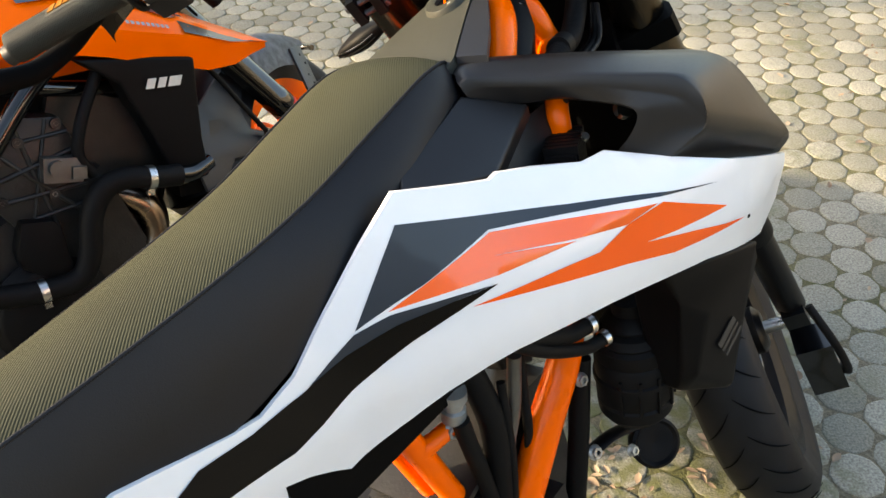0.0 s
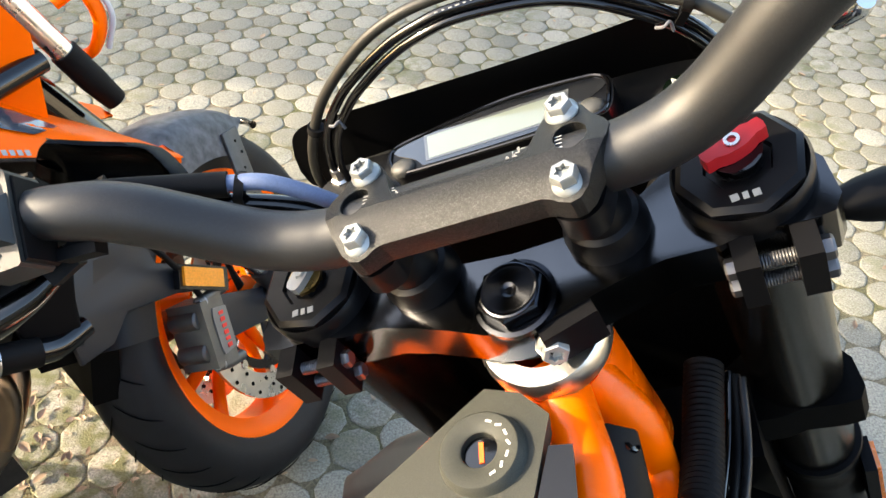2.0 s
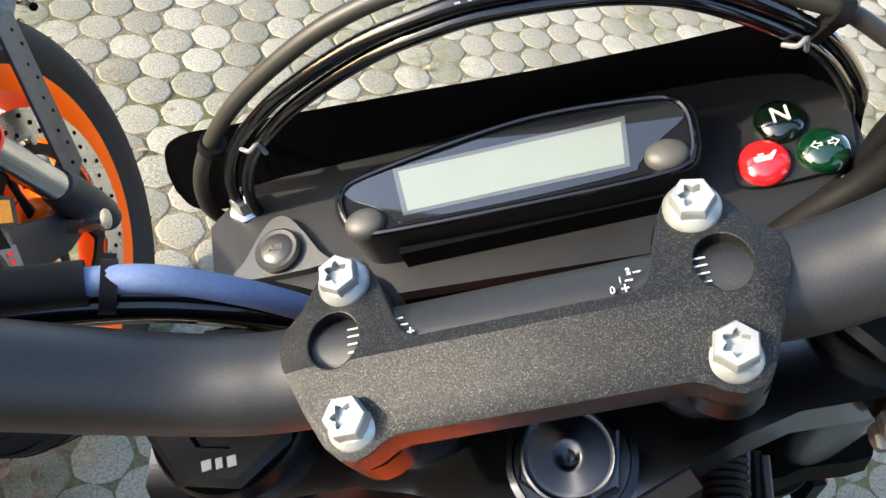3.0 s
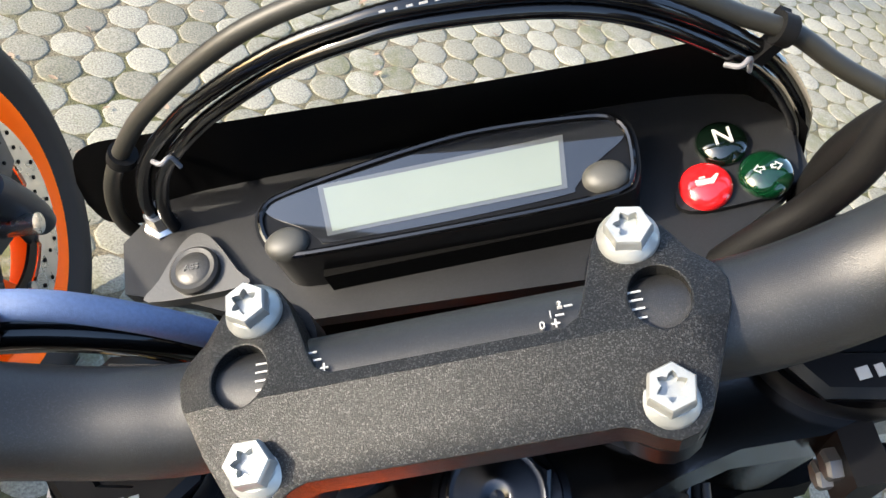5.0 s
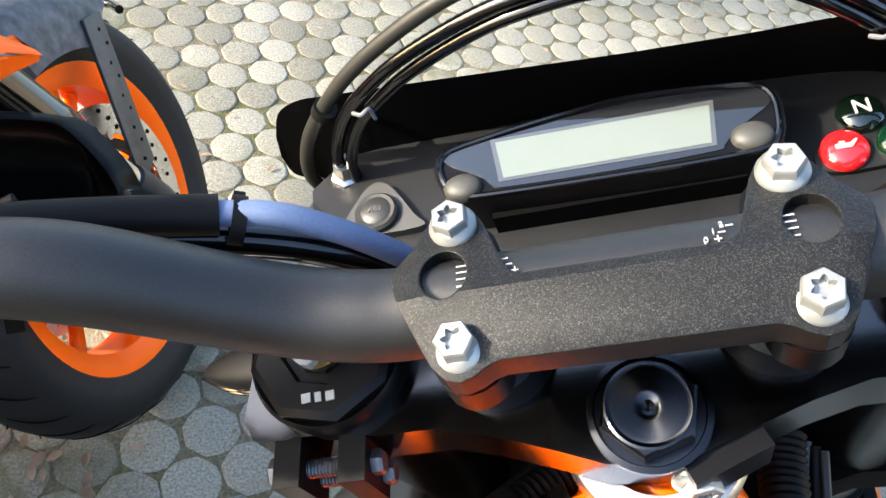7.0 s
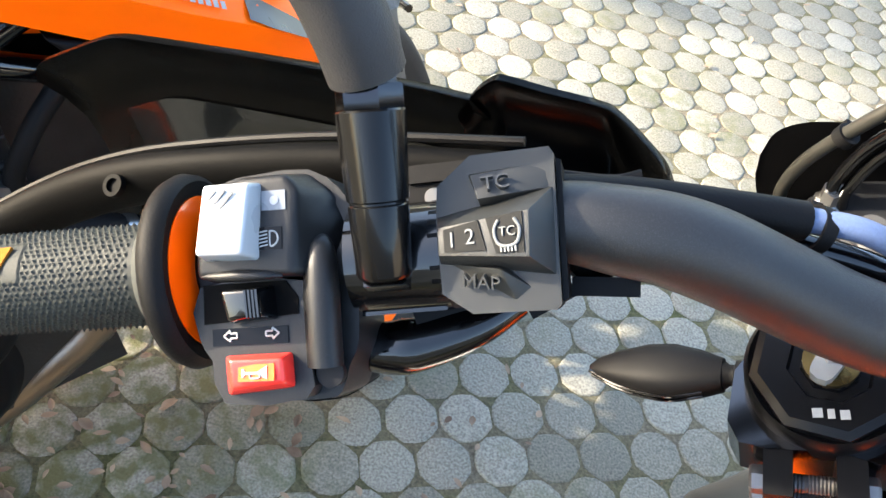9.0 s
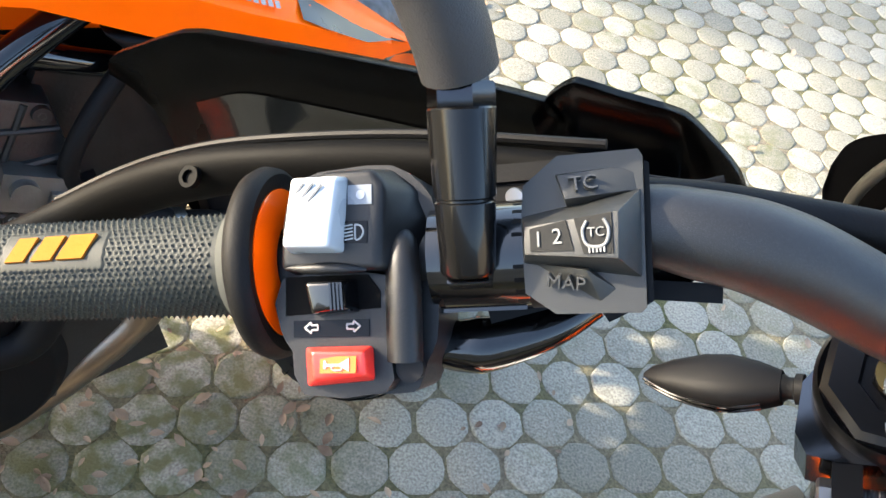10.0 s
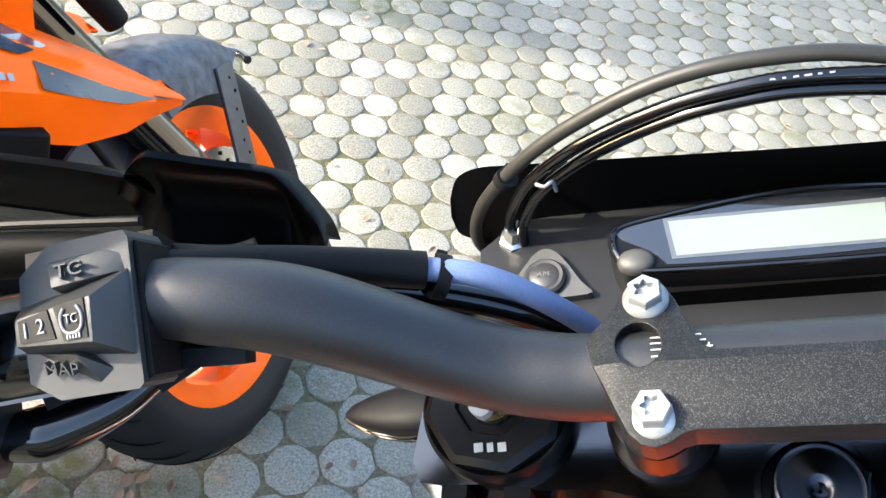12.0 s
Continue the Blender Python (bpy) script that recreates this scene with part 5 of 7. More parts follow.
for s, B in ((1, BODY), (1, LEFT_SHROUD)):
    sh = shroud(s)
    P = B
    panel = part("side_panel", skin(WHITE, sh, P, 0.004), M_white, bike, "white gloss plastic side panel with orange and dark graphics", sharp=60)
    for name, mat_, off, poly in DECALS:
        part(name, skin(poly, sh, P, 0.0, off), mat_, panel, sharp=60)
    part("panel_screw", lathe([(0.0005, 0), (0.0025, 0), (0.0015, 0.001), (0.0005, 0.001)], P @ Matrix.Translation(sh(0.095, 0.785, 0.0)) @ pose(0, 0, 0, 0, 90 * s, 0), 12), M_dark, panel)

    def q(r, f, u):
        return (s * r, f, u)

    # upper arm of the shroud: rings of top edge, crease, lower edge, window lip and back
    arm_rows = (
        ((0.082, -0.104, 0.984), (0.108, -0.114, 0.980), (0.111, -0.112, 0.972), (0.114, -0.105, 0.958), (0.085, -0.090, 0.950), (0.072, -0.090, 0.972)),
        ((0.0907, -0.0938, 0.9898), (0.1140, -0.1070, 0.9840), (0.1190, -0.1010, 0.9735), (0.1230, -0.0860, 0.9550), (0.094, -0.070, 0.945), (0.076, -0.075, 0.975)),
        ((0.1000, -0.0732, 0.9887), (0.1270, -0.0900, 0.9790), (0.1330, -0.0830, 0.9695), (0.1332, -0.0655, 0.9480), (0.105, -0.050, 0.940), (0.085, -0.055, 0.972)),
        ((0.1186, -0.0323, 0.9788), (0.1460, -0.0650, 0.9725), (0.1494, -0.0616, 0.9634), (0.1520, -0.0480, 0.9485), (0.120, -0.015, 0.930), (0.104, -0.015, 0.962)),
        ((0.1399, 0.0145, 0.9666), (0.1696, -0.0352, 0.9658), (0.1743, -0.0291, 0.9528), (0.1700, -0.0330, 0.9420), (0.135, 0.015, 0.918), (0.124, 0.028, 0.950)),
        ((0.1619, 0.0631, 0.9524), (0.1946, -0.0026, 0.9562), (0.1950, -0.0020, 0.9420), (0.1860, -0.0190, 0.9360), (0.150, 0.040, 0.905), (0.146, 0.075, 0.936)),
        ((0.1825, 0.1085, 0.9382), (0.2155, 0.0247, 0.9472), (0.2170, 0.0265, 0.9270), (0.1970, -0.0110, 0.9300), (0.160, 0.055, 0.890), (0.166, 0.112, 0.920)),
        ((0.1950, 0.1420, 0.9150), (0.2240, 0.0360, 0.9360), (0.2250, 0.0370, 0.9120), (0.1984, -0.0092, 0.9200), (0.160, 0.055, 0.875), (0.176, 0.135, 0.890)),
        ((0.2060, 0.1760, 0.8640), (0.2300, 0.0420, 0.9180), (0.2302, 0.0439, 0.8985), (0.1925, -0.0150, 0.9060), (0.165, 0.050, 0.860), (0.184, 0.160, 0.850)),
        ((0.2149, 0.2030, 0.8230), (0.2290, 0.0460, 0.8940), (0.2240, 0.0280, 0.8900), (0.1850, -0.0200, 0.8960), (0.170, 0.045, 0.850), (0.190, 0.180, 0.815)),
        ((0.2130, 0.1890, 0.8080), (0.2160, 0.0120, 0.8800), (0.2140, 0.0060, 0.8790), (0.1780, -0.0220, 0.8860), (0.170, 0.040, 0.840), (0.190, 0.175, 0.800)),
    )
    lines = [curve_points([row[k] for row in arm_rows], 4) for k in range(6)]
    rings = []
    for row in zip(*lines):
        ring = []
        for k in range(6):
            p, a, b = row[k], row[k - 1], row[(k + 1) % 6]
            w_ = 0.12 if k in (0, 1) else 0.10
            ring += [p.lerp(a, w_), p.lerp(a, w_ * 0.3).lerp(p.lerp(b, w_ * 0.3), 0.5), p.lerp(b, w_)]
            if k == 0:
                ring.append((p + b) / 2 + Vector((0.004, 0, 0.004)))
        rings.append([B @ Vector((s * p.x, p.y, p.z)) for p in ring])
    arm = part("shroud_arm", ring_loft(bmesh.new(), rings), M_cover, bike, "matt black upper arm of the side shroud", sharp=60)
    # panel between seat and window
    v = [q(0.110, -0.116, 0.972), q(0.1332, -0.0656, 0.9485), q(0.1600, -0.136, 0.918), q(0.1474, -0.220, 0.935), q(0.132, -0.208, 0.945), q(0.090, -0.100, 0.945), q(0.125, -0.055, 0.925), q(0.148, -0.130, 0.890), q(0.130, -0.205, 0.905), q(0.115, -0.19, 0.92)]
    f = [(0, 1, 2, 3, 4), (5, 9, 8, 7, 6), (0, 5, 6, 1), (1, 6, 7, 2), (2, 7, 8, 3), (3, 8, 9, 4), (4, 9, 5, 0)]
    part("shroud_panel", solid(v, f if s > 0 else [k[::-1] for k in f], B, 0.0035, segments=3), M_cover, bike, "matt black shroud panel beside the seat", sharp=50)
    # inner cover seen through the window
    v = [q(0.130, -0.065, 0.940), q(0.110, -0.005, 0.935), q(0.135, -0.010, 0.88), q(0.150, -0.135, 0.905), q(0.12, -0.065, 0.85), q(0.1, -0.005, 0.85), q(0.12, -0.01, 0.82), q(0.13, -0.135, 0.82)]
    f = [(0, 1, 2, 3), (4, 7, 6, 5), (0, 4, 5, 1), (1, 5, 6, 2), (2, 6, 7, 3), (3, 7, 4, 0)]
    part("inner_cover", solid(v, f, B, 0.004), M_plastic_grey, bike, "dark grey inner cover")
    # lower radiator wing
    v = [q(0.222, -0.020, 0.778), q(0.222, 0.130, 0.738), q(0.212, 0.004, 0.728), q(0.226, 0.030, 0.705), q(0.222, 0.120, 0.722), q(0.219, 0.016, 0.640), q(0.214, 0.084, 0.574), q(0.200, 0.012, 0.612), q(0.17, -0.012, 0.765), q(0.17, 0.12, 0.72), q(0.17, 0.085, 0.572), q(0.165, 0.010, 0.612)]
    f = [(0, 2, 3, 4, 1), (3, 5, 6, 4), (2, 7, 5, 3), (5, 7, 6), (0, 8, 11, 7, 2), (8, 9, 10, 11), (0, 1, 9, 8), (1, 4, 6, 10, 9), (6, 7, 11, 10)]
    wing = part("radiator_wing", solid(v, f, B, 0.006, segments=3), M_plastic, bike, "matt black radiator wing under the side panel", sharp=50)
    bm = bmesh.new()
    mt = B @ Matrix.Translation(q(0.2215, 0.068, 0.656)) @ pose(0, 0, 0, 0, 86 * s, 0) @ pose(0, 0, 0, 0, 0, 30)
    for k in range(3):
        block((0.004 + 0.004 * (k == 0), 0.034, 0.0006), mt @ pose(-0.012 + 0.009 * k, 0, 0.004), 0, bm)
    part("wing_marks", bm, surface("dull_grey_print", (0.018, 0.018, 0.0175), 0.5), wing, "faint lettering as plain bars")

# seat: loft of cross sections
B = MIDDLE
rows = ((-0.107, 0.034, 0.978, 0.040, 0.945), (-0.118, 0.046, 0.990, 0.054, 0.945), (-0.134, 0.056, 0.9975, 0.068, 0.950), (-0.167, 0.058, 0.9955, 0.078, 0.945), (-0.230, 0.057, 0.980, 0.087, 0.932), (-0.301, 0.055, 0.962, 0.082, 0.900), (-0.378, 0.053, 0.951, 0.070, 0.864), (-0.453, 0.049, 0.944, 0.062, 0.848), (-0.544, 0.044, 0.938, 0.054, 0.843), (-0.70, 0.048, 0.938, 0.058, 0.845), (-0.90, 0.052, 0.945, 0.060, 0.86))
rings, topring, seam = [], [], {1: [], -1: []}
dense = curve_points([(f, rc, uc) for f, rc, uc, rb, ub in rows], 4)
SEAT_X = 0.006
dens2 = curve_points([(f, rb, ub) for f, rc, uc, rb, ub in rows], 4)
for a, b in zip(dense, dens2):
    f, rc, uc, rb, ub = a.x, a.y, a.z, b.y, b.z
    crown = 0.006 + 0.008 * min(1.0, max(0.0, (-0.115 - f) / 0.06))
    rc, rb = rc + 0.006, rb + 0.004
    top_ = [Vector((SEAT_X + rc * k, f, uc + crown * (1 - abs(k) ** 2.5))) for k in (1, 0.9, 0.7, 0.45, 0.2, 0, -0.2, -0.45, -0.7, -0.9, -1)]
    topring.append([B @ p for p in top_])
    side = []
    for s in (1, -1):
        col = [Vector((SEAT_X * (1 - k) + s * (rc + (rb - rc) * k + 0.006 * math.sin(math.pi * k)), f, uc + (ub - uc) * k)) for k in (0, 0.12, 0.35, 0.65, 1)]
        side.append([B @ p for p in col])
        seam[s].append((SEAT_X + s * (rc + 0.0006), f, uc + 0.0004))
    rings.append(side)
bm = ring_loft(bmesh.new(), topring, caps=False, closed=False)
seat = part("seat", bm, M_seat, bike, "long ribbed dark olive-grey seat top")
for k, s in ((0, 1), (1, -1)):
    part("seat_side", ring_loft(bmesh.new(), [r[k] for r in rings], caps=False, closed=False), M_seat_side, bike, "smooth black side of the seat")
    part("seat_seam", sweep(seam[s], 0.0016, B, 8, 1), M_seat_side, seat, "raised stitched seam")
# tank cover with the ignition lock
def tank(r, f, off):
    return Vector((r + 0.011, f - 0.009, 1.0355 + 0.33 * f - 1.6 * r * r + off))


half = [(0.0, -0.006), (0.018, -0.010), (0.023, -0.023), (0.033, -0.05), (0.045, -0.08), (0.056, -0.107), (0.058, -0.16), (0.0, -0.16)]
poly = half + [(-x, y) for x, y in half[::-1][1:-1]]
cover = part("tank_cover", skin(poly, tank, B, 0.012, 0.0, 0.012), surface("speckled_grey_plastic", (0.036, 0.037, 0.030), 0.5, var=0.08, bump=0.2, grain=2500, fine=0.5, spec=0.18, rvar=0.05), bike, "speckled grey tank cover with ignition lock", sharp=50)
for s in (1, -1):
    if s < 0:
        poly = [(-0.0170, -0.010), (-0.0255, -0.008), (-0.0385, -0.050), (-0.0500, -0.080), (-0.0605, -0.110), (-0.0520, -0.112), (-0.0415, -0.080), (-0.0300, -0.050)]
        part("frame_rail", skin(poly, tank, B, 0.010, -0.034, 0.003), M_orange, cover, "orange frame rail along the tank cover", sharp=50)
        continue
    poly = [(0.0245, -0.022), (0.033, -0.016), (0.052, -0.044), (0.066, -0.066), (0.079, -0.092), (0.0560, -0.104), (0.0462, -0.08), (0.0342, -0.05)]
    part("tank_side", skin([(s * x, y) for x, y in poly], lambda r, f, off: tank(r, f, off) - Vector((0, 0, 0.12 * max(0, abs(r) - 0.014 - max(0, -f) * 0.4))), B, 0.006, -0.0012, 0.012), surface("slate_plastic", (0.012, 0.0135, 0.017), 0.45, var=0.06, bump=0.1, grain=3000, spec=0.3), cover, "slate side strip of the tank cover", sharp=50)
m = B @ Matrix.Translation(tank(0.0, -0.038, 0.0)) @ pose(0, 0, 0, 20, 0, 0)
lock = part("ignition_lock", lathe([(0.0240, -0.006), (0.0205, 0.0), (0.0190, 0.0040), (0.0180, 0.0050), (0.0095, 0.0050), (0.0085, 0.0042), (0.0085, 0.0), (0.0005, 0.0)], m, 48), surface("speckled_grey_plastic_lock", (0.036, 0.037, 0.030), 0.5, var=0.08, bump=0.2, grain=2500, fine=0.5, spec=0.18), cover, "round ignition lock", sharp=40)
bm = lathe([(0.0005, 0.0), (0.0080, 0.0), (0.0078, 0.0014), (0.0005, 0.0016)], m, 32)
part("lock_cylinder", bm, M_gloss, lock, "black lock cylinder")
part("key_slot", block((0.0022, 0.0100, 0.0010), m @ pose(0.0005, 0, 0.0017, 0, 0, 35), 0.0002), M_orange_decal, lock, "orange key slot shutter")
bm = bmesh.new()
for k in range(7):
    a = radians(-30 + 22 * k)
    block((0.0030, 0.0012, 0.0003), m @ pose(0.0138 * math.cos(a), 0.0138 * math.sin(a), 0.0051, 0, 0, math.degrees(a) + 90 + 30 * (k % 2)), 0, bm)
part("lock_symbols", bm, surface("pale_lock_print", (0.4, 0.4, 0.37), 0.5), lock, "pale lock symbols as plain bars")

# steering head and frame
def steer_point(k, y=0.0):
    return Vector((0.0, -0.0185, TOP)) + STEER * k + Vector((0, y, 0))


bm = lathe([(0.020, 0.0), (0.0290, 0.0), (0.0310, -0.003), (0.0310, -0.013), (0.0290, -0.016), (0.020, -0.016)], along(C, steer_point(0.026) + Vector((0.002, -0.005, 0.001)), steer_point(-0.1) + Vector((0.002, -0.005, 0.001))), 48)
part("head_bearing_ring", bm, M_steel, bike, "bright steel steering head ring")
bm = lathe([(0.02, 0.0), (0.0285, 0.0), (0.0285, -0.16), (0.02, -0.16)], along(C, steer_point(0.042), steer_point(-0.1)), 40)
main_frame = part("frame", bm, M_orange, bike, "orange tubular steel frame")
for s, B in ((1, BODY), (1, LEFT @ Matrix.Translation((-0.010, 0, -0.013)))):
    bm = sweep([(s * 0.010, 0.018, 1.024), (s * 0.034, 0.004, 1.012), (s * 0.060, -0.014, 1.000), (s * 0.082, -0.040, 0.981), (s * 0.092, -0.060, 0.960), (s * 0.092, -0.080, 0.925), (s * 0.090, -0.12, 0.88), (s * 0.08, -0.4, 0.79)], 0.0145, B, 24, 8)
    part("frame_tube", bm, M_orange, main_frame)
    bm = sweep([(s * 0.016, 0.030, 1.020), (s * 0.034, 0.048, 0.985), (s * 0.046, 0.054, 0.950), (s * 0.090, 0.020, 0.940), (s * 0.126, -0.026, 0.930), (s * 0.132, -0.032, 0.890), (s * 0.128, -0.035, 0.80), (s * 0.122, -0.060, 0.685), (s * 0.120, -0.104, 0.616), (s * 0.118, -0.149, 0.544), (s * 0.11, -0.20, 0.45)], [0.0145, 0.0145, 0.014, 0.012, 0.0105, 0.0105, 0.014, 0.017, 0.0185, 0.0185, 0.0185], B, 24, 8)
    part("frame_tube", bm, M_orange, main_frame)
    bm = sweep([(s * 0.10, -0.31, 0.87), (s * 0.10, -0.256, 0.710), (s * 0.10, -0.218, 0.591), (s * 0.10, -0.18, 0.48)], 0.0125, B, 20, 8)
    part("frame_tube", bm, M_orange, main_frame)
    bm = sweep([(s * 0.102, -0.243, 0.672), (s * 0.106, -0.228, 0.676), (s * 0.106, -0.209, 0.677)], [0.011, 0.009, 0.009], B, 16, 5)
    part("frame_lug", bm, M_orange, main_frame)
    hex_bolt(main_frame, B @ Matrix.Translation((s * 0.116, -0.209, 0.677)) @ pose(0, 0, 0, 0, 90 * s, 0), 0.013, 0.006, name="frame_bolt")
    # gusset plates at the head and black cover with a screw
    v = [(s * 0.020, 0.016, 1.028), (s * 0.026, 0.040, 1.022), (s * 0.046, 0.066, 0.966), (s * 0.050, 0.044, 0.950), (s * 0.020, 0.012, 1.005), (s * 0.020, 0.038, 1.0), (s * 0.040, 0.062, 0.945), (s * 0.044, 0.042, 0.930)]
    part("head_gusset", solid(v, [(0, 1, 2, 3), (4, 7, 6, 5), (0, 4, 5, 1), (1, 5, 6, 2), (2, 6, 7, 3), (3, 7, 4, 0)], B, 0.002), M_orange, main_frame)
    v = [(s * 0.044, 0.013, 1.017), (s * 0.054, 0.027, 1.008), (s * 0.070, 0.018, 0.984), (s * 0.104, -0.030, 0.962), (s * 0.100, -0.044, 0.966), (s * 0.070, -0.008, 0.996), (s * 0.040, 0.012, 0.99), (s * 0.050, 0.024, 0.975), (s * 0.068, 0.014, 0.950), (s * 0.100, -0.034, 0.935), (s * 0.096, -0.046, 0.94), (s * 0.064, -0.010, 0.97)]
    f = [(0, 1, 2, 3, 4, 5), (6, 11, 10, 9, 8, 7)] + [(k, k + 6, (k + 1) % 6 + 6, (k + 1) % 6) for k in range(6)]
    plate = part("frame_cover", solid(v, f, B, 0.002), M_plastic, bike, "black plastic cover beside the frame tube")
    part("cover_screw", lathe([(0.0005, 0.0), (0.0055, 0.0), (0.0050, 0.004), (0.0024, 0.0045), (0.0022, 0.002), (0.0005, 0.002)], B @ Matrix.Translation((s * 0.0535, 0.0185, 1.002)) @ pose(0, 0, 0, -25, 25 * s, 0), 20), M_gloss, plate)
    # ribbed hose and cables down beside the head
    part("ribbed_hose", sweep([(s * 0.030, 0.120, 0.975), (s * 0.042, 0.102, 0.966), (s * 0.062, 0.072, 0.958), (s * 0.082, 0.038, 0.958), (s * 0.098, 0.006, 0.955), (s * 0.108, -0.022, 0.942), (s * 0.114, -0.045, 0.90)], 0.0112, B, 20, 8, rib=(0.0040, 0.0017)), M_rubber, bike, "black ribbed wiring hose", sharp=70)
    part("cable_band", sweep([(s * 0.0800, 0.0415, 0.960), (s * 0.0890, 0.0240, 0.961)], 0.0118, B, 18, 3), M_rubber, bike)
    for k, mt_ in ((0, M_gloss), (1, M_rubber), (2, M_plastic_grey)):
        part("cable", sweep([(s * (0.040 + 0.004 * k), 0.130, 0.970), (s * (0.060 + 0.006 * k), 0.100, 0.945), (s * (0.096 + 0.006 * k), 0.030, 0.945), (s * (0.125 + 0.006 * k), -0.025, 0.935)], 0.0026, B, 10, 8), mt_, bike)
B = BODY
# fin-cooled regulator behind the window
mr_ = B @ pose(0.147, -0.045, 0.884, 0, 0, -55)
reg = part("regulator", block((0.055, 0.026, 0.040), mr_, 0.003), M_plastic, bike, "black finned voltage regulator")
for k in range(7):
    part("regulator_fin", block((0.004, 0.030, 0.042), mr_ @ pose(-0.021 + 0.007 * k, 0, 0.006), 0.001), M_plastic, reg)
part("regulator_screw", lathe([(0.001, 0), (0.004, 0), (0.004, 0.003), (0.001, 0.003)], B @ pose(0.163, -0.036, 0.909, 0, 40, 0), 14), M_steel, reg)
part("bracket_bolt", lathe([(0.001, 0), (0.009, 0), (0.009, 0.006), (0.006, 0.007), (0.001, 0.007)], B @ pose(0.150, 0.030, 0.905, 0, 50, 0), 20), M_steel, reg)
hex_bolt(bike, B @ Matrix.Translation((0.0571, 0.1028, 0.9178)) @ pose(0, 0, 0, -60, 30, 0), 0.012, 0.010, name="guide_bolt")
hex_bolt(bike, B @ Matrix.Translation((0.0650, 0.0960, 0.9000)) @ pose(0, 0, 0, -60, 30, 0), 0.011, 0.010, name="guide_bolt")

# front wheel
def tyre_profile(rad, width, rim):
    h = rad - rim
    return [(rim, -width * 0.36), (rim + h * 0.30, -width * 0.47), (rim + h * 0.55, -width * 0.50), (rim + h * 0.80, -width * 0.40), (rim + h * 0.94, -width * 0.22), (rad, 0.0), (rim + h * 0.94, width * 0.22), (rim + h * 0.80, width * 0.40), (rim + h * 0.55, width * 0.50), (rim + h * 0.30, width * 0.47), (rim, width * 0.36)]


def wheel(owner, name, m, rim_mat, spoked, label, seg=72):
    """m: at the hub, z along the axle."""
    w = part(name, lathe(tyre_profile(0.300, 0.118, 0.214), m, seg), M_tyre, owner, label, sharp=60)
    # grooves of the tread, cut as dark raised-edge lines
    for s in (1, -1):
        pts = []
        for j in range(6):
            t = j / 5
            ww = 0.006 + 0.046 * t
            rr = 0.3003 - 0.020 * (ww / 0.0525) ** 2.4
            a = s * 0.02 + 0.20 * t - 0.04 * t * t + (0.1 if s < 0 else 0)
            pts.append((rr * math.cos(a), rr * math.sin(a), s * ww))
        me = mesh_from("tread_groove", sweep(pts, [0.0005, 0.0010, 0.0013, 0.0013, 0.0011, 0.0005], None, 6, 2), M_dark)
        for k in range(30):
            ob = new("tread_groove", me)
            ob.parent = w
            ob.matrix_basis = m @ pose(0, 0, 0, 0, 0, 12 * k)
    rim_bm = lathe([(0.188, -0.030), (0.205, -0.040), (0.2155, -0.045), (0.2215, -0.0455), (0.2215, -0.0425), (0.2120, -0.040), (0.2000, -0.020), (0.1960, 0.0), (0.2000, 0.020), (0.2120, 0.040), (0.2215, 0.0425), (0.2215, 0.0455), (0.2155, 0.045), (0.205, 0.040), (0.188, 0.030), (0.184, 0.0)], m, seg)
    rim = part("rim", rim_bm, rim_mat, w, sharp=35)
    if spoked:
        for k in range(36):
            a = 2 * math.pi * k / 36
            b = a + (0.5 if k % 4 < 2 else -0.5)
            s = 1 if k % 2 else -1
            part("spoke", sweep([(0.035 * math.cos(b), 0.035 * math.sin(b), s * 0.032), (0.187 * math.cos(a), 0.187 * math.sin(a), s * 0.008)], 0.0018, m, 6, 1), M_steel, w)
    else:
        for k in range(5):
            for s in (-1, 1):
                a = 2 * math.pi * k / 5
                bm = sweep([(0.040 * math.cos(a), 0.040 * math.sin(a), 0.010 * s), (0.11 * math.cos(a + s * 0.10), 0.11 * math.sin(a + s * 0.10), 0.004 * s), (0.190 * math.cos(a + s * 0.20), 0.190 * math.sin(a + s * 0.20), 0.012 * s)], [0.013, 0.010, 0.013], m, 12, 5, squash=0.8)
                part("spoke", bm, rim_mat, w)
    part("hub", lathe([(0.012, -0.055), (0.030, -0.055), (0.042, -0.045), (0.042, -0.03), (0.032, -0.02), (0.032, 0.02), (0.042, 0.03), (0.042, 0.045), (0.030, 0.055), (0.012, 0.055)], m, 36), M_anod if spoked else rim_mat, w)
    return w


HUB = Vector((0.0, 0.073, -0.965))
mw = C @ Matrix.Translation(HUB) @ Matrix.Scale(1 / 1.057, 4) @ pose(0, 0, 0, 0, 90, 0)
wheel(bike, "front_wheel", mw, M_anod, True, "road tyre of the spoked front wheel")
part("axle", lathe([(0.004, -0.125), (0.012, -0.125), (0.012, 0.125), (0.004, 0.125)], mw, 24), M_steel, bike, "steel front axle")
# front fender
def fender(m, r0, a0, a1, wid, thick=0.003, n=24):
    rings = []
    for k in range(n + 1):
        a = radians(a0 + (a1 - a0) * k / n)
        rr = r0 + 0.012 * math.sin(math.pi * k / n)
        ww = wid * (0.75 + 0.25 * math.sin(math.pi * min(1, k / n + 0.15)))
        rings.append([m @ Vector(((rr - 0.045 * abs(t) ** 2.2) * math.cos(a), (rr - 0.045 * abs(t) ** 2.2) * math.sin(a), ww * t)) for t in (-1, -0.8, -0.5, -0.2, 0, 0.2, 0.5, 0.8, 1)])
    bm = ring_loft(bmesh.new(), rings, caps=False, closed=False)
    bmesh.ops.solidify(bm, geom=bm.faces[:], thickness=thick)
    return bm


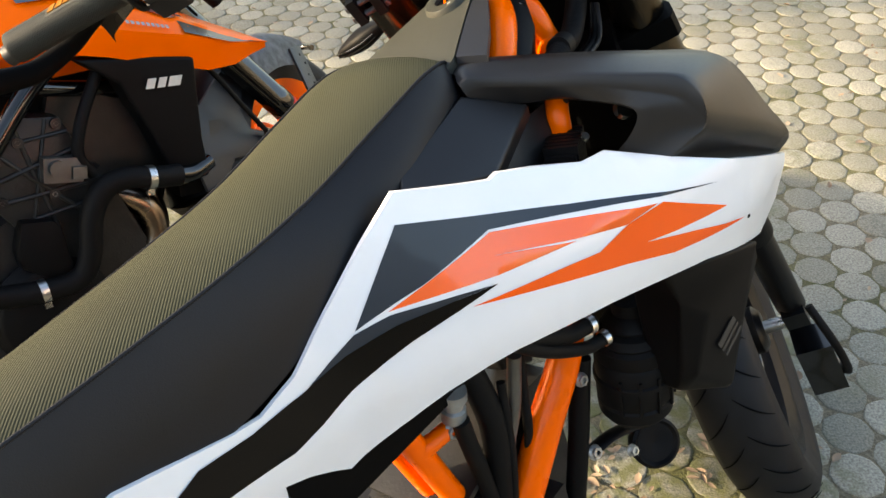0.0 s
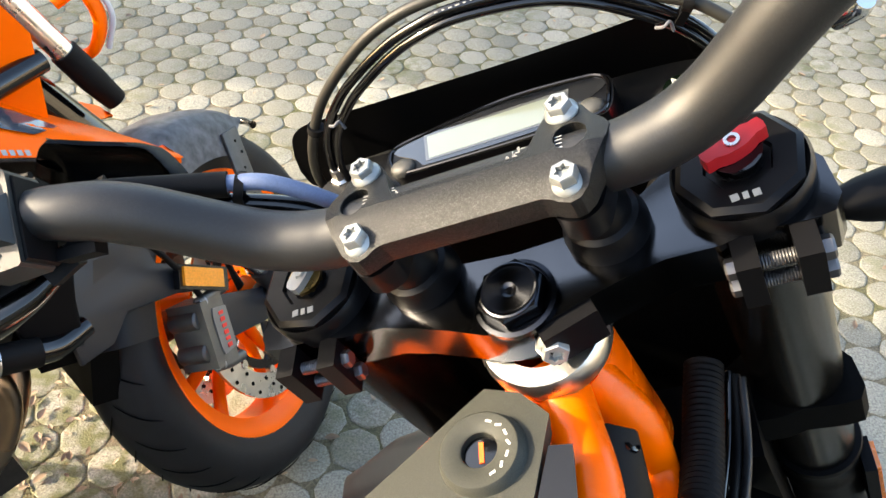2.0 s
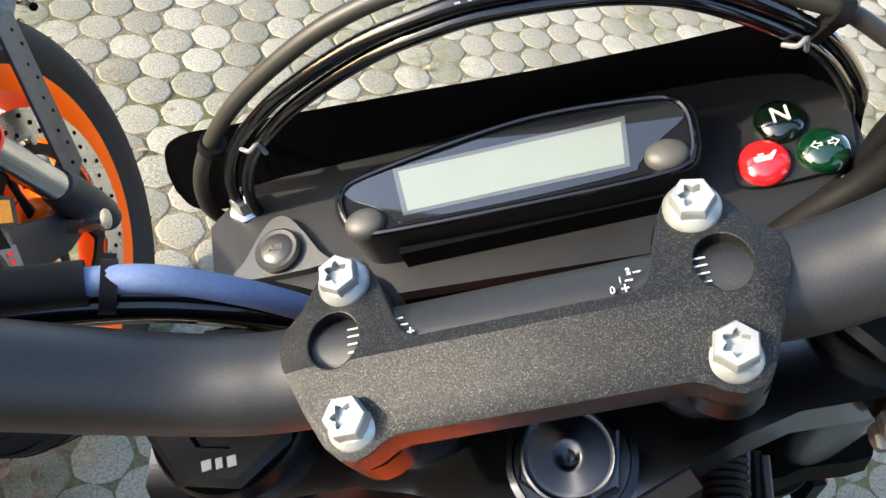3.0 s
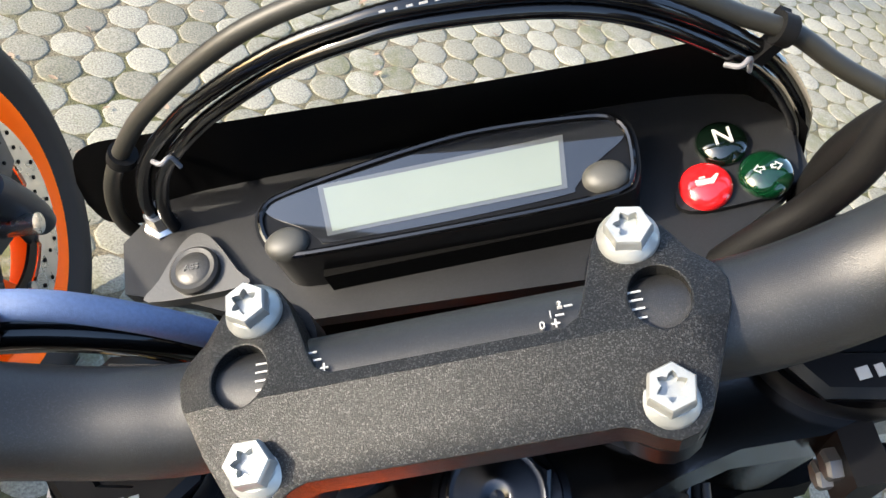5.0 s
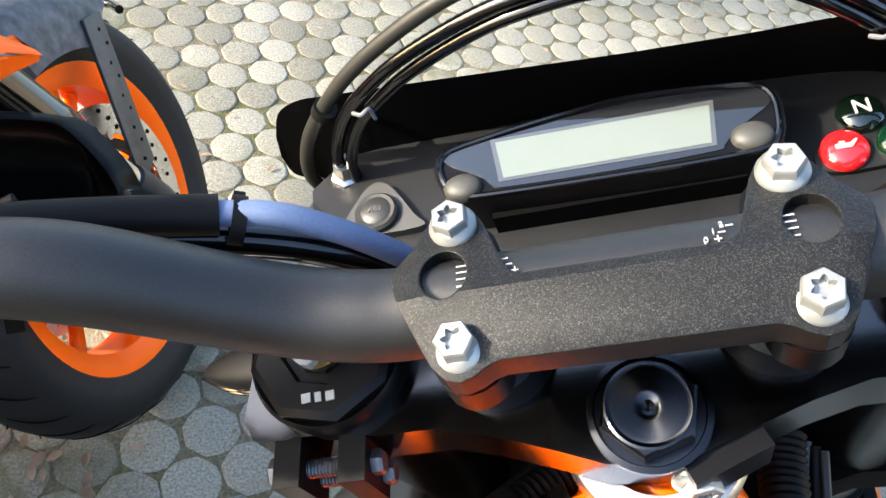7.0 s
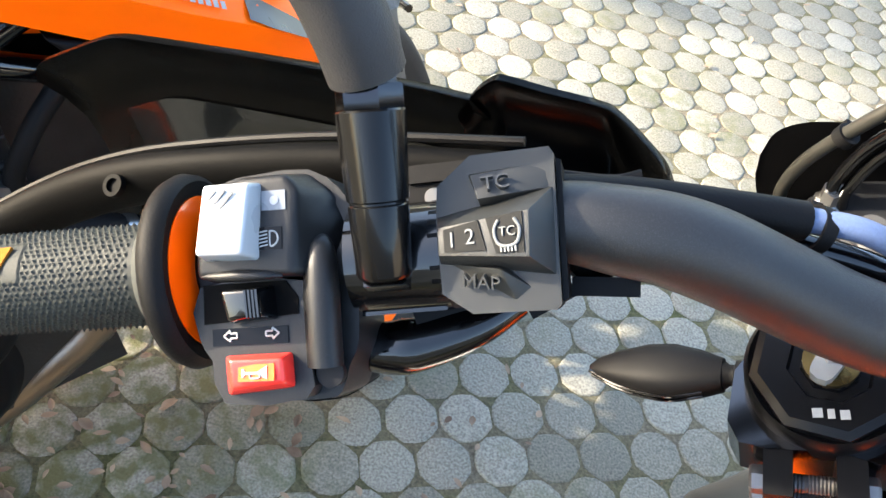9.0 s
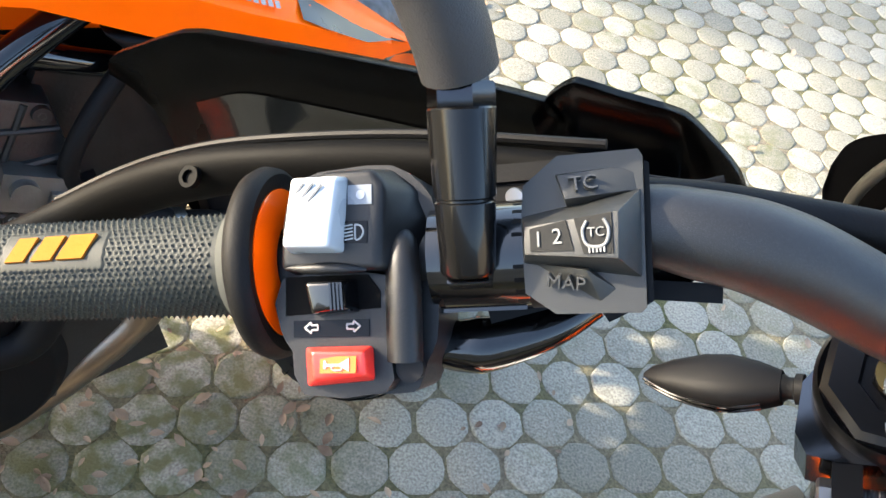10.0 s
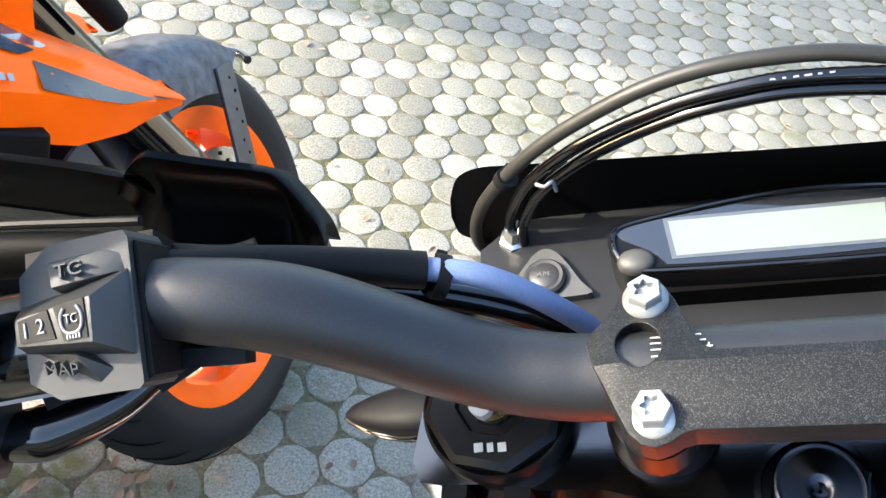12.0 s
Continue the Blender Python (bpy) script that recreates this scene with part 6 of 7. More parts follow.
part("front_fender", fender(mw, 0.335, 60, 200, 0.068), M_plastic, bike, "matt black front fender", sharp=50)
bm = sweep([(0.135, -0.02, -0.80), (0.150, -0.06, -0.86), (0.150, -0.05, -0.95), (0.13, 0.02, -1.02)], 0.006, C, 12, 6)
part("brake_line", bm, M_rubber, bike, "black brake line beside the wheel")
part("brake_caliper", block((0.05, 0.05, 0.10), at(C, 0.118, -0.03, -0.93, -10), 0.012, None, 3), M_gloss, bike, "black brake caliper")

# engine, canister, horn and hoses under the side panel
N = MIDDLE
eng = part("engine", block((0.18, 0.30, 0.34), N @ pose(-0.02, -0.29, 0.36), 0.02, None, 3), M_engine_dark, bike, "dark grey single-cylinder engine")
# hidden left-hand engine block, added so that its shadow covers the ground
part("crankcase_sun_block", block((0.11, 0.30, 0.34), N @ pose(-0.115, -0.13, 0.36), 0.02, None, 3), M_engine_dark, eng, "unseen dark engine block, added to shade the ground beside it")
for k in range(6):
    part("cooling_rib", block((0.13, 0.15, 0.006), N @ pose(-0.02, -0.20, 0.52 + 0.018 * k, 15), 0.002), M_engine_dark, eng)
# added near-black blocks that stand for shade where the ground would show
part("airbox_gap_fill", block((0.12, 0.30, 0.16), N @ pose(0, -0.26, 0.80), 0.03, None, 3), M_dark, bike, "black filler block in the unlit space under the seat")
part("radiator", block((0.26, 0.05, 0.26), N @ pose(0, 0.08, 0.74, -12), 0.006), M_dark, bike, "black radiator block, filling the unlit gap behind the fork")
part("seat_gap_fill", block((0.10, 0.16, 0.05), N @ pose(0, -0.19, 0.925), 0.01), M_dark, bike, "black filler block for the unlit gap under the seat front")
part("tank_gap_fill", block((0.06, 0.11, 0.10), N @ pose(0.005, -0.10, 0.925), 0.01), M_dark, bike, "black filler block for the unlit gap under the tank cover")
part("tail_body", block((0.09, 0.60, 0.10), N @ pose(0, -0.65, 0.80, 4), 0.03, None, 3), M_plastic, bike, "black tail section under the seat")
prof = [(0.004, -0.066), (0.026, -0.066), (0.034, -0.062), (0.037, -0.055), (0.040, -0.053), (0.041, -0.040), (0.039, -0.037), (0.041, -0.034), (0.041, -0.012), (0.0435, -0.010), (0.0435, -0.005), (0.041, -0.003), (0.041, 0.014), (0.039, 0.017), (0.0405, 0.020), (0.040, 0.034), (0.036, 0.038), (0.038, 0.042), (0.034, 0.050), (0.028, 0.053), (0.030, 0.058), (0.025, 0.066), (0.019, 0.070), (0.019, 0.084), (0.004, 0.085)]
can = part("carbon_canister", lathe(prof, B @ pose(0.140, 0.014, 0.622, -2, 2, 0), 44), M_rubber, bike, "black ribbed plastic canister", sharp=35)
for k in range(5):
    a = radians(-70 + 28 * k)
    part("canister_rib", block((0.004, 0.003, 0.046), B @ pose(0.140, 0.014, 0.622, -2, 2, 0) @ pose(0.0415 * math.cos(a), 0.0415 * math.sin(a), -0.018, 0, 0, math.degrees(a)), 0.001), M_rubber, can)
hm = B @ pose(0.140, 0.026, 0.503, 20, 65, 0) @ Matrix.Scale(0.86, 4)
horn = part("horn", lathe([(0.002, -0.016), (0.020, -0.016), (0.026, -0.010), (0.032, 0.0), (0.034, 0.010), (0.034, 0.018), (0.030, 0.020), (0.026, 0.016), (0.010, 0.016), (0.002, 0.014)], hm, 36), M_plastic, bike, "black disc horn")
part("horn_bracket", sweep([(0.134, -0.060, 0.549), (0.135, -0.031, 0.549), (0.136, 0.000, 0.540), (0.136, 0.026, 0.530)], 0.009, B, 12, 6, squash=0.45), M_plastic, horn)
hex_bolt(horn, B @ Matrix.Translation((0.143, -0.060, 0.551)) @ pose(0, 0, 0, 0, 70, 0), 0.012, 0.006, name="horn_bolt")
hex_bolt(horn, B @ Matrix.Translation((0.150, -0.010, 0.519)) @ pose(0, 0, 0, 0, 70, 0), 0.010, 0.006, name="horn_bolt")
for line, r in (([(0.152, -0.047, 0.718), (0.150, -0.062, 0.719), (0.150, -0.082, 0.723), (0.150, -0.113, 0.739), (0.148, -0.150, 0.765)], 0.0085), ([(0.157, -0.034, 0.697), (0.155, -0.050, 0.696), (0.155, -0.071, 0.702), (0.155, -0.114, 0.727), (0.152, -0.150, 0.756)], 0.0068)):
    hose = part("coolant_hose", sweep(line, r, B, 16, 8), M_rubber, bike, "black rubber coolant hose")
    part("hose_clamp", lathe([(r, -0.003), (r + 0.0018, -0.003), (r + 0.0018, 0.003), (r, 0.003)], along(B, line[0], line[1]) @ pose(0, 0, 0.006), 20), M_steel, hose, "bright hose clamp")
part("stay_rod", sweep([(0.122, -0.044, 0.660), (0.125, -0.067, 0.573), (0.124, -0.090, 0.480), (0.122, -0.10, 0.42)], 0.0115, B, 14, 5), M_plastic, bike, "black stay rod")
hex_bolt(bike, B @ Matrix.Translation((0.137, -0.057, 0.645)) @ pose(0, 0, 0, 0, 80, 0), 0.011, 0.005, name="stay_bolt")
hex_bolt(bike, B @ Matrix.Translation((0.135, -0.095, 0.470)) @ pose(0, 0, 0, 0, 80, 0), 0.016, 0.006, name="stay_bolt")
for pts, r, mt_ in (([(0.105, -0.175, 0.74), (0.115, -0.165, 0.66), (0.112, -0.17, 0.58), (0.10, -0.18, 0.5)], 0.014, M_rubber), ([(0.12, -0.203, 0.690), (0.118, -0.198, 0.65), (0.115, -0.190, 0.60), (0.11, -0.180, 0.5)], 0.009, M_rubber), ([(0.125, -0.13, 0.72), (0.12, -0.14, 0.66), (0.115, -0.16, 0.60), (0.10, -0.17, 0.5)], 0.007, M_alloy), ([(0.11, -0.11, 0.72), (0.115, -0.12, 0.66), (0.118, -0.13, 0.60), (0.11, -0.15, 0.5)], 0.005, M_rubber), ([(0.122, -0.15, 0.7), (0.126, -0.158, 0.62), (0.12, -0.165, 0.55)], 0.0045, M_rubber)):
    part("engine_hose", sweep(pts, r, B, 14, 6), mt_, bike)
part("breather_fitting", lathe([(0.002, 0), (0.012, 0), (0.012, 0.012), (0.009, 0.014), (0.009, 0.022), (0.013, 0.024), (0.013, 0.034), (0.002, 0.036)], B @ pose(0.112, -0.204, 0.690, -5, 10, 0), 18), M_zinc, bike, "zinc-plated pipe union")

# ================= second motorcycle, parked alongside =================
other = thing("motorcycle", (-0.55, 1.25, 0.0), "orange and black naked motorcycle with orange wheels, parked alongside", "motorcycle")
D = OTHER
AZ2, TILT2 = radians(-7.24), radians(24.12)
AX = Vector((math.cos(AZ2) * math.cos(TILT2), math.sin(AZ2) * math.cos(TILT2), math.sin(TILT2)))
W0 = Vector((-0.3420, 1.6120, 0.3022))
FW = axes(W0, AX, (-math.sin(AZ2), math.cos(AZ2), 0)) @ Matrix.Scale(1.08, 4)          # steered front: x along the axle
mo = FW @ pose(0, 0, 0, 0, 90, 0)
w = wheel(other, "front_wheel", mo, M_orange_paint, False, "road tyre on an orange cast front wheel")
part("rim_print", sweep([(0.2235 * math.cos(a), 0.2235 * math.sin(a), 0.0462) for a in [2 * math.pi * k / 60 for k in range(61)]], 0.0007, mo, 6, 1), M_dark, w)
# perforated brake discs
for s in (1, -1):
    bm = bmesh.new()
    prof = [(0.120, s * 0.060), (0.160, s * 0.060), (0.160, s * 0.065), (0.120, s * 0.065)]
    lathe(prof + prof[:1], mo, 72, bm)
    disc = part("brake_disc", bm, M_steel, w, "steel perforated brake disc", sharp=30)
    hole = mesh_from("disc_hole", lathe([(0.0003, s * 0.0585), (0.0032, s * 0.0585), (0.0032, s * 0.0665), (0.0003, s * 0.0665)], Matrix(), 8), M_dark)
    for k in range(48):
        a = 2 * math.pi * k / 48
        r = (0.129, 0.140, 0.151)[k % 3]
        ob = new("disc_hole", hole)
        ob.parent = disc
        ob.matrix_basis = mo @ pose(r * math.cos(a), r * math.sin(a), 0)
    for k in range(10):
        a = 2 * math.pi * k / 10
        part("disc_bobbin", lathe([(0.001, s * 0.057), (0.007, s * 0.057), (0.007, s * 0.067), (0.001, s * 0.067)], mo @ pose(0.117 * math.cos(a), 0.117 * math.sin(a), 0), 12), M_steel, w)
    bm = lathe([(0.098, s * 0.057), (0.113, s * 0.058), (0.113, s * 0.063), (0.098, s * 0.062), (0.098, s * 0.057)], mo, 60)
    carrier = part("disc_carrier", bm, M_anod, w, "black carrier ring of the brake disc")
    for k in range(5):
        a = 2 * math.pi * (k + 0.5) / 5
        part("carrier_arm", sweep([(0.040 * math.cos(a + 0.3), 0.040 * math.sin(a + 0.3), s * 0.058), (0.075 * math.cos(a + 0.12), 0.075 * math.sin(a + 0.12), s * 0.060), (0.102 * math.cos(a), 0.102 * math.sin(a), s * 0.060)], [0.010, 0.007, 0.011], mo, 10, 4, squash=0.4), M_anod, carrier)
part("axle", lathe([(0.003, -0.14), (0.014, -0.14), (0.014, 0.14), (0.006, 0.142), (0.003, 0.142)], mo, 24), M_steel, other)
# fork: slopes back from the axle
UPF = Vector((0, -math.sin(radians(22.5)), math.cos(radians(22.5))))
M_slate = surface("slate_black_plastic", (0.012, 0.014, 0.018), 0.4, var=0.08, bump=0.1, grain=4000, spec=0.3)
for s in (1, -1):
    a = Vector((s * 0.105, 0.030, 0.0))
    def fk(k, dx=0.0, dy=0.0):
        return tuple(a + UPF * k + Vector((dx, dy, 0)))
    leg = along(FW, fk(0), fk(0.3))
    bm = lathe([(0.005, -0.05), (0.018, -0.05), (0.024, -0.03), (0.027, 0.0), (0.027, 0.05), (0.024, 0.07), (0.005, 0.07)], leg, 28)
    foot = part("fork_foot", bm, M_slate, other, "black cast fork foot")
    v = [(s * 0.088, 0.060, 0.02), (s * 0.088, -0.01, 0.03), (s * 0.088, -0.11, 0.105), (s * 0.088, -0.125, 0.09), (s * 0.088, -0.150, 0.045), (s * 0.088, -0.03, -0.02), (s * 0.088, 0.02, -0.03), (s * 0.088, 0.05, -0.01)]
    o = [(x - s * 0.016, y, z) for x, y, z in v]
    n = len(v)
    part("caliper_bracket", solid(v + o, [tuple(range(n)), tuple(range(2 * n - 1, n - 1, -1))] + [(k, k + n, (k + 1) % n + n, (k + 1) % n) for k in range(n)], FW, 0.003), M_slate, foot, "black forked bracket of the caliper")
    part("fork_inner_tube", lathe([(0.005, 0.06), (0.0205, 0.06), (0.0205, 0.21), (0.005, 0.21)], leg, 28), M_chrome, other, "bright chrome fork tube")
    fo = part("fork_outer_tube", lathe([(0.005, 0.205), (0.0265, 0.205), (0.0275, 0.210), (0.0275, 0.236), (0.0260, 0.239), (0.0260, 0.56), (0.005, 0.56)], leg, 32), M_gloss, other, "gloss black fork outer tube")
    part("dust_ring", lathe([(0.0200, 0.200), (0.0276, 0.200), (0.0276, 0.2045), (0.0200, 0.2045)], leg, 28), M_redp, fo, "red ring at the fork seal")
    # caliper with bolts
    cm = FW @ axes((s * 0.086, -0.160, 0.080), (1, 0, 0), (0, 0.897, -0.443))
    cal = part("brake_caliper", block((0.060, 0.048, 0.096), cm, 0.010, None, 3), M_alloy, other, "grey cast brake caliper")
    part("caliper_face", prism([(-0.034, -0.019), (-0.022, -0.023), (0.022, -0.023), (0.034, -0.019), (0.030, 0.010), (-0.030, 0.010)], 0.0, 0.0025, cm @ pose(s * 0.0295, 0.015, 0) @ pose(0, 0, 0, 0, 90 * s, 0), 0.0008), surface("pale_caliper_lacquer", (0.17, 0.17, 0.168), 0.35, metal=0.4), cal, "pale grey caliper face")
    for k in (-1, 1):
        part("piston_housing", lathe([(0.002, -0.028), (0.014, -0.028), (0.014, 0.016), (0.011, 0.019), (0.002, 0.019)], cm @ pose(0, -0.019, 0.024 * k) @ pose(0, 0, 0, 0, 90 * s, 0), 20), M_alloy, cal)
        part("caliper_arm", sweep([(s * 0.020, -0.016, 0.046 * k), (s * 0.022, 0.010, 0.050 * k), (s * 0.020, 0.044, 0.052 * k)], 0.0085, cm, 14, 5), M_alloy, cal)
        hex_bolt(cal, cm @ pose(s * 0.022, -0.018, 0.046 * k) @ pose(0, 0, 0, 90, 0, 0), 0.012, 0.010, name="caliper_bolt")
    for k in range(6):
        part("caliper_mark", block((0.0008, 0.010, 0.0060 - 0.001 * (k % 2)), cm @ pose(s * 0.0325, 0.010, -0.024 + 0.0095 * k), 0), M_redp, cal, "red bar of the maker mark")
    # fender stay with the reflector
    v = [(s * 0.082, -0.250, 0.305), (s * 0.084, -0.120, 0.318), (s * 0.085, -0.088, 0.270), (s * 0.087, -0.144, 0.245), (s * 0.095, -0.160, 0.213), (s * 0.108, -0.110, 0.163), (s * 0.113, -0.080, 0.133), (s * 0.113, -0.096, 0.105), (s * 0.108, -0.172, 0.166), (s * 0.088, -0.240, 0.200), (s * 0.082, -0.280, 0.186), (s * 0.070, -0.326, 0.197), (s * 0.074, -0.310, 0.250)]
    o = [(x - s * 0.007, y, z) for x, y, z in v]
    n = len(v)
    f = [tuple(range(n)), tuple(range(2 * n - 1, n - 1, -1))] + [(k, k + n, (k + 1) % n + n, (k + 1) % n) for k in range(n)]
    part("fender_stay", solid(v + o, f, FW, 0.003), M_slate, other, "slate side stay of the front fender", sharp=45)
    rm = FW @ Matrix.Translation((s * 0.119, -0.128, 0.152)) @ pose(0, 0, 0, -44, 0, 0) @ pose(0, 0, 0, 0, 90 * s, 0)
    holder = part("reflector_holder", block((0.034, 0.102, 0.010), rm @ pose(0, 0, -0.004), 0.004), M_gloss, other, "black holder of the amber reflector")
    part("reflector", block((0.026, 0.082, 0.004), rm @ pose(0, -0.004, 0.003), 0.0012), M_amber, holder, "amber side reflector")


def hugger(r0, r1, a0, a1, sweep_back=0.0, n=24, thick=0.003):
    """A fender round the front wheel, from a0 to a1 degrees, with rounded shoulders and side walls."""
    shape = ((-0.083, 0.085), (-0.079, 0.040), (-0.070, 0.018), (-0.045, 0.005), (0.0, 0.0), (0.045, 0.005), (0.070, 0.018), (0.079, 0.040), (0.083, 0.085))
    rings = []
    for k in range(n + 1):
        q_ = k / n
        rr = r0 + (r1 - r0) * q_
        ring = []
        for x, drop in shape:
            back = sweep_back * (1 - q_) * (max(0.0, -x / 0.08) + 0.35 * max(0.0, x / 0.08) ** 2 + 0.5 * drop / 0.085)
            th = radians(a0 + (a1 - a0) * q_ + back)
            ring.append(FW @ Vector((x, (rr - drop) * math.cos(th), (rr - drop) * math.sin(th))))
        rings.append(ring)
    bm = ring_loft(bmesh.new(), rings, caps=False, closed=False)
    bmesh.ops.solidify(bm, geom=bm.faces[:], thickness=thick)
    return bm


part("front_fender", hugger(0.328, 0.345, 92, 148), M_slate, other, "slate black front fender over the orange wheel", sharp=50)
# tip: scuffs, plus the sky's sheen painted in as a paler grey
part("fender_tip", hugger(0.318, 0.328, 38, 93, 24.0, 18), surface("grey_worn_sky_lit_plastic", (0.15, 0.155, 0.165), 0.4, var=0.45, scale=60, bump=0.2, spec=0.4), other, "scuffed tip of the fender, its pale grey partly painted sky sheen", sharp=50)
lip = []
for x, r_, th in ((-0.080, 0.285, 68), (-0.066, 0.308, 60), (-0.040, 0.320, 50), (0.0, 0.324, 40), (0.040, 0.318, 38), (0.068, 0.300, 40)):
    lip.append((x, r_ * math.cos(radians(th)), r_ * math.sin(radians(th))))
part("fender_lip", sweep(lip, 0.0065, FW, 10, 5), M_gloss, other, "black rounded front lip of the fender")
for s in (1, -1):
    v = [(s * 0.084, 0.165, 0.228), (s * 0.086, 0.120, 0.240), (s * 0.100, 0.040, 0.060), (s * 0.104, 0.052, 0.035), (s * 0.104, 0.078, 0.042)]
    o = [(x - s * 0.006, y, z) for x, y, z in v]
    n = len(v)
    strut = part("fender_stay", solid(v + o, [tuple(range(n)), tuple(range(2 * n - 1, n - 1, -1))] + [(k, k + n, (k + 1) % n + n, (k + 1) % n) for k in range(n)], FW, 0.002), surface("grey_worn_plastic_stay", (0.035, 0.034, 0.032), 0.45, var=0.35, scale=60, bump=0.15), other, "grey perforated front stay of the fender", sharp=45)
    for k in range(9):
        t = k / 8
        part("stay_hole", lathe([(0.0003, -0.001), (0.0026, -0.001), (0.0026, 0.0012), (0.0003, 0.0012)], FW @ pose(s * (0.0862 + 0.0165 * t), 0.138 - 0.078 * t + 0.008 * (k % 2), 0.215 - 0.160 * t, 0, 90 * s, 0), 8), M_dark, strut)
bm = sweep([(0.085, -0.21, 0.48), (0.110, -0.205, 0.40), (0.120, -0.190, 0.335), (0.120, -0.175, 0.260), (0.116, -0.155, 0.190), (0.105, -0.14, 0.13)], 0.0045, FW, 12, 8)
part("brake_line", bm, M_rubber, other, "black brake line along the fork")

# tank with pointed shrouds
def side_loft(sections):
    return ring_loft(bmesh.new(), [[D @ Vector(p) for p in s_] for s_ in sections])


for s in (1, -1):
    secs = []
    for f, rt, ut, rm_, um, rl, ul in ((-0.083, 0.132, 0.700, 0.138, 0.697, 0.134, 0.687), (-0.12, 0.110, 0.728, 0.150, 0.708, 0.140, 0.686), (-0.16, 0.100, 0.757, 0.168, 0.728, 0.154, 0.684), (-0.22, 0.10, 0.800, 0.190, 0.760, 0.176, 0.698), (-0.30, 0.10, 0.870, 0.205, 0.795, 0.195, 0.738), (-0.38, 0.10, 0.930, 0.210, 0.83, 0.202, 0.782), (-0.48, 0.10, 0.95, 0.205, 0.86, 0.198, 0.825), (-0.60, 0.09, 0.93, 0.18, 0.87, 0.175, 0.84)):
        mid1 = ((rt * 2 + rm_) / 3 + 0.012, (ut * 2 + um) / 3)
        mid2 = ((rt + rm_ * 2) / 3 + 0.010, (ut + um * 2) / 3)
        ring = [(rt, ut), mid1, mid2, (rm_, um), (rl, ul), (rl - 0.05, ul + 0.012), (rt - 0.04, (ut + ul) / 2), (rt - 0.03, ut - 0.01)]
        secs.append([(s * r, f, u) for r, u in ring])
    shr = part("tank_shroud", side_loft(secs), M_orange_paint, other, "orange gloss tank shroud with a pointed front", sharp=28)
    # graphics laid on the flank
    def flank(f, u, off, s=s):
        ff = [-0.60, -0.48, -0.38, -0.30, -0.22, -0.16, -0.12, -0.083]
        r = float(np.interp(f, ff, [0.180, 0.205, 0.210, 0.205, 0.190, 0.168, 0.150, 0.138]))
        um = float(np.interp(f, ff, [0.87, 0.86, 0.83, 0.795, 0.760, 0.728, 0.708, 0.697]))
        ut = float(np.interp(f, ff, [0.93, 0.95, 0.93, 0.87, 0.80, 0.757, 0.728, 0.70]))
        rt = float(np.interp(f, ff, [0.09, 0.10, 0.10, 0.10, 0.10, 0.10, 0.11, 0.132]))
        k = min(1, max(0, (u - um) / max(0.004, ut - um)))
        return Vector((s * (r + (rt - r) * k + 0.034 * math.sin(math.pi * k) * min(1, (ut - um) / 0.1) * 0.42 + off), f, u))
    part("shroud_stripe", skin([(-0.215, 0.788), (-0.255, 0.822), (-0.32, 0.872), (-0.39, 0.915), (-0.47, 0.93), (-0.47, 0.895), (-0.38, 0.880), (-0.31, 0.840), (-0.250, 0.800)], flank, D, 0.0, 0.006), surface("slate_gloss_film", (0.05, 0.06, 0.075), 0.12, var=0.1, bump=0, coat=1.0), shr, "dark slate stripe on the shroud")
    part("shroud_stripe", skin([(-0.098, 0.7035), (-0.16, 0.7365), (-0.240, 0.792), (-0.245, 0.776), (-0.165, 0.7300)], flank, D, 0.0, 0.006), surface("dark_bronze_film", (0.05, 0.042, 0.034), 0.3, var=0.1, bump=0), shr, "black wedge on the shroud")
    for k in range(9):
        f0 = -0.335 + 0.0078 * k
        u0 = 0.822 - 0.0037 * k
        part("shroud_letter", skin([(f0, u0), (f0 + 0.0052, u0 - 0.0022), (f0 + 0.0058, u0 + 0.0026), (f0 + 0.0006, u0 + 0.0048)], flank, D, 0.0, 0.006, 0.05), M_marks, shr, "white bar of the lettering")
    # black radiator side panel with the emblem
    v = [(s * 0.205, -0.250, 0.735), (s * 0.196, -0.282, 0.600), (s * 0.192, -0.292, 0.530), (s * 0.190, -0.350, 0.536), (s * 0.196, -0.362, 0.640), (s * 0.203, -0.382, 0.740), (s * 0.200, -0.43, 0.795), (s * 0.200, -0.33, 0.765)]
    o = [(x * 0.7, y, z) for x, y, z in v]
    n = len(v)
    f = [tuple(range(n)), tuple(range(2 * n - 1, n - 1, -1))] + [(k, k + n, (k + 1) % n + n, (k + 1) % n) for k in range(n)]
    pan = part("radiator_panel", solid(v + o, f, D, 0.006, segments=3), M_plastic, other, "matt black radiator side panel with a pale emblem", sharp=50)
    em = D @ Matrix.Translation((s * 0.2065, -0.315, 0.7165)) @ pose(0, 0, 0, 90, 0, 90 * s) @ pose(0, 0, 0, 0, 0, -14 * s)
    bm = bmesh.new()
    for x, wd in ((-0.021, 0.014), (-0.002, 0.013), (0.020, 0.021)):
        prism([(x - wd / 2 - 0.003, -0.008), (x + wd / 2 - 0.003, -0.008), (x + wd / 2 + 0.003, 0.008), (x - wd / 2 + 0.003, 0.008)], 0.0, 0.0012, em, 0.0002, bm)
    part("panel_emblem", bm, surface("silver_emblem", (0.6, 0.6, 0.58), 0.35, metal=0.3), pan, "pale emblem drawn as plain shapes")
part("tank", block((0.22, 0.42, 0.20), D @ pose(0, -0.42, 0.86, -8), 0.05, None, 4), M_orange_paint, other, "orange fuel tank")
part("radiator", block((0.34, 0.05, 0.24), D @ pose(0, -0.30, 0.62, -12), 0.01), M_dark, other, "black radiator")
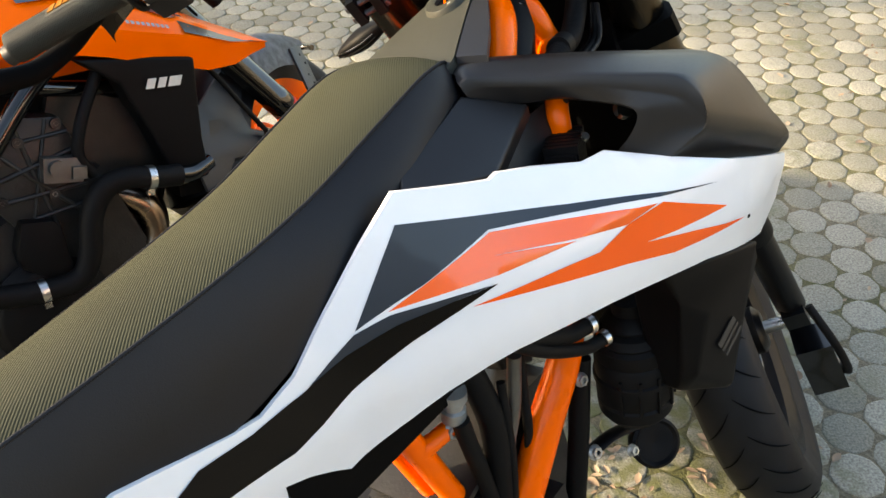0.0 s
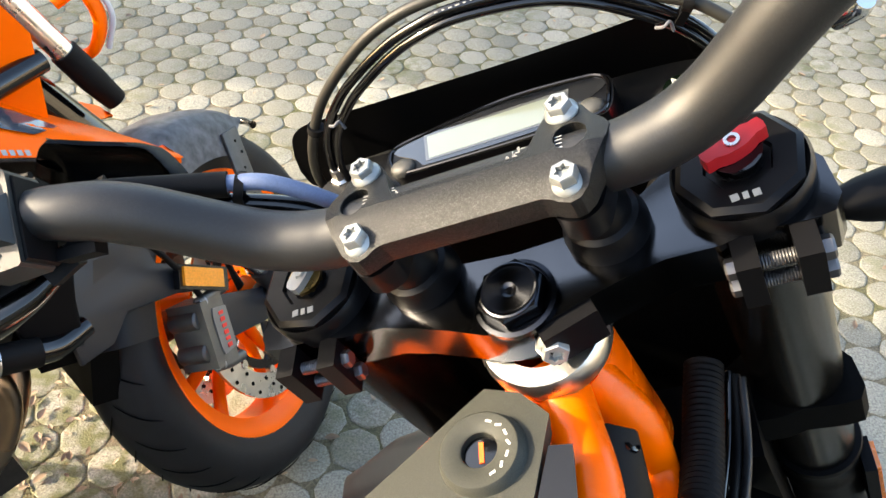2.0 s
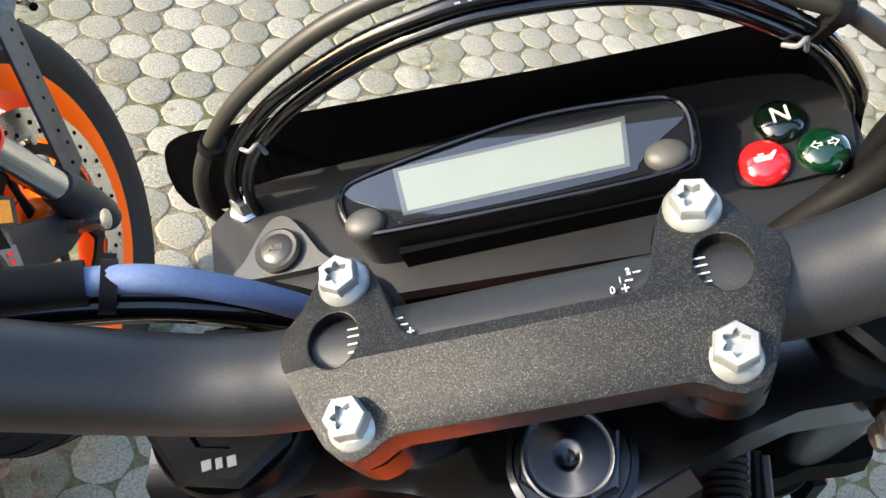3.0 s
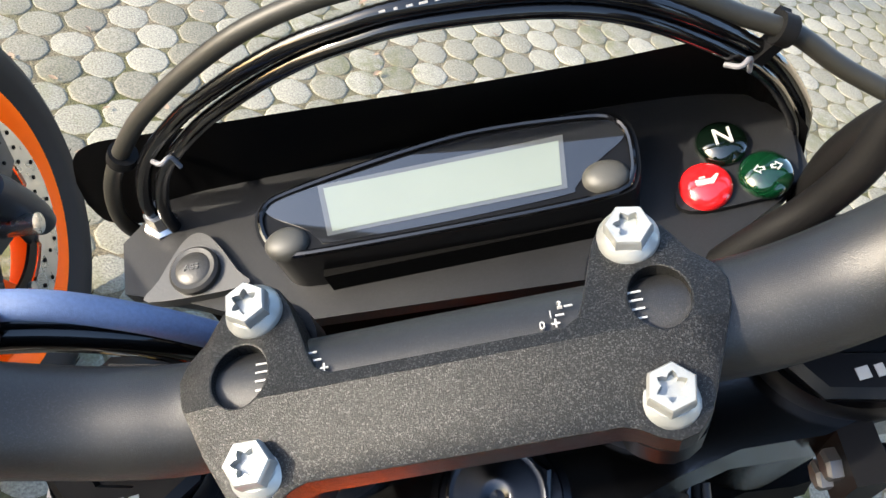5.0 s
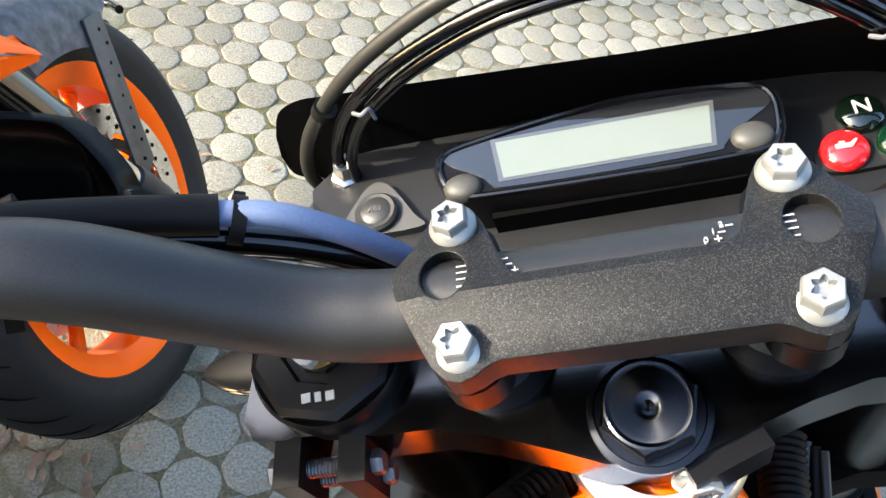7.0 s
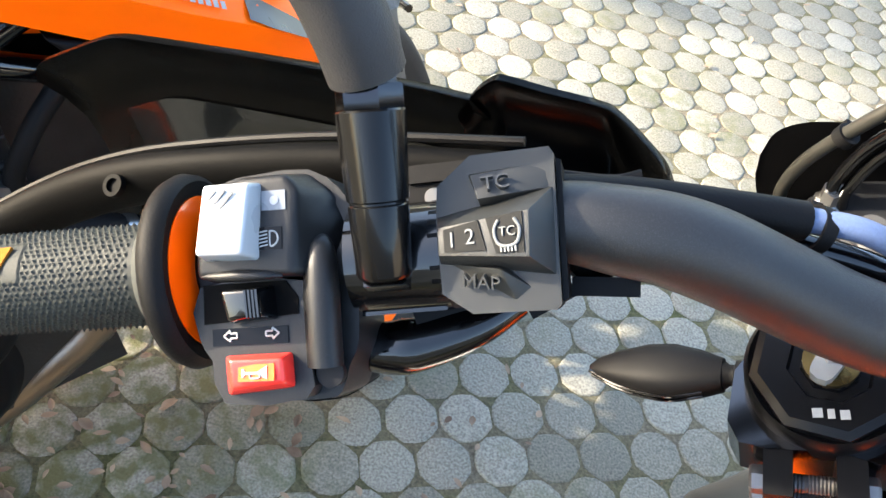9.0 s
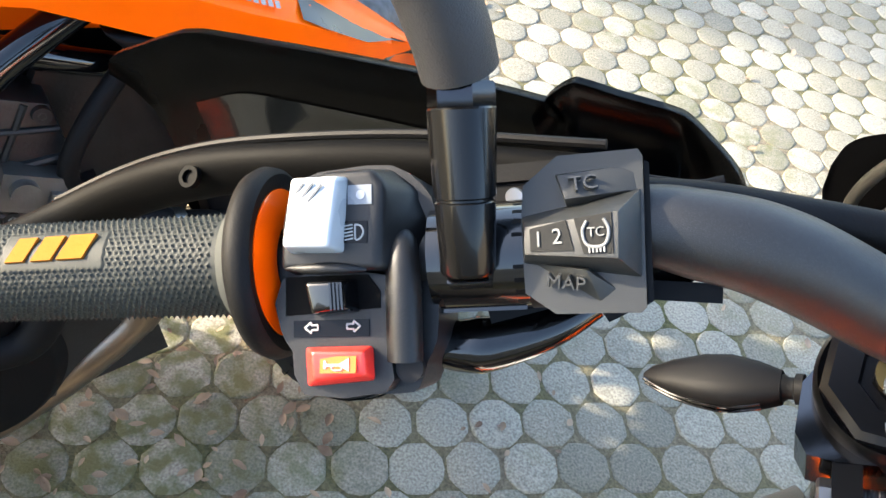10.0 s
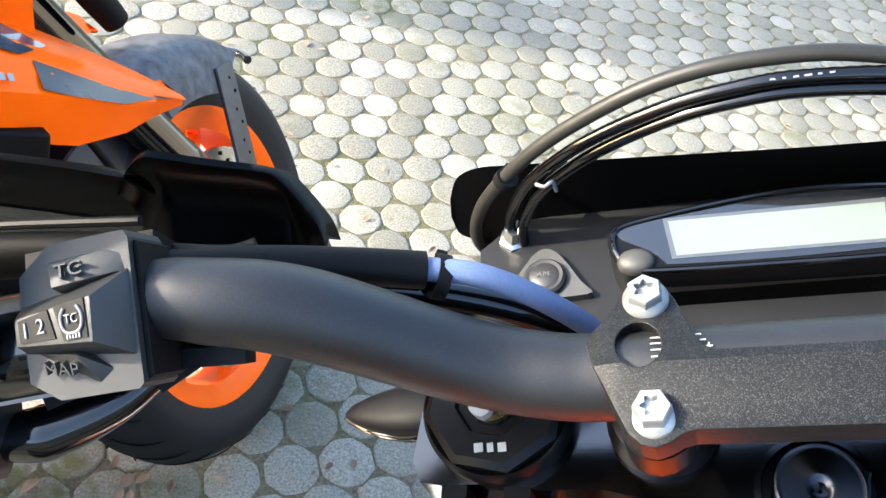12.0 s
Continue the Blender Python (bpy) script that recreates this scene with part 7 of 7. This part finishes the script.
# engine, hoses and exhaust
bm = block((0.30, 0.34, 0.26), D @ pose(0, -0.60, 0.46, 8), 0.03, None, 3)
block((0.24, 0.20, 0.24), D @ pose(0, -0.44, 0.60, -30), 0.02, bm, 3)
eng2 = part("engine", bm, M_engine, other, "grey cast V-twin engine")

def plate_of(points, x0, x1, m, bevel=0.002):
    """A side plate: outline of (ahead, up) points between two depths."""
    v = [(x1, f, u) for f, u in points] + [(x0, f, u) for f, u in points]
    n = len(points)
    return solid(v, [tuple(range(n)), tuple(range(2 * n - 1, n - 1, -1))] + [(k, k + n, (k + 1) % n + n, (k + 1) % n) for k in range(n)], m, bevel)


head = part("cylinder_head", plate_of([(-0.625, 0.615), (-0.600, 0.690), (-0.540, 0.738), (-0.478, 0.716), (-0.468, 0.640), (-0.500, 0.548), (-0.600, 0.545)], 0.10, 0.158, D, 0.006), M_engine, eng2, "grey cast cylinder head with ribs and bolts")
for a, b, r in (((-0.612, 0.655), (-0.480, 0.660), 0.0045), ((-0.618, 0.622), (-0.482, 0.600), 0.0045), ((-0.590, 0.700), (-0.505, 0.555), 0.004), ((-0.548, 0.730), (-0.552, 0.552), 0.004), ((-0.500, 0.720), (-0.590, 0.560), 0.0035), ((-0.605, 0.580), (-0.495, 0.570), 0.004), ((-0.555, 0.702), (-0.476, 0.690), 0.0035)):
    part("casting_rib", sweep([(0.158, *a), (0.159, (a[0] + b[0]) / 2, (a[1] + b[1]) / 2), (0.158, *b)], r, D, 8, 3), M_engine, head)
for f, u in ((-0.552, 0.702), (-0.476, 0.640), (-0.536, 0.604), (-0.612, 0.624), (-0.592, 0.682), (-0.488, 0.708), (-0.560, 0.556)):
    part("bolt_boss", lathe([(0.001, -0.006), (0.0095, -0.006), (0.0085, 0.008), (0.001, 0.008)], D @ pose(0.156, f, u, 0, 90, 0), 18), M_engine, head)
    hex_bolt(head, D @ Matrix.Translation((0.164, f, u)) @ pose(0, 0, 0, 0, 90, 0), 0.009, 0.006, name="engine_bolt")
# filler block, near-black for the unlit space inside the frame
part("airbox_gap_fill", block((0.20, 0.52, 0.26), D @ pose(0, -0.62, 0.72, -4), 0.04, None, 3), M_dark, other, "black filler block for the unlit space between the frame tubes")
part("clutch_cover", lathe([(0.005, 0.0), (0.095, 0.0), (0.098, 0.012), (0.085, 0.026), (0.080, 0.030), (0.005, 0.032)], D @ pose(0.150, -0.62, 0.42, 0, 90, 0), 40), M_plastic, eng2, "black round engine cover")
part("cover_plate", plate_of([(-0.604, 0.590), (-0.560, 0.572), (-0.552, 0.555), (-0.562, 0.488), (-0.575, 0.476), (-0.606, 0.484), (-0.634, 0.520), (-0.630, 0.545)], 0.14, 0.184, D, 0.006), M_plastic, eng2, "black cover plate with rounded corners")
for f, u in ((-0.572, 0.553), (-0.578, 0.494), (-0.622, 0.522), (-0.600, 0.576)):
    hex_bolt(eng2, D @ Matrix.Translation((0.183, f, u)) @ pose(0, 0, 0, 0, 90, 0), 0.008, 0.005, name="engine_bolt")
bm = block((0.030, 0.060, 0.040), D @ pose(0.168, -0.512, 0.640, -22), 0.006)
lathe([(0.004, 0), (0.013, 0), (0.013, 0.018), (0.004, 0.018)], D @ pose(0.176, -0.520, 0.648, 0, 90, 0), 20, bm)
block((0.016, 0.022, 0.020), D @ pose(0.182, -0.492, 0.628, -22), 0.003, bm)
part("sensor_unit", bm, M_alloy, eng2, "cast sensor unit with a plug")
hose_line = [(0.180, -0.75, 0.520), (0.182, -0.68, 0.492), (0.184, -0.618, 0.470), (0.186, -0.562, 0.464), (0.190, -0.530, 0.500), (0.193, -0.505, 0.556), (0.197, -0.470, 0.590), (0.200, -0.43, 0.592), (0.202, -0.392, 0.575), (0.198, -0.345, 0.557)]
hs = part("coolant_hose", sweep(hose_line, 0.019, D, 20, 8), M_rubber, other, "thick black coolant hose")
for p, q_ in (((0.203, -0.396, 0.577), (0.202, -0.375, 0.569)), ((0.184, -0.622, 0.471), (0.185, -0.59, 0.466))):
    mm = along(D, p, q_)
    bm = lathe([(0.018, -0.006), (0.0210, -0.006), (0.0210, 0.006), (0.018, 0.006)], mm, 28)
    block((0.010, 0.012, 0.012), mm @ pose(0.0, -0.024, 0), 0.002, bm)
    part("hose_clamp", bm, M_steel, hs, "bright screw hose clamp")
part("coolant_pipe", sweep([(0.198, -0.352, 0.559), (0.192, -0.320, 0.548), (0.18, -0.28, 0.55)], [0.017, 0.016, 0.014], D, 18, 5), M_gloss, other)
part("exhaust_header", sweep([(0.10, -0.50, 0.56), (0.120, -0.440, 0.545), (0.135, -0.405, 0.510), (0.138, -0.405, 0.460), (0.138, -0.440, 0.410), (0.135, -0.500, 0.365), (0.12, -0.58, 0.31), (0.10, -0.70, 0.25)], 0.0235, D, 24, 8), M_exhaust, other, "heat-tinted steel exhaust header pipe")
part("exhaust_header", sweep([(0.02, -0.36, 0.50), (0.05, -0.38, 0.42), (0.08, -0.47, 0.33), (0.08, -0.62, 0.25)], 0.0235, D, 22, 8), M_exhaust, other, "heat-tinted steel exhaust header pipe")
part("header_joint", sweep([(0.138, -0.428, 0.425), (0.1375, -0.443, 0.408)], 0.026, D, 24, 3), M_exhaust, other)
part("frame_tube", sweep([(0.10, -0.20, 0.86), (0.150, -0.36, 0.835), (0.180, -0.493, 0.783), (0.188, -0.575, 0.726), (0.188, -0.70, 0.63)], 0.015, D, 18, 8), M_gloss, other, "black trellis frame tube")
part("frame_tube", sweep([(0.08, -0.22, 0.72), (0.13, -0.36, 0.72), (0.160, -0.52, 0.78), (0.165, -0.70, 0.86)], 0.013, D, 18, 8), M_gloss, other, "black trellis frame tube")
part("wiring_loom", sweep([(0.17, -0.40, 0.76), (0.178, -0.455, 0.70), (0.175, -0.48, 0.65), (0.17, -0.47, 0.61)], 0.010, D, 14, 8), M_rubber, other, "black wiring loom")
part("oil_cooler", block((0.26, 0.04, 0.11), D @ pose(0, -0.27, 0.44, -15), 0.01), M_dark, other, "black oil cooler under the radiator")
# out-of-sight block, added to keep sun patches off the paving
part("belly_sun_block", block((0.20, 0.66, 0.29), D @ pose(-0.16, -0.80, 0.275), 0.04, None, 3), M_plastic, other, "unseen black block under the engine, added to shade the paving")
# steel bar, lamp holder and orange headlight surround ahead of the tank
part("fork_upper_tube", sweep([(0.10, -0.30, 1.10), (0.10, -0.222, 0.955), (0.10, -0.165, 0.848)], 0.015, D, 20, 6), M_steel, other, "grey steel upper fork tube")
part("tube_end", sweep([(0.10, -0.172, 0.862), (0.10, -0.150, 0.82), (0.10, -0.130, 0.785)], [0.018, 0.018, 0.015], D, 18, 4), M_plastic, other, "black collar of the fork tube")
bm = sweep([(0.03, -0.16, 1.02), (0.052, -0.125, 0.945), (0.058, -0.104, 0.885), (0.050, -0.118, 0.842), (0.02, -0.14, 0.825)], [0.014, 0.015, 0.015, 0.013, 0.010], D, 14, 8, squash=0.6)
surround = part("headlight_surround", bm, M_orange_paint, other, "orange headlight surround")
part("surround_rim", sweep([(0.036, -0.148, 1.02), (0.060, -0.112, 0.945), (0.066, -0.090, 0.885), (0.058, -0.104, 0.838)], 0.004, D, 10, 8), surface("pale_clear_edge", (0.5, 0.5, 0.5), 0.2, var=0.1), surround, "pale edge of the lamp lens")
part("surround_bracket", sweep([(0.048, -0.150, 0.905), (0.052, -0.128, 0.915)], 0.008, D, 12, 3), M_orange_paint, surround)
bm = block((0.24, 0.45, 0.16), D @ pose(0, -1.0, 0.85, 4), 0.05, None, 3)
part("seat", bm, M_seat_side, other, "black seat of the second machine")
# rear wheel carries the machine
wr = D @ pose(0, -1.45, 0.31, 0, 90, 0)
wheel(other, "rear_wheel", wr, M_orange_paint, False, "road tyre on an orange cast rear wheel", 48)
part("swingarm", block((0.20, 0.55, 0.09), D @ pose(0, -1.12, 0.36, -6), 0.02, None, 2), M_anod, other, "black swingarm")
wm = N @ pose(0, -0.98, 0.255, 0, 90, 0)
wheel(bike, "rear_wheel", wm, M_anod, True, "road tyre of the spoked rear wheel", 48)
part("swingarm", block((0.20, 0.55, 0.08), N @ pose(0, -0.68, 0.32, -6), 0.02, None, 2), M_anod, bike, "black swingarm")
for b_, mm, nm in ((bike, N, "side_stand"), (other, D, "side_stand")):
    p0 = mm @ Vector((-0.12, -0.45, 0.30))
    bm = sweep([tuple(p0), (p0.x - 0.16, p0.y + 0.10, 0.012)], 0.012, None, 12, 2)
    lathe([(0.002, -0.010), (0.030, -0.010), (0.030, 0.0), (0.002, 0.002)], Matrix.Translation((p0.x - 0.16, p0.y + 0.10, 0.012)), 16, bm)
    part(nm, bm, M_anod, b_, "black side stand with a round foot")

# ================= ground =================
def sand():
    m = bpy.data.materials.new("sandy_mossy_joints")
    m.use_nodes = True
    nt = m.node_tree
    bs = nt.nodes["Principled BSDF"]
    bs.inputs["Roughness"].default_value = 0.95
    tc = nt.nodes.new("ShaderNodeTexCoord")
    n1 = nt.nodes.new("ShaderNodeTexNoise")
    n1.inputs["Scale"].default_value = 3.0
    n1.inputs["Detail"].default_value = 6
    n2 = nt.nodes.new("ShaderNodeTexNoise")
    n2.inputs["Scale"].default_value = 180.0
    n2.inputs["Detail"].default_value = 4
    for n in (n1, n2):
        nt.links.new(tc.outputs["Object"], n.inputs["Vector"])
    r1 = nt.nodes.new("ShaderNodeValToRGB")
    r1.color_ramp.elements[0].position, r1.color_ramp.elements[0].color = 0.40, (0.15, 0.125, 0.08, 1)
    r1.color_ramp.elements[1].position, r1.color_ramp.elements[1].color = 0.66, (0.075, 0.075, 0.022, 1)
    nt.links.new(n1.outputs["Fac"], r1.inputs[0])
    mx = nt.nodes.new("ShaderNodeMix")
    mx.data_type, mx.blend_type = "RGBA", "MULTIPLY"
    mx.inputs[0].default_value = 0.8
    r2 = nt.nodes.new("ShaderNodeMapRange")
    r2.inputs[1].default_value, r2.inputs[2].default_value, r2.inputs[3].default_value, r2.inputs[4].default_value = 0.3, 0.7, 0.45, 1.35
    nt.links.new(n2.outputs["Fac"], r2.inputs[0])
    nt.links.new(r1.outputs[0], mx.inputs[6])
    nt.links.new(r2.outputs[0], mx.inputs[7])
    nt.links.new(mx.outputs[2], bs.inputs["Base Color"])
    bp = nt.nodes.new("ShaderNodeBump")
    bp.inputs["Strength"].default_value = 0.7
    bp.inputs["Distance"].default_value = 0.006
    nt.links.new(n2.outputs["Fac"], bp.inputs["Height"])
    nt.links.new(bp.outputs[0], bs.inputs["Normal"])
    return m


def stone(single_objects):
    """Worn concrete of the paving stones: each stone its own tone, with moss and speckles."""
    m = bpy.data.materials.new("worn_concrete_paver")
    m.use_nodes = True
    nt = m.node_tree
    bs = nt.nodes["Principled BSDF"]
    bs.inputs["Roughness"].default_value = 0.85
    geo = nt.nodes.new("ShaderNodeNewGeometry")
    pos = geo.outputs["Position"]
    if single_objects:
        rnd = nt.nodes.new("ShaderNodeObjectInfo").outputs["Random"]
    else:
        rnd = geo.outputs["Random Per Island"]
    ramp = nt.nodes.new("ShaderNodeValToRGB")
    e = ramp.color_ramp.elements
    e[0].color, e[1].color = (0.160, 0.151, 0.114, 1), (0.280, 0.265, 0.210, 1)
    mid = e.new(0.5)
    mid.color = (0.220, 0.208, 0.160, 1)
    nt.links.new(rnd, ramp.inputs[0])
    n1 = nt.nodes.new("ShaderNodeTexNoise")
    n1.inputs["Scale"].default_value, n1.inputs["Detail"].default_value = 220.0, 4
    n2 = nt.nodes.new("ShaderNodeTexNoise")
    n2.inputs["Scale"].default_value, n2.inputs["Detail"].default_value = 2.2, 5
    n3 = nt.nodes.new("ShaderNodeTexNoise")
    n3.inputs["Scale"].default_value, n3.inputs["Detail"].default_value = 28.0, 5
    for n in (n1, n2, n3):
        nt.links.new(pos, n.inputs["Vector"])
    mul = nt.nodes.new("ShaderNodeMix")
    mul.data_type, mul.blend_type = "RGBA", "MULTIPLY"
    mul.inputs[0].default_value = 1.0
    mr = nt.nodes.new("ShaderNodeMapRange")
    mr.inputs[1].default_value, mr.inputs[2].default_value, mr.inputs[3].default_value, mr.inputs[4].default_value = 0.3, 0.7, 0.55, 1.3
    nt.links.new(n1.outputs["Fac"], mr.inputs[0])
    nt.links.new(ramp.outputs[0], mul.inputs[6])
    nt.links.new(mr.outputs[0], mul.inputs[7])
    moss = nt.nodes.new("ShaderNodeMix")
    moss.data_type = "RGBA"
    moss.inputs[7].default_value = (0.092, 0.094, 0.026, 1)
    fac = nt.nodes.new("ShaderNodeMath")
    fac.operation = "MULTIPLY"
    f2 = nt.nodes.new("ShaderNodeMapRange")
    f2.inputs[1].default_value, f2.inputs[2].default_value = 0.44, 0.66
    f3 = nt.nodes.new("ShaderNodeMapRange")
    f3.inputs[1].default_value, f3.inputs[2].default_value, f3.inputs[4].default_value = 0.38, 0.60, 0.88
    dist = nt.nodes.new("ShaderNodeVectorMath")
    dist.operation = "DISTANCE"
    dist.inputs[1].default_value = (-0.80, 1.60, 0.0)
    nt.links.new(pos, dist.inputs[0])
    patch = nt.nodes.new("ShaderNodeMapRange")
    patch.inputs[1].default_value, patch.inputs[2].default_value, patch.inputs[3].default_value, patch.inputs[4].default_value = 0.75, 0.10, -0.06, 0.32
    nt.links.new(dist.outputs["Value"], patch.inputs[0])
    # mossy dirt under the bike; its darkening also stands for the shade there
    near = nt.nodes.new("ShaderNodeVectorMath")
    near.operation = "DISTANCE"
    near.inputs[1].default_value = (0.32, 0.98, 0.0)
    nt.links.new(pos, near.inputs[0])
    dirt_shade = nt.nodes.new("ShaderNodeMapRange")
    dirt_shade.inputs[1].default_value, dirt_shade.inputs[2].default_value, dirt_shade.inputs[3].default_value, dirt_shade.inputs[4].default_value = 0.50, 0.10, -0.06, 0.34
    nt.links.new(near.outputs["Value"], dirt_shade.inputs[0])
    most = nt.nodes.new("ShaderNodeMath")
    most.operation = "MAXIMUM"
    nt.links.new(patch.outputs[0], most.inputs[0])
    nt.links.new(dirt_shade.outputs[0], most.inputs[1])
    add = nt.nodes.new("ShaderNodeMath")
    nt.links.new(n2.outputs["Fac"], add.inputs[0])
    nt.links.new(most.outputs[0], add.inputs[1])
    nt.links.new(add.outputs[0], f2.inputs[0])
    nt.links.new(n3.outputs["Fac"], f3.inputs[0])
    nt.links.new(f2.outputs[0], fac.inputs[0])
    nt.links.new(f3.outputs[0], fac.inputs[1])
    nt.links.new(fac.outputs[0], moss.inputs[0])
    nt.links.new(mul.outputs[2], moss.inputs[6])
    nt.links.new(moss.outputs[2], bs.inputs["Base Color"])
    bp = nt.nodes.new("ShaderNodeBump")
    bp.inputs["Strength"].default_value = 0.55
    bp.inputs["Distance"].default_value = 0.003
    nt.links.new(n1.outputs["Fac"], bp.inputs["Height"])
    nt.links.new(bp.outputs[0], bs.inputs["Normal"])
    return m


# unseen walls added round the yard to dim reflections; the fence half-shades far paving
M_plaster = surface("weathered_brown_plaster", (0.34, 0.31, 0.26), 0.9, var=0.3, scale=1.5, bump=0.4, grain=60)
for name, size, x, y in (("unseen_wall_south", (11.0, 0.3, 2.4), 1.6, -4.6), ("unseen_wall_east", (0.3, 14.0, 2.2), 7.0, 2.6)):
    single(name, block(size, pose(x, y, size[2] / 2 - 0.01), 0.02), M_plaster, "unseen plain plaster wall, added round the yard to dim reflections", "wall", kind="structure")
slat = mesh_from("slat", block((0.024, 0.046, 3.6), pose(0, 0, 1.79), 0.002, None, 1), surface("shade_slat_timber", (0.20, 0.17, 0.13), 0.8, var=0.3, scale=8, bump=0.3, grain=120))
# added out of view: gaps between the slats give an even half shade
fence = thing("fence", (-4.15, 6.0, 0.0), "unseen tall slatted screen, added to half-shade the far paving", "fence")
for k in range(94):
    ob = new("slat", slat)
    ob.parent = fence
    ob.matrix_basis = Matrix.Translation((0, -3.5 + 0.075 * k, 0))
for z in (0.5, 1.8, 3.1):
    part("rail", block((0.04, 7.0, 0.09), pose(-4.19, 6.0, z), 0.004), slat.materials[0], fence)

bm = bmesh.new()
bmesh.ops.create_grid(bm, x_segments=8, y_segments=8, size=60)
bmesh.ops.translate(bm, verts=bm.verts[:], vec=(0, 0, -0.0019))
tagged(new("ground", mesh_from("ground", bm, sand())), "sandy ground between round concrete pavers, with moss", "ground", kind="structure")
pavement = tagged(new("pavement"), "worn round concrete paving stones with mossy sandy joints", "pavement", kind="structure")

ROW, PITCH = radians(21), 0.0995
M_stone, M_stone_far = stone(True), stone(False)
rng = random.Random(11)


def paver_shape(k):
    """A rounded, slightly uneven octagon with a worn edge."""
    r = random.Random(100 + k)
    n = 16
    rad = []
    for j in range(n):
        a = 2 * math.pi * j / n
        octa = 0.0482 / max(abs(math.cos((a + math.pi / 8) % (math.pi / 4) - math.pi / 8)), 0.5)
        rad.append(min(octa, 0.0502) * (1 + r.uniform(-0.022, 0.022)))
    verts = []
    for shrink, z in ((1.0, -0.014), (1.0, -0.0026), (0.972, -0.0005), (0.88, 0.0002)):
        for j in range(n):
            a = 2 * math.pi * j / n
            verts.append((rad[j] * shrink * math.cos(a), rad[j] * shrink * math.sin(a), z + (r.uniform(-0.0004, 0.0004) if z > -0.003 else 0)))
    verts.append((0, 0, 0.0006))
    faces = []
    for lv in range(3):
        for j in range(n):
            faces.append((lv * n + j, lv * n + (j + 1) % n, (lv + 1) * n + (j + 1) % n, (lv + 1) * n + j))
    for j in range(n):
        faces.append((3 * n + j, 3 * n + (j + 1) % n, 4 * n))
    return verts, faces


shapes = [paver_shape(k) for k in range(6)]
paver_meshes = []
for vs_, fs_ in shapes:
    me = bpy.data.meshes.new("paver")
    me.from_pydata(vs_, [], fs_)
    me.materials.append(M_stone)
    me.shade_smooth()
    paver_meshes.append(me)
cells = []
for i in range(-70, 71):
    for j in range(-70, 71):
        u = PITCH * (i + 0.5 * (j % 2))
        v = PITCH * 0.866 * j
        x = 0.17 + u * math.cos(ROW) - v * math.sin(ROW)
        y = 1.647 + u * math.sin(ROW) + v * math.cos(ROW)
        if -3.2 < x < 3.2 and -0.9 < y < 6.0:
            near = math.hypot((x + 0.35) / 1.25, y - 1.62)
            cells.append((near, x + rng.uniform(-0.002, 0.002), y + rng.uniform(-0.002, 0.002), rng.uniform(-0.0015, 0.0015), rng.randrange(6), rng.randrange(8), rng.uniform(-0.008, 0.008), rng.uniform(-0.008, 0.008)))
cells.sort()
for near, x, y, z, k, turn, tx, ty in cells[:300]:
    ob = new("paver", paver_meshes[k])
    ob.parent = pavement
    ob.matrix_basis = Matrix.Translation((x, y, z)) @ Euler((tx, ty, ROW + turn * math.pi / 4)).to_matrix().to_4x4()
verts, faces = [], []
for near, x, y, z, k, turn, tx, ty in cells[300:]:
    m = Matrix.Translation((x, y, z)) @ Euler((tx, ty, ROW + turn * math.pi / 4)).to_matrix().to_4x4()
    base = len(verts)
    verts += [tuple(m @ Vector(q)) for q in shapes[k][0]]
    faces += [tuple(base + q for q in f) for f in shapes[k][1]]
me = bpy.data.meshes.new("paving_field")
me.from_pydata(verts, [], faces)
me.materials.append(M_stone_far)
me.shade_smooth()
field = new("paving_field", me)
field.parent = pavement
tagged(field, "farther round concrete pavers", kind="stuff")

# fallen leaves
leaf_mat = surface("dry_leaf", (0.17, 0.10, 0.055), 0.75, var=0.35, scale=12, bump=0.2, col2=(0.30, 0.22, 0.145))
verts, faces = [], []
for k in range(880):
    x, y = (rng.gauss(-0.72, 0.34), rng.gauss(1.42, 0.32)) if k < 460 else (rng.gauss(0.36, 0.16), rng.gauss(1.02, 0.16)) if k < 560 else (rng.uniform(-1.6, 1.8), rng.uniform(0.9, 4.2))
    size = rng.uniform(0.006, 0.016)
    m = Matrix.Translation((x, y, 0.0045)) @ Euler((rng.uniform(-0.25, 0.25), rng.uniform(-0.25, 0.25), rng.uniform(0, 6.3))).to_matrix().to_4x4()
    base = len(verts)
    wd = rng.uniform(0.35, 0.6)
    curl = rng.uniform(0.1, 0.45)
    for t, w_ in ((-1.0, 0.02), (-0.55, 0.8), (0.0, 1.0), (0.5, 0.7), (1.0, 0.02)):
        for s in (-1, 0, 1):
            verts.append(tuple(m @ Vector((size * t, size * wd * w_ * s, size * (curl * s * s * w_ + 0.15 * t * t)))))
    for a in range(4):
        for b in range(2):
            q0 = base + a * 3 + b
            faces.append((q0, q0 + 1, q0 + 4, q0 + 3))
me = bpy.data.meshes.new("fallen_leaves")
me.from_pydata(verts, [], faces)
me.materials.append(leaf_mat)
me.shade_smooth()
tagged(new("fallen_leaves", me), "small dry brown leaves scattered on the pavers", "leaves", kind="stuff")
